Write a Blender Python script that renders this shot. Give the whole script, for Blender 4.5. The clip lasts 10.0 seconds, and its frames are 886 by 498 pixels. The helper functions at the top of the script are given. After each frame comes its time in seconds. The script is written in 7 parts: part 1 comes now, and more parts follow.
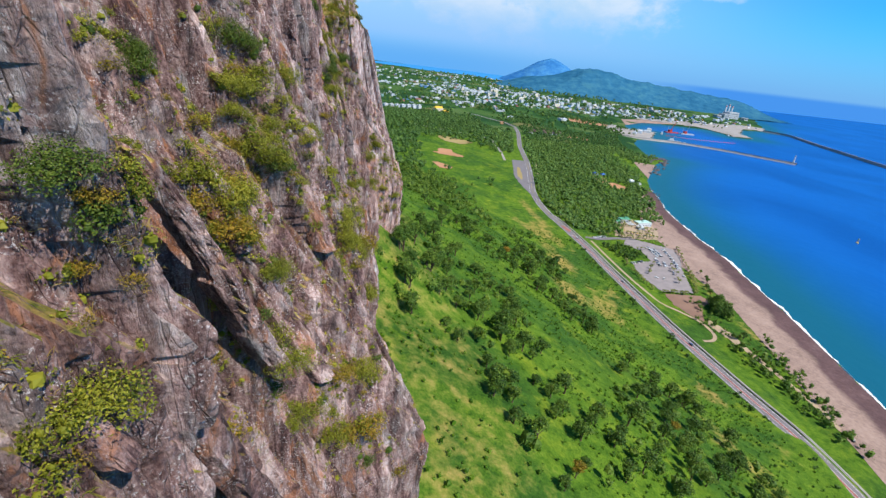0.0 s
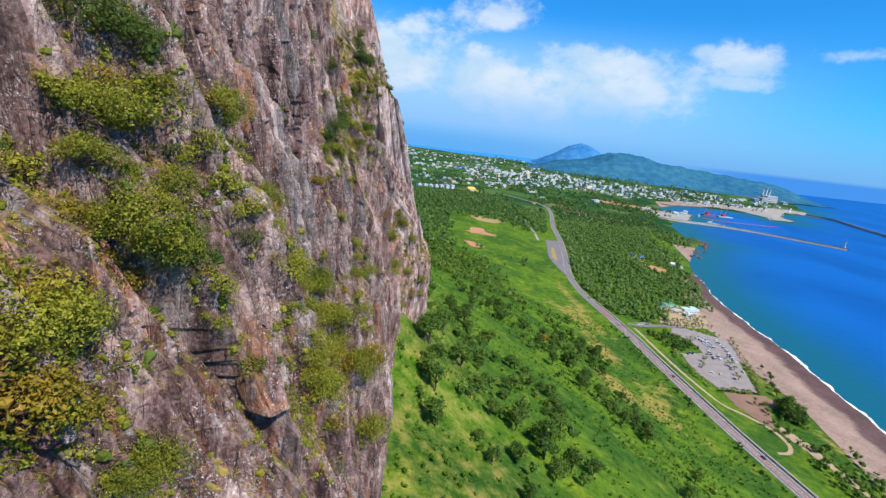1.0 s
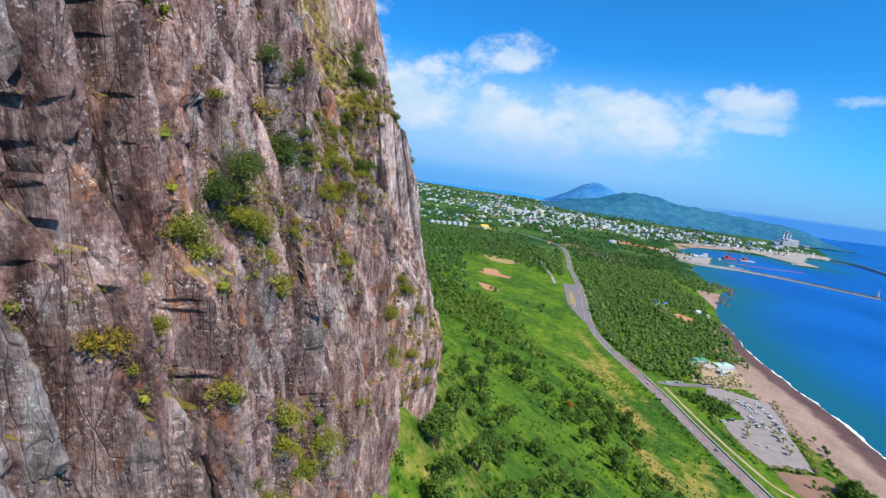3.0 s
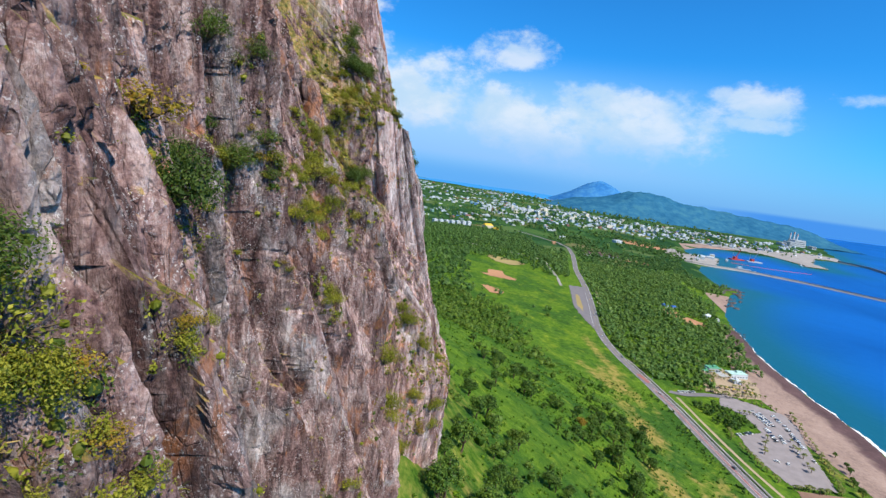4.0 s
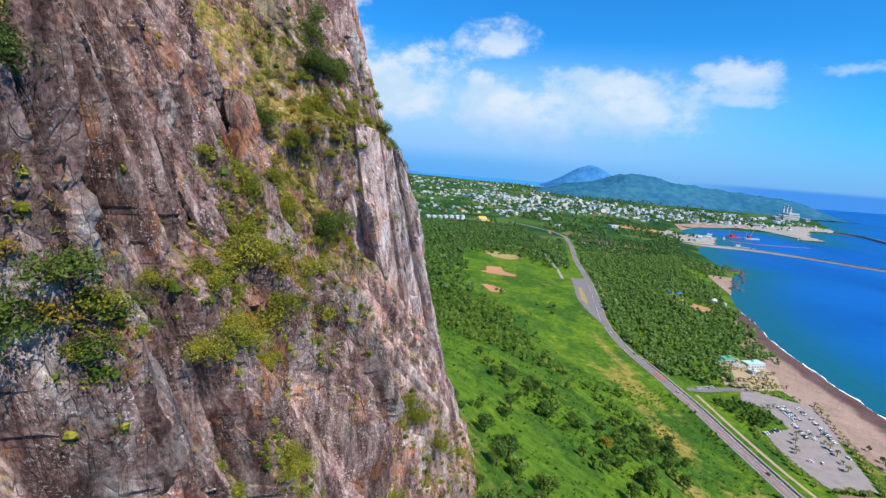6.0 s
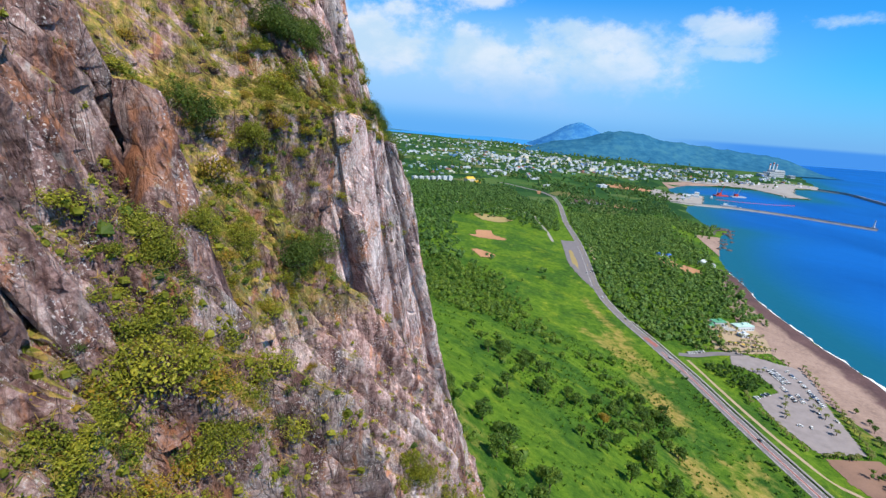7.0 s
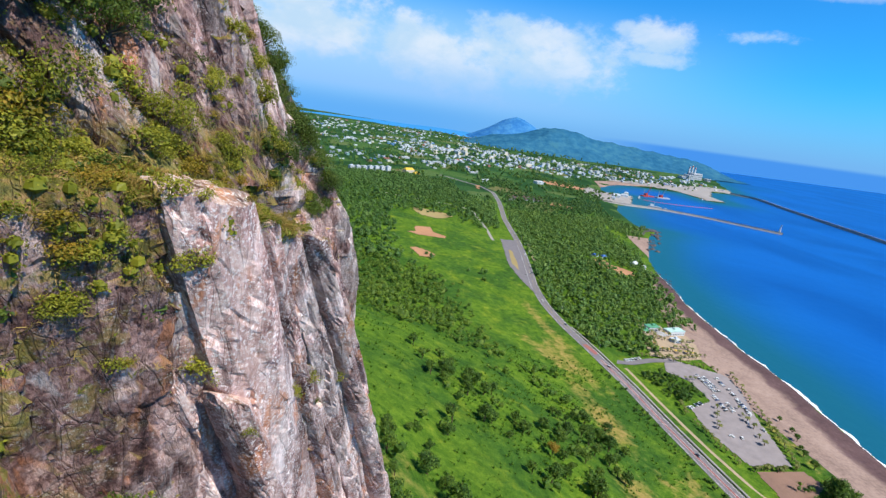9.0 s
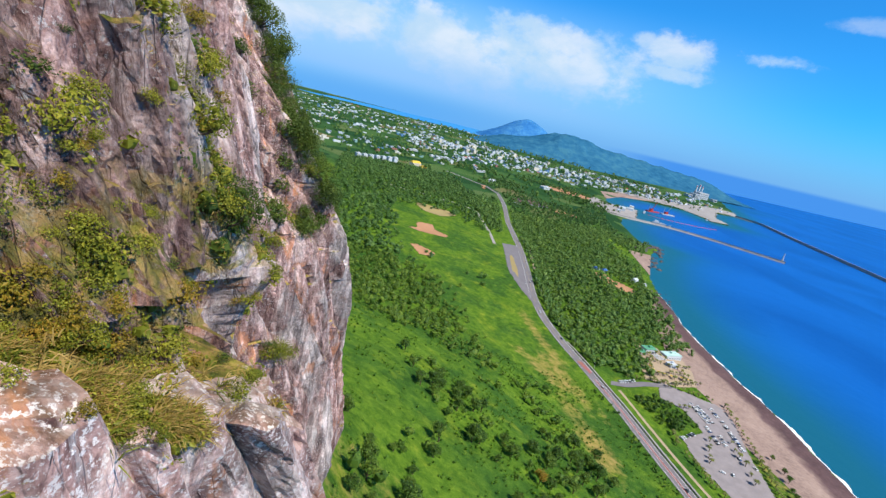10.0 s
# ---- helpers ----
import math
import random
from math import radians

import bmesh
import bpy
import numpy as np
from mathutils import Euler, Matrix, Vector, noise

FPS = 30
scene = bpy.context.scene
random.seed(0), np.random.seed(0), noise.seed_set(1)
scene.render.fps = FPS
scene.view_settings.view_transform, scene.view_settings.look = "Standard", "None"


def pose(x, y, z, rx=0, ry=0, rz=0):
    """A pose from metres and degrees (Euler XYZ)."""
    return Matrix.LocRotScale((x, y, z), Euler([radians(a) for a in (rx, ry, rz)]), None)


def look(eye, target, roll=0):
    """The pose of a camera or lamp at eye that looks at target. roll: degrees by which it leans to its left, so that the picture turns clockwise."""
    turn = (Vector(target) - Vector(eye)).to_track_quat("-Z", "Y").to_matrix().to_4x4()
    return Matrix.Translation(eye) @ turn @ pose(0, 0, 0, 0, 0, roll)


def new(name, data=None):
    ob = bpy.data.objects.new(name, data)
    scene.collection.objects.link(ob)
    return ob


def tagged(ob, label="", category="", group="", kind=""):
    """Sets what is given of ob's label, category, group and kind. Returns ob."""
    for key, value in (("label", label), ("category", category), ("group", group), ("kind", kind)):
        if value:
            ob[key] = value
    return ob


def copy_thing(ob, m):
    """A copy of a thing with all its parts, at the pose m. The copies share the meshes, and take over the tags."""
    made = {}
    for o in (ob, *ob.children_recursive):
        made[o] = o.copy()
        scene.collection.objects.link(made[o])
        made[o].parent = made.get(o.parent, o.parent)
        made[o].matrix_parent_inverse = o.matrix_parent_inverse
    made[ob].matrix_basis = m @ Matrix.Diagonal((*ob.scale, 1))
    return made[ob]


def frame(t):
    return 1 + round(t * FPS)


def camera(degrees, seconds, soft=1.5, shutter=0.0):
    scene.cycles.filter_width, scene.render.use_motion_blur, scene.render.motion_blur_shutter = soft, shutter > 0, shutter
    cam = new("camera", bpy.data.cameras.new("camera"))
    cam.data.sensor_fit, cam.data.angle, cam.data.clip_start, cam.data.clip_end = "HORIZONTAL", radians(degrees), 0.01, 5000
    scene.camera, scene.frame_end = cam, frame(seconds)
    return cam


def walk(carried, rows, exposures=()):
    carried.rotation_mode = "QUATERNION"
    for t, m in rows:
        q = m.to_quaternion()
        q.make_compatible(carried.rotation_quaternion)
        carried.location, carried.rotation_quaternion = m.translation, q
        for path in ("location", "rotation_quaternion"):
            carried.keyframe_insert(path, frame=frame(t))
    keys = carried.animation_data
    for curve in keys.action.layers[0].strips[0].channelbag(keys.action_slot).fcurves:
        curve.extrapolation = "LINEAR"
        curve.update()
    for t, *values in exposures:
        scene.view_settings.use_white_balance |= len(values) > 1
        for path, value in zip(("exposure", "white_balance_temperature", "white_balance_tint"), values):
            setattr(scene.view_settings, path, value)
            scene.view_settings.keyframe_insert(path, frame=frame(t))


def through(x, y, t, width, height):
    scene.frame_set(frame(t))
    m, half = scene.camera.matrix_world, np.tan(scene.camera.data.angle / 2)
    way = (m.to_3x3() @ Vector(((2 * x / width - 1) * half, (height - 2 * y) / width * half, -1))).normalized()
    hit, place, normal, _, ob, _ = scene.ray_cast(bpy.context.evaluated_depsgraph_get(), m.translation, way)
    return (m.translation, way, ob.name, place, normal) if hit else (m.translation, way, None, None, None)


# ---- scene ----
cam = camera(85.2, 10.0, 1.4)
PATH = [
    (0, (-14.769, -3.388, 215.37), (-14.547, -1.547, 214.619), 6.4),
    (0.5, (-13.859, 10.791, 212.031), (-13.727, 12.707, 211.473), 5.9),
    (1, (-13.257, 23.927, 210.289), (-13.187, 25.872, 209.829), 6.3),
    (1.5, (-13.29, 35.853, 209.595), (-13.238, 37.807, 209.173), 6.5),
    (2, (-13.502, 46.234, 209.555), (-13.462, 48.196, 209.169), 6.4),
    (2.5, (-14.142, 56.448, 210.124), (-14.115, 58.419, 209.784), 6.5),
    (2.7, (-14.399, 60.087, 210.665), (-14.38, 62.06, 210.342), 6.9),
    (3.8, (-15.903, 82.947, 213.386), (-15.907, 84.92, 213.059), 7.6),
    (4, (-16.604, 86.579, 213.714), (-16.608, 88.551, 213.378), 7.6),
    (4.5, (-17.581, 95.211, 215.093), (-17.593, 97.178, 214.734), 7.9),
    (5, (-18.851, 103.869, 216.67), (-18.866, 105.835, 216.305), 7.2),
    (5.5, (-20.128, 111.872, 218.356), (-20.133, 113.839, 217.998), 5.3),
    (5.7, (-20.626, 114.807, 218.839), (-20.619, 116.777, 218.493), 4.6),
    (7, (-24.381, 138.261, 224.196), (-24.291, 140.189, 223.671), 4.1),
    (7.5, (-25.43, 146.839, 225.571), (-25.27, 148.755, 225.019), 0.4),
    (8, (-26.127, 155.521, 226.705), (-25.88, 157.426, 226.15), 0.5),
    (8.5, (-26.542, 163.896, 227.814), (-26.241, 165.794, 227.262), 4.4),
    (9, (-26.687, 171.997, 228.838), (-26.33, 173.888, 228.295), 7.6),
    (9.5, (-26.941, 179.725, 230.143), (-26.563, 181.612, 229.599), 10.5),
    (10, (-27.07, 187.481, 231.222), (-26.706, 189.366, 230.659), 13.0),
]
walk(cam, [(t, look(eye, target, roll)) for t, eye, target, roll in PATH])

# ---- sun and sky ----
SUN_AZ, SUN_EL = radians(138.0), radians(51.0)      # clockwise from +y; the sun stands high over the sea
to_sun = Vector((math.sin(SUN_AZ) * math.cos(SUN_EL), math.cos(SUN_AZ) * math.cos(SUN_EL), math.sin(SUN_EL)))
sun = new("sun", bpy.data.lights.new("sun", "SUN"))
sun.data.energy, sun.data.angle, sun.data.color = 5.8, radians(0.6), (1.0, 0.95, 0.86)
sun.matrix_world = look(to_sun * 1000, (0, 0, 0))

world = bpy.data.worlds.new("world")
scene.world = world
world.use_nodes = True


class Net:
    """A small wrapper for building node trees."""

    def __init__(self, tree):
        self.tree = tree

    def node(self, kind):
        return self.tree.nodes.new(kind)

    def put(self, socket, value):
        if isinstance(value, bpy.types.NodeSocket):
            self.tree.links.new(value, socket)
        elif value is not None:
            if hasattr(socket, "default_value") and isinstance(value, tuple) and len(value) == 3 and socket.type == "RGBA":
                value = (*value, 1.0)
            socket.default_value = value

    def math(self, op, a, b=None, c=None, clamp=False):
        n = self.node("ShaderNodeMath")
        n.operation, n.use_clamp = op, clamp
        for i, v in enumerate((a, b, c)):
            self.put(n.inputs[i], v)
        return n.outputs[0]

    def mix(self, fac, a, b, blend="MIX"):
        n = self.node("ShaderNodeMix")
        n.data_type, n.blend_type = "RGBA", blend
        self.put(n.inputs["Factor"], fac)
        self.put(n.inputs[6], a)
        self.put(n.inputs[7], b)
        return n.outputs[2]

    def step(self, value, low, high, a=0.0, b=1.0):
        n = self.node("ShaderNodeMapRange")
        n.interpolation_type = "SMOOTHSTEP"
        for i, v in enumerate((value, low, high, a, b)):
            self.put(n.inputs[i], v)
        return n.outputs[0]

    def noise(self, vec, scale, detail=4.0, rough=0.55, stretch=None, warp=0.0):
        if stretch:
            m = self.node("ShaderNodeMapping")
            self.put(m.inputs[0], vec)
            m.inputs[3].default_value = stretch
            vec = m.outputs[0]
        n = self.node("ShaderNodeTexNoise")
        self.put(n.inputs["Vector"], vec)
        n.inputs["Scale"].default_value, n.inputs["Detail"].default_value, n.inputs["Roughness"].default_value = scale, detail, rough
        n.inputs["Distortion"].default_value = warp
        return n.outputs[0]

    def attribute(self, name):
        n = self.node("ShaderNodeAttribute")
        n.attribute_name = name
        return n.outputs["Fac"]

    def ramp(self, fac, *stops):
        n = self.node("ShaderNodeValToRGB")
        while len(n.color_ramp.elements) < len(stops):
            n.color_ramp.elements.new(0.5)
        for e, (at, colour) in zip(n.color_ramp.elements, stops):
            e.position, e.color = at, (*colour, 1.0)
        self.put(n.inputs[0], fac)
        return n.outputs[0]


net = Net(world.node_tree)
world.node_tree.nodes.clear()
sky = net.node("ShaderNodeTexSky")
sky.sky_type, sky.sun_disc, sky.sun_elevation, sky.sun_rotation, sky.altitude = "NISHITA", False, SUN_EL, SUN_AZ, 200.0
sky.air_density, sky.dust_density, sky.ozone_density = 1.0, 0.6, 2.5
way = net.node("ShaderNodeTexCoord").outputs["Generated"]
split = net.node("ShaderNodeSeparateXYZ")
net.put(split.inputs[0], way)
rise = split.outputs[2]
clear = net.mix(1.0, sky.outputs[0], net.mix(net.step(rise, 0.30, 0.62), (0.20, 1.22, 2.12), (0.42, 0.70, 0.92)), "MULTIPLY")
# fair-weather cloud low over the land: lumps at (bearing, height, half width, half height) in degrees, ragged at the edges and thinning downwards
flatness = net.math("SQRT", net.math("ADD", net.math("MULTIPLY", split.outputs[0], split.outputs[0]), net.math("MULTIPLY", split.outputs[1], split.outputs[1])))
bearing = net.math("MULTIPLY", net.math("ARCTAN2", split.outputs[0], split.outputs[1]), 57.2958)
height = net.math("MULTIPLY", net.math("ARCTAN2", rise, flatness), 57.2958)
ragged = net.math("MULTIPLY_ADD", net.noise(way, 9.0, 8.0, 0.62, (1.0, 1.0, 1.5)), 5.0, -2.5)
CLOUDS = ((-7, 8.0, 8.5, 5.4, 1.0), (-14, 9.0, 9.0, 7.5, 1.0), (4.8, 13.4, 4.6, 2.3, 0.85), (6.5, 5.6, 6.5, 4.6, 0.9), (15, 6.2, 8.5, 4.8, 0.9), (23, 7.2, 6.5, 4.0, 0.85), (30.8, 9.8, 4.4, 2.0, 0.85),
          (30.5, 7.9, 4.4, 0.9, 0.8), (38.5, 10.5, 4.2, 0.85, 0.8), (46, 14, 5, 0.8, 0.35), (26.4, 10.6, 1.6, 0.9, 0.7), (-30, 11, 12, 7, 1.0), (-55, 12, 16, 8, 1.0))
cloud = None
for at, up, wide, tall, full in CLOUDS:
    u = net.math("DIVIDE", net.math("SUBTRACT", bearing, float(at)), float(wide))
    v = net.math("DIVIDE", net.math("SUBTRACT", height, float(up)), float(tall))
    lump = net.math("SUBTRACT", 1.0, net.math("ADD", net.math("MULTIPLY", u, u), net.math("MULTIPLY", v, v)))
    lump = net.math("MULTIPLY", net.step(net.math("ADD", lump, ragged), -0.1, 1.0), full)
    cloud = lump if cloud is None else net.math("MAXIMUM", cloud, lump)
puff = net.noise(way, 6.0, 7.0, 0.6, (1.0, 1.0, 2.0), 0.2)
cloud = net.math("MULTIPLY", cloud, net.step(height, -1.0, 7.5, 0.25, 1.0))
veil = net.math("MULTIPLY", net.step(bearing, 48.0, 5.0), net.math("MULTIPLY", net.step(height, -0.8, 2.0), net.step(height, 14.0, 6.0)))
tone = net.mix(net.math("MULTIPLY", veil, 0.85), clear, (4.6, 7.5, 10.6))
tone = net.mix(net.math("MULTIPLY", cloud, 0.92), tone, net.mix(net.step(puff, 0.38, 0.62), (6.0, 8.2, 10.4), (8.8, 9.7, 10.8)))
haze = net.step(rise, 0.13, -0.01)
tone = net.mix(net.math("MULTIPLY", haze, 0.7), tone, (2.5, 5.4, 11.2))
landward = net.math("MULTIPLY", net.step(bearing, 26.0, 2.0), net.step(height, 1.8, -1.2))
tone = net.mix(net.math("MULTIPLY", net.math("MULTIPLY", net.step(rise, -0.004, -0.012), net.step(bearing, 24.0, 34.0)), 1.0), tone, (0.75, 3.4, 9.6))
tone = net.mix(net.math("MULTIPLY", landward, 0.8), tone, (1.3, 4.7, 10.4))
back = net.node("ShaderNodeBackground")
net.put(back.inputs[0], tone)
back.inputs[1].default_value = 0.091
net.put(net.node("ShaderNodeOutputWorld").inputs[0], back.outputs[0])

# ---- materials ----
def material(name, rough=0.8, spec=0.3, metal=0.0):
    m = bpy.data.materials.new(name)
    m.use_nodes = True
    n = Net(m.node_tree)
    b = m.node_tree.nodes["Principled BSDF"]
    b.inputs["Roughness"].default_value, b.inputs["Metallic"].default_value = rough, metal
    b.inputs["Specular IOR Level"].default_value = spec
    return m, n, b


def bump(n, b, height, strength, distance):
    node = n.node("ShaderNodeBump")
    node.inputs["Strength"].default_value, node.inputs["Distance"].default_value = strength, distance
    n.put(node.inputs["Height"], height)
    n.put(b.inputs["Normal"], node.outputs[0])


def place(n):
    return n.node("ShaderNodeNewGeometry").outputs["Position"]


def worn(name, colour, rough=0.7, vary=0.25, scale=1.5, metal=0.0, spec=0.3):
    """A plain painted or cast surface with stains at two scales."""
    m, n, b = material(name, rough, spec, metal)
    p = place(n)
    big = n.noise(p, scale * 0.25, 3.0)
    fine = n.noise(p, scale * 4.0, 4.0)
    both = n.math("MULTIPLY_ADD", big, 0.65, n.math("MULTIPLY", fine, 0.35))
    dark = tuple(c * (1 - vary) for c in colour)
    pale = tuple(min(1.0, c * (1 + vary * 0.6)) for c in colour)
    n.put(b.inputs["Base Color"], n.ramp(both, (0.3, dark), (0.55, colour), (0.75, pale)))
    bump(n, b, fine, 0.25, 0.02)
    return m


def rock_material(name="rock", pale=0.0, soiled=1.0):
    m, n, b = material(name, 0.88, 0.25)
    p = place(n)
    xyz = n.node("ShaderNodeSeparateXYZ")
    n.put(xyz.inputs[0], p)
    streak = n.noise(p, 0.55, 6.0, 0.62, (1.0, 1.0, 0.20), 0.6)
    patch = n.noise(p, 0.16, 5.0, 0.62, (1.0, 1.0, 0.4), 0.9)
    grain = n.noise(p, 3.2, 6.0, 0.70)
    speck = n.noise(p, 9.0, 5.0, 0.72)
    mixed = n.math("ADD", n.math("MULTIPLY", streak, 0.64), n.math("MULTIPLY", grain, 0.36))
    rose = n.ramp(mixed, (0.35, (0.040, 0.020, 0.021)), (0.44, (0.140, 0.073, 0.066)), (0.52, (0.340, 0.210, 0.188)), (0.63, (0.66, 0.49, 0.45)))
    grey = n.ramp(mixed, (0.32, (0.10, 0.085, 0.088)), (0.44, (0.240, 0.19, 0.181)), (0.53, (0.435, 0.355, 0.335)), (0.65, (0.72, 0.62, 0.59)))
    # the outer buttress is weathered to a paler grey than the sheltered wall
    outer = n.math("MULTIPLY", n.step(xyz.outputs[1], 150.0, 205.0), 0.02 + pale * 0.8)
    vein = n.math("MULTIPLY_ADD", n.attribute("vein"), 0.55, -0.275)
    col = n.mix(n.step(n.math("ADD", n.math("ADD", patch, vein), outer), 0.55, 0.72), rose, grey)
    if pale > 0.05:
        col = n.mix(1.0, col, (1.2, 1.17, 1.17), "MULTIPLY")
        col = n.mix(n.step(n.noise(p, 0.28, 5.0, 0.6, (1.0, 1.0, 0.6), 0.7), 0.42, 0.62), col, n.ramp(mixed, (0.34, (0.27, 0.140, 0.115)), (0.48, (0.50, 0.345, 0.305)), (0.66, (0.76, 0.64, 0.59))))
    rust = n.noise(p, 0.34, 5.0, 0.65, (1.0, 1.0, 0.40), 1.2)
    col = n.mix(n.math("MULTIPLY", n.step(n.math("MULTIPLY_ADD", vein, -0.35, rust), 0.56, 0.66), 0.7), col, (0.46, 0.185, 0.085))
    bleach = n.noise(p, 0.5, 5.0, 0.65, (1.0, 1.0, 0.25), 0.9)
    col = n.mix(n.math("MULTIPLY", n.step(bleach, 0.58, 0.70), 0.55), col, (0.60, 0.565, 0.55))
    dark = n.noise(p, 0.8, 4.0, 0.6, (1.0, 1.0, 0.10), 0.5)
    col = n.mix(n.math("MULTIPLY", n.step(dark, 0.58, 0.68), 0.6), col, (0.065, 0.052, 0.055) if pale < 0.05 else (0.15, 0.062, 0.052))
    # pale buttress rock, its sunlit brightness also painted in; the near wall darkened
    sun_gain = n.step(xyz.outputs[1], 164.0, 194.0, 0.82, 1.14)
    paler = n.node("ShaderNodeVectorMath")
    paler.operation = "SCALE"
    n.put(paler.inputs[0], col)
    n.put(paler.inputs["Scale"], sun_gain if pale < 0.05 else 0.98)
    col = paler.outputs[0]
    lichen = n.math("MULTIPLY", n.step(n.noise(p, 5.0, 5.0, 0.75), 0.55 - 0.25 * pale, 0.62 - 0.25 * pale), n.step(n.noise(p, 0.45, 3.0), 0.42 - pale, 0.58 - pale))
    col = n.mix(n.math("MULTIPLY", lichen, 0.75), col, (0.72, 0.67, 0.65))
    # soil, moss and dry grass hold on wherever the face lies back
    up = n.node("ShaderNodeSeparateXYZ")
    n.put(up.inputs[0], n.node("ShaderNodeNewGeometry").outputs["Normal"])
    lie = n.step(n.math("MULTIPLY_ADD", n.noise(p, 0.9, 5.0, 0.65), 0.9, up.outputs[2]), 1.02, 1.30)
    soil = n.ramp(n.noise(p, 1.3, 5.0, 0.6), (0.34, (0.085, 0.10, 0.014)), (0.47, (0.21, 0.185, 0.03)), (0.60, (0.38, 0.25, 0.075)), (0.72, (0.47, 0.30, 0.13)))
    col = n.mix(n.math("MULTIPLY", lie, soiled), col, soil)
    if pale < 0.05:
        # the gully and the shelf are floored with litter and dry grass
        along, high = xyz.outputs[1], xyz.outputs[2]
        gully = n.math("MULTIPLY", n.math("MULTIPLY", n.step(along, 172.0, 179.0), n.step(along, 197.0, 191.0)), n.step(high, 199.0, 206.0))
        ledge = n.math("MULTIPLY", n.math("MULTIPLY", n.step(along, 190.0, 193.0), n.step(along, 214.0, 210.0)), n.math("MULTIPLY", n.step(high, 219.5, 221.5), n.step(high, 228.0, 225.0)))
        cover = n.math("MULTIPLY", n.math("MAXIMUM", gully, ledge), n.step(n.math("MULTIPLY_ADD", up.outputs[2], 0.25, n.noise(p, 0.45, 5.0, 0.65)), 0.43, 0.55))
        col = n.mix(n.math("MULTIPLY", cover, 0.9), col, soil)
    # narrow fissures, mostly upright, the shade inside them painted as dark lines
    warp = n.node("ShaderNodeVectorMath")
    warp.operation = "ADD"
    soft = n.node("ShaderNodeTexNoise")
    n.put(soft.inputs["Vector"], p)
    soft.inputs["Scale"].default_value = 0.5
    n.put(warp.inputs[0], p)
    slight = n.node("ShaderNodeVectorMath")
    slight.operation = "SCALE"
    n.put(slight.inputs[0], soft.outputs["Color"])
    slight.inputs["Scale"].default_value = 0.3
    n.put(warp.inputs[1], slight.outputs[0])
    cracks, tones = [], []
    for size, tall, width in ((0.42, 0.10, 0.022), (1.0, 0.22, 0.026)):
        lay = n.node("ShaderNodeMapping")
        n.put(lay.inputs[0], warp.outputs[0])
        lay.inputs[2].default_value, lay.inputs[3].default_value = (0.28, 0.0, 0.0), (1.0, 1.0, tall)
        cell = n.node("ShaderNodeTexVoronoi")
        cell.feature = "DISTANCE_TO_EDGE"
        n.put(cell.inputs["Vector"], lay.outputs[0])
        cell.inputs["Scale"].default_value = size
        cracks.append(n.step(cell.outputs["Distance"], width, 0.0))
        each = n.node("ShaderNodeTexVoronoi")
        n.put(each.inputs["Vector"], lay.outputs[0])
        each.inputs["Scale"].default_value = size
        split_ = n.node("ShaderNodeSeparateXYZ")
        n.put(split_.inputs[0], each.outputs["Color"])
        tones.append(split_.outputs[0])
    fissure = n.math("MULTIPLY", n.math("MAXIMUM", cracks[0], cracks[1]), n.step(n.noise(p, 0.45, 3.0), 0.34, 0.52))
    fissure = n.math("MULTIPLY", fissure, n.math("SUBTRACT", 1.0, lie))
    # every block has weathered to a tone of its own
    own = n.math("MULTIPLY_ADD", tones[0], 0.50, n.math("MULTIPLY_ADD", tones[1], 0.50, 0.55))
    shade = n.node("ShaderNodeVectorMath")
    shade.operation = "SCALE"
    n.put(shade.inputs[0], col)
    n.put(shade.inputs["Scale"], own)
    col = n.mix(n.math("MULTIPLY", fissure, 0.3), shade.outputs[0], (0.03, 0.024, 0.025))
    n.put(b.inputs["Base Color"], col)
    # fracture lines run mostly upright, with finer chips between them
    def ridged(value):
        return n.math("SUBTRACT", 1.0, n.math("ABSOLUTE", n.math("MULTIPLY_ADD", value, 2.0, -1.0)))

    split = n.math("POWER", ridged(n.noise(p, 0.9, 5.0, 0.6, (1.0, 1.0, 0.22), 0.5)), 6.0)
    chip = n.math("POWER", ridged(n.noise(p, 2.4, 5.0, 0.62, (1.0, 1.0, 0.55), 0.9)), 5.0)
    relief = n.math("SUBTRACT", n.noise(p, 1.7, 9.0, 0.74, (1.0, 1.0, 0.45), 0.3), n.math("MULTIPLY_ADD", split, 0.28, n.math("MULTIPLY", chip, 0.16)))
    relief = n.math("MULTIPLY_ADD", speck, 0.14, n.math("SUBTRACT", relief, n.math("MULTIPLY", fissure, 0.3)))
    bump(n, b, relief, 1.0, 0.28 if pale < 0.05 else 0.08)
    return m


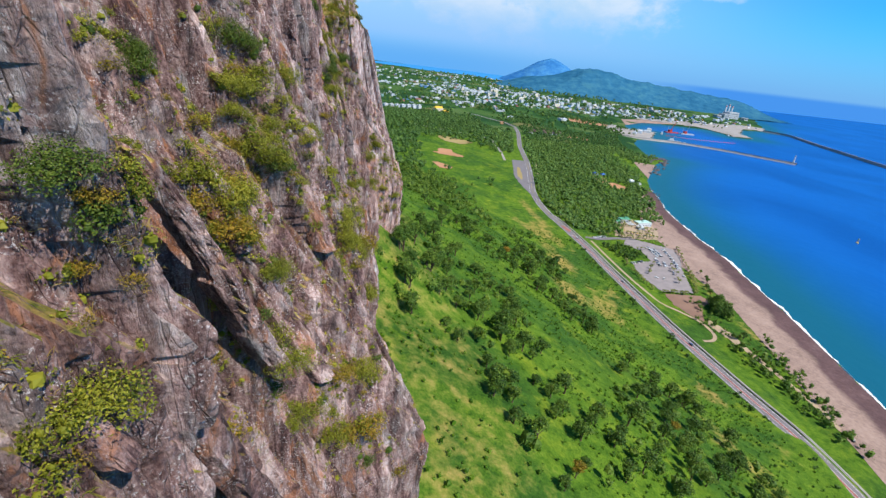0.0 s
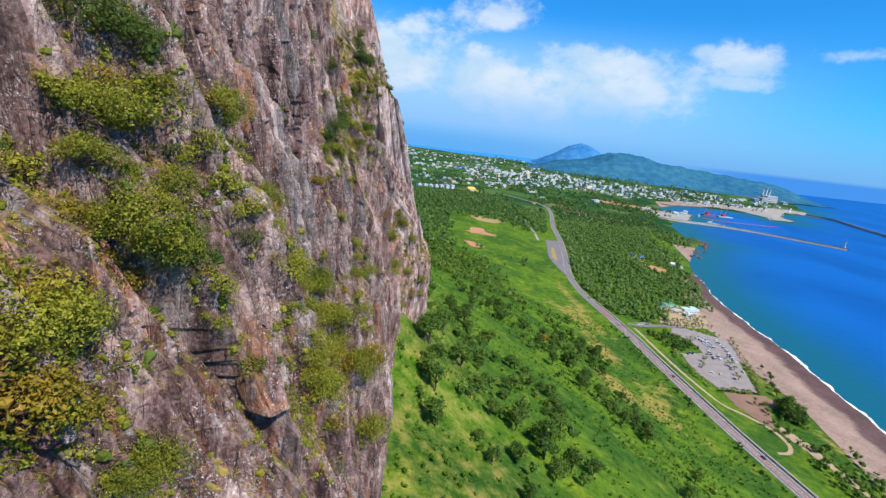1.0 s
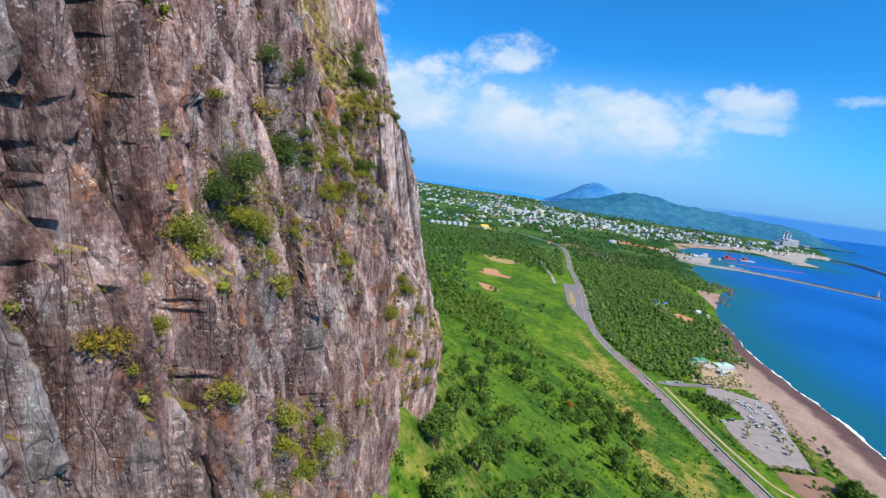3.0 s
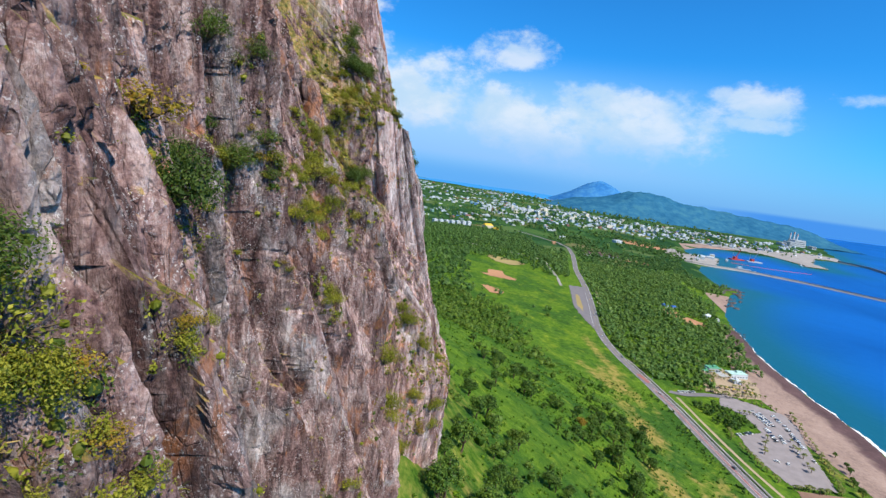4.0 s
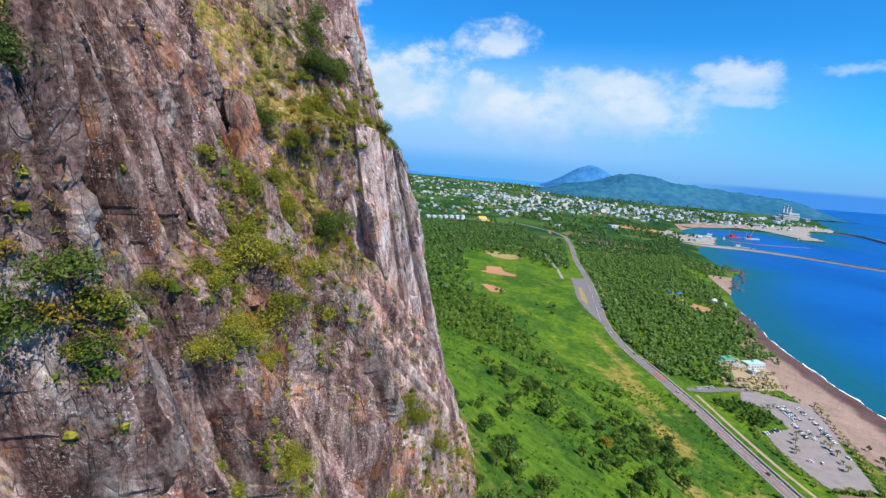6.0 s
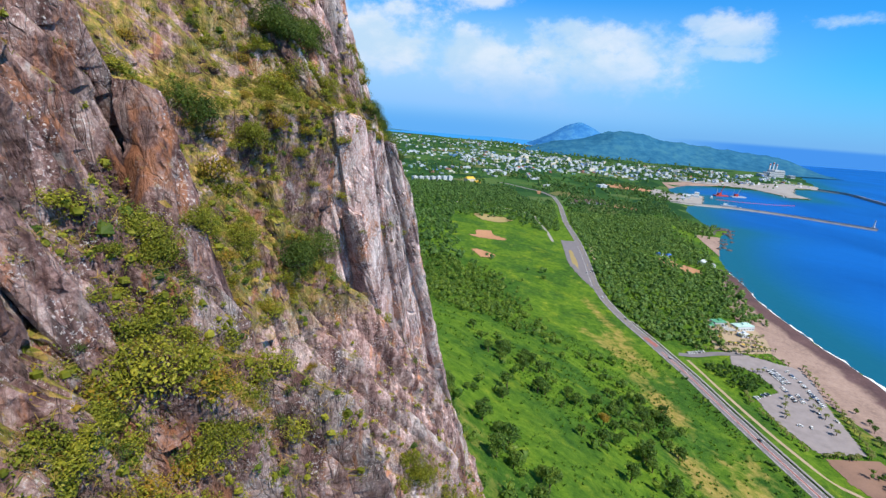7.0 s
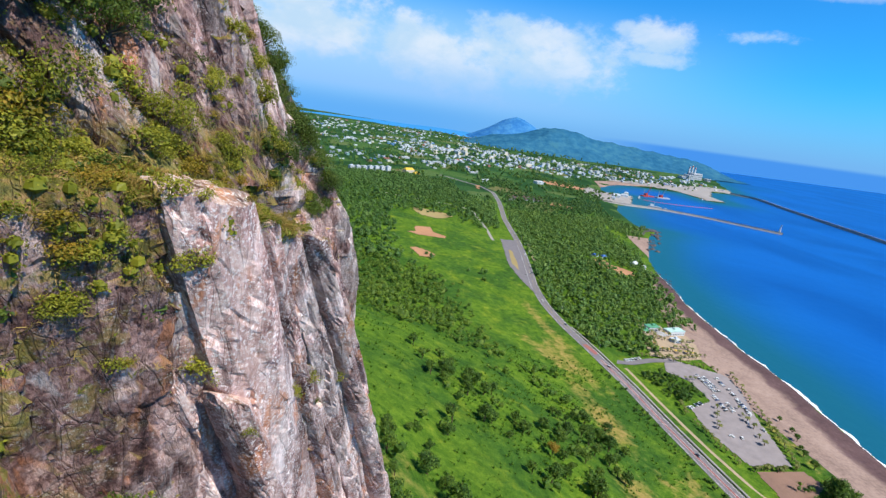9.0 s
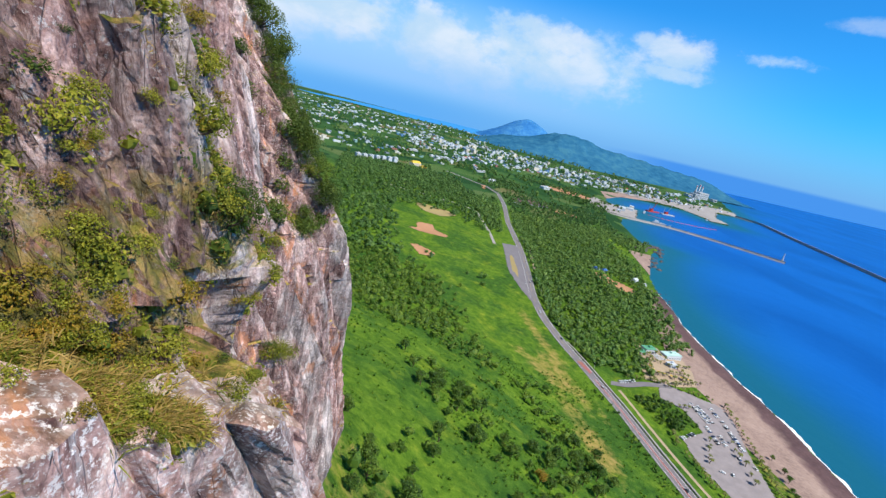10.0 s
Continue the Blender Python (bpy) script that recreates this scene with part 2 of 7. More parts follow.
def grass_material():
    m, n, b = material("meadow", 0.95, 0.1)
    p = place(n)
    broad = n.noise(p, 0.016, 4.0, 0.6)
    clump = n.noise(p, 0.16, 5.0, 0.65)
    blade = n.noise(p, 1.1, 4.0, 0.7)
    mixed = n.math("ADD", n.math("MULTIPLY", clump, 0.55), n.math("MULTIPLY", blade, 0.45))
    lush = n.ramp(mixed, (0.33, (0.019, 0.065, 0.005)), (0.47, (0.074, 0.155, 0.012)), (0.58, (0.128, 0.222, 0.018)), (0.72, (0.236, 0.300, 0.034)))
    deep = n.ramp(mixed, (0.33, (0.010, 0.043, 0.007)), (0.5, (0.042, 0.110, 0.014)), (0.68, (0.092, 0.182, 0.020)))
    col = n.mix(n.step(broad, 0.42, 0.6), lush, deep)
    # the far plain is a patchwork of orchards, fields and hedges
    away = n.node("ShaderNodeSeparateXYZ")
    n.put(away.inputs[0], p)
    plots = n.node("ShaderNodeTexVoronoi")
    n.put(plots.inputs["Vector"], p)
    plots.inputs["Scale"].default_value = 0.009
    tone = n.node("ShaderNodeSeparateXYZ")
    n.put(tone.inputs[0], plots.outputs["Color"])
    farm = n.ramp(n.math("MULTIPLY_ADD", clump, 0.25, n.math("MULTIPLY", tone.outputs[0], 0.75)), (0.1, (0.012, 0.05, 0.014)), (0.5, (0.028, 0.085, 0.02)), (0.72, (0.06, 0.13, 0.03)), (0.85, (0.11, 0.15, 0.05)), (0.93, (0.24, 0.15, 0.08)))
    lime = n.ramp(mixed, (0.33, (0.06, 0.13, 0.008)), (0.5, (0.165, 0.235, 0.018)), (0.68, (0.30, 0.335, 0.035)))
    col = n.mix(n.step(n.noise(p, 0.045, 6.0, 0.7), 0.52, 0.72), col, lime)
    col = n.mix(n.step(n.math("MULTIPLY_ADD", broad, 300.0, away.outputs[1]), 1350.0, 1650.0), col, farm)
    dry = n.attribute("dry")
    straw = n.ramp(mixed, (0.34, (0.172, 0.172, 0.026)), (0.5, (0.310, 0.249, 0.065)), (0.68, (0.430, 0.292, 0.112)))
    col = n.mix(n.step(n.math("MULTIPLY_ADD", n.math("SUBTRACT", clump, 0.5), 1.2, dry), 0.25, 0.85), col, straw)
    n.put(b.inputs["Base Color"], col)
    bump(n, b, mixed, 1.0, 1.2)
    return m


def sand_material():
    m, n, b = material("sand", 0.9, 0.2)
    p = place(n)
    wet = n.attribute("wet")
    fine = n.noise(p, 0.35, 5.0, 0.65)
    broad = n.noise(p, 0.03, 4.0, 0.6)
    mixed = n.math("MULTIPLY_ADD", fine, 0.5, n.math("MULTIPLY", broad, 0.5))
    dry = n.ramp(mixed, (0.36, (0.215, 0.148, 0.124)), (0.5, (0.325, 0.228, 0.190)), (0.64, (0.41, 0.295, 0.245)))
    damp = n.ramp(mixed, (0.36, (0.075, 0.044, 0.046)), (0.55, (0.128, 0.075, 0.075)), (0.68, (0.176, 0.114, 0.110)))
    n.put(b.inputs["Base Color"], n.mix(n.step(n.math("MULTIPLY_ADD", n.math("SUBTRACT", broad, 0.5), 0.6, wet), 0.42, 0.62), dry, damp))
    bump(n, b, fine, 0.5, 0.2)
    return m


def sea_material():
    m, n, b = material("sea", 0.45, 0.05)
    p = place(n)
    shore = n.attribute("shore")
    drift = n.noise(p, 0.004, 5.0, 0.6, (1.0, 0.5, 1.0), 0.8)
    deep = n.ramp(drift, (0.35, (0.004, 0.086, 0.35)), (0.6, (0.006, 0.116, 0.45)))
    col = n.mix(n.step(shore, 0.05, 0.75), deep, (0.009, 0.115, 0.19))
    n.put(b.inputs["Base Color"], col)
    swell = n.noise(p, 0.09, 6.0, 0.6, (1.0, 0.6, 1.0))
    bump(n, b, swell, 0.5, 0.9)
    return m


def leaf_material(name, dark, mid, light, through=0.35):
    """Foliage whose colour varies from plant to plant and from leaf to leaf."""
    m, n, b = material(name, 0.55, 0.3)
    geo = n.node("ShaderNodeNewGeometry")
    each = geo.outputs["Random Per Island"]
    plant = n.node("ShaderNodeObjectInfo").outputs["Random"]
    patch = n.noise(geo.outputs["Position"], 0.5, 3.0)
    mixed = n.math("ADD", n.math("ADD", n.math("MULTIPLY", each, 0.4), n.math("MULTIPLY", plant, 0.22)), n.math("MULTIPLY", patch, 0.45))
    col = n.ramp(mixed, (0.22, dark), (0.52, mid), (0.85, light))
    n.put(b.inputs["Base Color"], col)
    t = n.node("ShaderNodeBsdfTranslucent")
    n.put(t.inputs[0], col)
    s = n.node("ShaderNodeMixShader")
    s.inputs[0].default_value = through
    n.put(s.inputs[1], b.outputs[0])
    n.put(s.inputs[2], t.outputs[0])
    n.put(m.node_tree.nodes["Material Output"].inputs[0], s.outputs[0])
    return m


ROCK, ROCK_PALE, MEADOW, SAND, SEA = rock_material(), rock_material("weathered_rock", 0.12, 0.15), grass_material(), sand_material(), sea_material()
SHRUB = leaf_material("shrub_leaf", (0.075, 0.100, 0.010), (0.23, 0.245, 0.022), (0.47, 0.43, 0.05))
SHRUB_DARK = leaf_material("evergreen_leaf", (0.025, 0.05, 0.010), (0.075, 0.125, 0.018), (0.18, 0.235, 0.032))
SHRUB_GOLD = leaf_material("golden_leaf", (0.12, 0.10, 0.01), (0.28, 0.22, 0.02), (0.46, 0.26, 0.04))
STRAW = leaf_material("dry_grass", (0.20, 0.15, 0.03), (0.42, 0.29, 0.08), (0.62, 0.42, 0.15))
GREENGRASS = leaf_material("green_grass", (0.07, 0.10, 0.01), (0.20, 0.23, 0.02), (0.40, 0.37, 0.05))
PINE = leaf_material("pine_needles", (0.020, 0.058, 0.010), (0.072, 0.15, 0.020), (0.19, 0.28, 0.034), 0.3)
FOREST = leaf_material("woodland_leaf", (0.040, 0.098, 0.022), (0.098, 0.195, 0.042), (0.20, 0.30, 0.055), 0.25)
SCRUB = leaf_material("scrub_leaf", (0.035, 0.10, 0.006), (0.10, 0.22, 0.012), (0.24, 0.35, 0.025))
PALM = leaf_material("palm_leaf", (0.06, 0.09, 0.02), (0.16, 0.19, 0.04), (0.32, 0.31, 0.09))
BARK = worn("bark", (0.11, 0.075, 0.05), 0.9)
ASPHALT = worn("asphalt", (0.20, 0.185, 0.20), 0.9, 0.2, 0.6)
LOT = worn("lot_gravel", (0.30, 0.265, 0.27), 0.95, 0.22, 0.5)
PATHWAY = worn("path_dirt", (0.42, 0.32, 0.22), 0.95, 0.2, 0.5)
EARTH = worn("bare_earth", (0.46, 0.24, 0.13), 0.95, 0.25, 0.15)
TAN = worn("mown_field", (0.36, 0.28, 0.12), 0.95, 0.2, 0.1)
REDLANE = worn("red_surfacing", (0.36, 0.13, 0.12), 0.9, 0.2, 0.4)
PAINT = worn("road_paint", (0.78, 0.78, 0.76), 0.6, 0.1)
YELLOW = worn("yellow_paint", (0.62, 0.42, 0.05), 0.6, 0.15)
CONCRETE = worn("concrete", (0.35, 0.325, 0.31), 0.9, 0.25, 0.2)
WHITE = worn("white_render", (0.54, 0.58, 0.62), 0.7, 0.12, 0.2)
CREAM = worn("cream_render", (0.66, 0.60, 0.50), 0.75, 0.12, 0.2)
GREYWALL = worn("grey_render", (0.42, 0.45, 0.48), 0.75, 0.15, 0.2)
ROOF_RED = worn("red_roof", (0.42, 0.10, 0.07), 0.7)
ROOF_BROWN = worn("brown_roof", (0.12, 0.07, 0.065), 0.7)
WETROCK = worn("wet_rock", (0.105, 0.09, 0.092), 0.7, 0.4, 0.5)
ROOF_BLUE = worn("blue_roof", (0.05, 0.16, 0.50), 0.5)
ROOF_GREEN = worn("green_roof", (0.12, 0.36, 0.22), 0.6)
MINT = worn("mint_roof", (0.46, 0.66, 0.60), 0.6, 0.15, 0.5)
ROOF_GREY = worn("grey_roof", (0.34, 0.35, 0.37), 0.7)
ROOF_YELLOW = worn("yellow_roof", (0.70, 0.46, 0.06), 0.7)
STEEL = worn("galvanised_steel", (0.55, 0.57, 0.58), 0.45, 0.1, 1.0, 0.8)
RED = worn("red_hull", (0.45, 0.06, 0.05), 0.5)
FOAM = worn("surf_foam", (0.85, 0.87, 0.88), 0.7, 0.05, 0.4)
RUBBER = worn("tyre_rubber", (0.02, 0.02, 0.02), 0.85)


def glazing():
    m, n, b = material("dark_glass", 0.06, 0.5)
    b.inputs["Base Color"].default_value = (0.02, 0.03, 0.04, 1)
    return m


GLASS = glazing()


def car_paint():
    m, n, b = material("car_paint", 0.3, 0.5)
    pick = n.node("ShaderNodeObjectInfo").outputs["Random"]
    r = n.ramp(pick, (0.0, (0.78, 0.79, 0.80)), (0.66, (0.62, 0.64, 0.66)), (0.74, (0.05, 0.055, 0.065)), (0.88, (0.22, 0.24, 0.27)), (0.95, (0.05, 0.10, 0.24)))
    r.node.color_ramp.interpolation = "CONSTANT"
    n.put(b.inputs["Base Color"], r)
    b.inputs["Coat Weight"].default_value = 0.5
    return m


CARPAINT = car_paint()


def town_walls():
    """House walls and roofs of many colours, mostly white."""
    m, n, b = material("town_walls", 0.8, 0.2)
    each = n.node("ShaderNodeNewGeometry").outputs["Random Per Island"]
    r = n.ramp(each, (0.0, (0.58, 0.62, 0.66)), (0.4, (0.40, 0.46, 0.52)), (0.62, (0.60, 0.58, 0.52)), (0.74, (0.20, 0.25, 0.30)), (0.84, (0.10, 0.22, 0.45)), (0.91, (0.34, 0.16, 0.13)), (0.96, (0.22, 0.38, 0.36)))
    r.node.color_ramp.interpolation = "CONSTANT"
    n.put(b.inputs["Base Color"], r)
    return m


TOWNWALL = town_walls()


def hill_material(name="hazed_woods", air=1.0):
    """Woods kilometres away, the blue haze of the air painted into their colour."""
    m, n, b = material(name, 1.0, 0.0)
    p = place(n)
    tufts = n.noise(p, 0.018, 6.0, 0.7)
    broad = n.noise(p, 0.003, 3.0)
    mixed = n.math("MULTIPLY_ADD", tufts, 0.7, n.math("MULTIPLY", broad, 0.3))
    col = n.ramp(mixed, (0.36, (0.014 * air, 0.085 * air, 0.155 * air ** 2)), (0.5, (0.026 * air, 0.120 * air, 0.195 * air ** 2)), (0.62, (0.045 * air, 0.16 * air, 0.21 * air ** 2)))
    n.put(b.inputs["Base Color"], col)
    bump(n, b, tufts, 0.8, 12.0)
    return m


HILL, HILL_FAR = hill_material("hazed_woods", 1.12), hill_material("hazed_far_woods", 1.5)
# base colour of the far plain with the air's haze painted in
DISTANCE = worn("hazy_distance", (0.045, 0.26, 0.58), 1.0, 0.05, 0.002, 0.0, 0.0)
BARE = worn("trodden_earth", (0.27, 0.165, 0.125), 0.95, 0.25, 0.2)

# ---- building helpers ----


def mesh_of(name, verts, faces, smooth=False):
    """A mesh from arrays; all faces have the same number of corners."""
    me = bpy.data.meshes.new(name)
    verts, faces = np.asarray(verts, np.float32), np.asarray(faces, np.int32)
    me.vertices.add(len(verts))
    me.vertices.foreach_set("co", verts.ravel())
    me.loops.add(faces.size)
    me.loops.foreach_set("vertex_index", faces.ravel())
    me.polygons.add(len(faces))
    me.polygons.foreach_set("loop_start", np.arange(0, faces.size, faces.shape[1], dtype=np.int32))
    me.polygons.foreach_set("use_smooth", np.full(len(faces), smooth))
    me.update(calc_edges=True)
    return me


def grid_mesh(name, points, smooth=True, marks=None):
    """A sheet over an array of points (rows, columns, 3), with float marks at its corners."""
    rows, cols = points.shape[:2]
    k = np.arange(rows * cols).reshape(rows, cols)
    faces = np.stack([k[:-1, :-1], k[:-1, 1:], k[1:, 1:], k[1:, :-1]], -1).reshape(-1, 4)
    me = mesh_of(name, points.reshape(-1, 3), faces, smooth)
    for mark, values in (marks or {}).items():
        me.attributes.new(mark, "FLOAT", "POINT").data.foreach_set("value", np.asarray(values, np.float32).ravel())
    return me


def part(name, me, mat, parent=None, label=""):
    """One mesh object, under a thing or a part where one is given."""
    if isinstance(me, bmesh.types.BMesh):
        bm, me = me, bpy.data.meshes.new(name)
        bm.to_mesh(me)
        bm.free()
    if mat and not me.materials:
        me.materials.append(mat)
    ob = new(name, me)
    ob.parent = parent
    return tagged(ob, label)


def box(bm, size, at, turn=0.0, taper=1.0):
    """A box standing on its base at a place, drawn in towards the top by taper."""
    m = pose(*at, 0, 0, turn)
    made = bmesh.ops.create_cube(bm, size=1.0)["verts"]
    for v in made:
        k = taper if v.co.z > 0 else 1.0
        v.co = m @ Vector((v.co.x * size[0] * k, v.co.y * size[1] * k, (v.co.z + 0.5) * size[2]))
    return made


def tube(bm, a, b, ra, rb, sides=7):
    """A tapered round bar from a to b."""
    a, b = Vector(a), Vector(b)
    m = (b - a).to_track_quat("Z", "Y").to_matrix().to_4x4()
    m.translation = (a + b) / 2
    return bmesh.ops.create_cone(bm, cap_ends=True, segments=sides, radius1=ra, radius2=rb, depth=(b - a).length, matrix=m)["verts"]


def smooth_step(v, a, b):
    t = np.clip((v - a) / (b - a), 0, 1)
    return t * t * (3 - 2 * t)


def hashed(i, j, seed):
    v = np.sin(i * 127.1 + j * 311.7 + seed * 74.7) * 43758.5453
    return v - np.floor(v)


def value_noise(u, v, seed):
    i, j = np.floor(u), np.floor(v)
    f, g = u - i, v - j
    f, g = f * f * (3 - 2 * f), g * g * (3 - 2 * g)
    a = hashed(i, j, seed) * (1 - f) + hashed(i + 1, j, seed) * f
    b = hashed(i, j + 1, seed) * (1 - f) + hashed(i + 1, j + 1, seed) * f
    return a * (1 - g) + b * g


def fractal(u, v, seed, octaves=4):
    return sum(value_noise(u * 2 ** k, v * 2 ** k, seed + k) * 0.5 ** (k + 1) for k in range(octaves))


def blocks(u, v, seed):
    """Nearest of one jittered point per cell: its two random numbers, the offset from it and the gap to the border."""
    i0, j0 = np.floor(u), np.floor(v)
    best, second = np.full(u.shape, 9.0), np.full(u.shape, 9.0)
    h1, h2, du, dv = (np.zeros(u.shape) for _ in range(4))
    for di in (-1, 0, 1):
        for dj in (-1, 0, 1):
            i, j = i0 + di, j0 + dj
            a = u - (i + 0.5 + 0.8 * (hashed(i, j, seed) - 0.5))
            b = v - (j + 0.5 + 0.8 * (hashed(i, j, seed + 1) - 0.5))
            d = np.maximum(np.abs(a), np.abs(b)) + 0.35 * np.minimum(np.abs(a), np.abs(b))
            near = d < best
            second = np.where(near, best, np.minimum(second, d))
            best = np.where(near, d, best)
            h1 = np.where(near, hashed(i, j, seed + 2), h1)
            h2 = np.where(near, hashed(i, j, seed + 3), h2)
            du, dv = np.where(near, a, du), np.where(near, b, dv)
    return h1, h2, du, dv, second - best


# ---- the lie of the land (sea level is z = 0) ----
COAST = np.array([(150, -700), (250, -250), (318, 40), (365, 250), (405, 416), (421, 500), (436, 573), (441, 640), (455, 725), (467, 780), (487, 835),
                  (508, 915), (548, 1010), (590, 1085), (682, 1226), (757, 1308), (712, 1340), (742, 1450), (779, 1570), (850, 1690), (908, 1705), (1053, 1953),
                  (945, 2000), (1000, 2130), (1065, 2230), (1226, 2348), (1500, 2300), (1483, 2069), (1585, 2064), (1640, 2250), (1834, 2500), (1967, 2490),
                  (2110, 2700), (2330, 3060), (2700, 3600), (2900, 4000), (2700, 4700), (2700, 7000)], float)
LAND = np.vstack([COAST, [(-7000, 7000), (-7000, -7000), (150, -7000)]])
ROAD = np.array([(275, 60), (256, 160), (241, 260), (233, 340), (229, 410), (226, 470), (225, 530), (219, 585), (210, 635), (206, 690), (211, 745), (226, 815),
                 (240, 885), (254, 965), (279, 1138), (326, 1358), (362, 1560), (352, 1680), (305, 1751), (240, 1830)], float)


def from_line(x, y, line):
    """Distance to a line of points."""
    best = np.full(np.shape(x), 1e9)
    for (ax, ay), (bx, by) in zip(line[:-1], line[1:]):
        ex, ey = bx - ax, by - ay
        t = np.clip(((x - ax) * ex + (y - ay) * ey) / (ex * ex + ey * ey), 0, 1)
        best = np.minimum(best, np.hypot(x - ax - t * ex, y - ay - t * ey))
    return best


def inside(x, y, ring):
    hit = np.zeros(np.shape(x), bool)
    for (ax, ay), (bx, by) in zip(ring, np.roll(ring, -1, 0)):
        if ay != by:
            hit ^= ((ay > y) != (by > y)) & (x < (bx - ax) * (y - ay) / (by - ay) + ax)
    return hit


def inland(x, y):
    return np.where(inside(x, y, LAND), 1.0, -1.0) * from_line(x, y, COAST)


def ground(x, y):
    """Height of the land: a beach, a coastal shelf with the road, the slope up to the cliff, and the plain beyond."""
    x, y = np.asarray(x, float), np.asarray(y, float)
    d = inland(x, y)
    s = np.interp(y, ROAD[:, 1], ROAD[:, 0]) - x
    shelf = np.interp(y, [0, 400, 560, 720, 950, 1300], [15, 13, 13, 21, 27, 28])
    steep = 0.07 + 0.43 / (1 + np.exp((y - 540) / 105)) - 0.06 * smooth_step(y, 180, 60)
    over = s - 40
    rise = 18 * np.logaddexp(0, np.clip(over / 18, -30, 60)) * steep
    rise = rise + 8 * np.logaddexp(0, np.clip((s - 236) / 8, -30, 60)) * 0.6 * smooth_step(y, 420, 260) * smooth_step(y, 150, 200)
    near = shelf * (1 - 0.42 * smooth_step(-s, 6, 40)) + np.minimum(rise, 190) * (s > -30)
    lumps = (fractal(x / 26, y / 26, 3) - 0.47) * 4.2 * smooth_step(np.abs(s), 14, 60) * (s > 0)
    far = 7 + 0.021 * np.maximum(d, 0) + 0.004 * np.maximum(d - 1700, 0) + (fractal(x / 300, y / 300, 5) - 0.47) * 14 * smooth_step(d, 100, 500)
    z = near + lumps + (far - near - lumps) * smooth_step(y, 1250, 1750)
    low = 0.085 * d + 0.15
    return np.where(d < 0, np.maximum(0.12 * d - 0.4, -9), np.minimum(z, np.where(d < 90, low, low + (d - 90) * 0.6)))


def gz(x, y):
    return float(ground(np.array([x]), np.array([y]))[0])


def spaced(*runs):
    """Coordinates with a step of their own in each run: start, then (end, step) pairs."""
    out = [runs[0]]
    for end, step in runs[1:]:
        n = max(1, round((end - out[-1]) / step))
        out += list(np.linspace(out[-1], end, n + 1)[1:])
    return np.array(out)


gx = spaced(-5500, (-600, 350), (-70, 40), (250, 4.0), (470, 6.0), (800, 11), (1800, 40), (5500, 180))
gy = spaced(-1600, (-100, 150), (140, 12), (560, 4.0), (1300, 9), (2600, 40), (6500, 130))
X, Y = np.meshgrid(gx, gy)
Z = ground(X, Y)
off = from_line(X, Y, ROAD)
side = np.interp(Y, ROAD[:, 1], ROAD[:, 0]) - X
dry = 0.62 * np.exp(-((side - 26) / 9) ** 2) * smooth_step(Y, 545, 600) * smooth_step(Y, 720, 680)
for px, py, rx, ry, k in ((190, 535, 12, 38, 0.6), (170, 459, 15, 36, 0.85), (147, 366, 17, 34, 0.9), (168, 505, 14, 30, 0.6), (171, 566, 8, 40, 0.7), (200, 330, 10, 40, 0.4), (330, 460, 14, 60, 0.5), (322, 360, 10, 40, 0.5)):
    dry = np.maximum(dry, k * np.exp(-((X - px) / rx) ** 2 - ((Y - py) / ry) ** 2))
dry = np.maximum(dry, 0.62 * smooth_step(side, 8, 30) * smooth_step(side, 120, 60) * smooth_step(fractal(X / 30, Y / 50, 23), 0.38, 0.62) * (Y < 600))
dry = np.maximum(dry, 0.4 * smooth_step(side, 200, 250) * (Y < 330))
tagged(part("ground", grid_mesh("ground", np.stack([X, Y, Z], -1), True, {"dry": dry}), MEADOW), "green grassy slope falling from the cliff to the coastal road", "ground", kind="structure")

sx = spaced(-200, (200, 100), (1300, 14), (2400, 60), (9000, 700))
sy = spaced(-3000, (-200, 300), (1800, 16), (3000, 60), (9000, 700))
SX, SY = np.meshgrid(sx, sy)
shore = np.exp(-np.maximum(-inland(SX, SY), 0) / 100)
tagged(part("water", grid_mesh("water", np.stack([SX, SY, 0 * SX], -1), True, {"shore": shore}), SEA), "calm deep blue sea, turquoise along the shore", "sea", kind="structure")


def ribbon(line, offsets, lift, height=None, step=8.0):
    """A sheet that follows a line of plan points at the given side offsets, lying on the land; offsets may be a function of the distance along."""
    line = np.asarray(line, float)
    seg = np.hypot(*np.diff(line, axis=0).T)
    at = np.r_[0, np.cumsum(seg)]
    t = np.linspace(0, at[-1], max(2, int(at[-1] / step) + 1))
    soft = np.stack([np.interp(t, at, line[:, k]) for k in (0, 1)], -1)
    for _ in range(4):
        soft[1:-1] = (soft[:-2] + 2 * soft[1:-1] + soft[2:]) / 4
    tan = np.gradient(soft, axis=0)
    tan /= np.hypot(*tan.T)[:, None]
    right = np.stack([tan[:, 1], -tan[:, 0]], -1)
    rows = np.stack([soft + right * (o(t) if callable(o) else np.full(len(t), float(o)))[:, None] for o in offsets], 1)
    mid = ground(soft[:, 0], soft[:, 1])
    mid = np.convolve(np.pad(mid, 3, mode="edge"), np.ones(7) / 7, "valid")
    z = np.repeat(mid[:, None], rows.shape[1], 1) if height is None else np.full(rows.shape[:2], height)
    return np.concatenate([rows, z[..., None] + lift], -1)


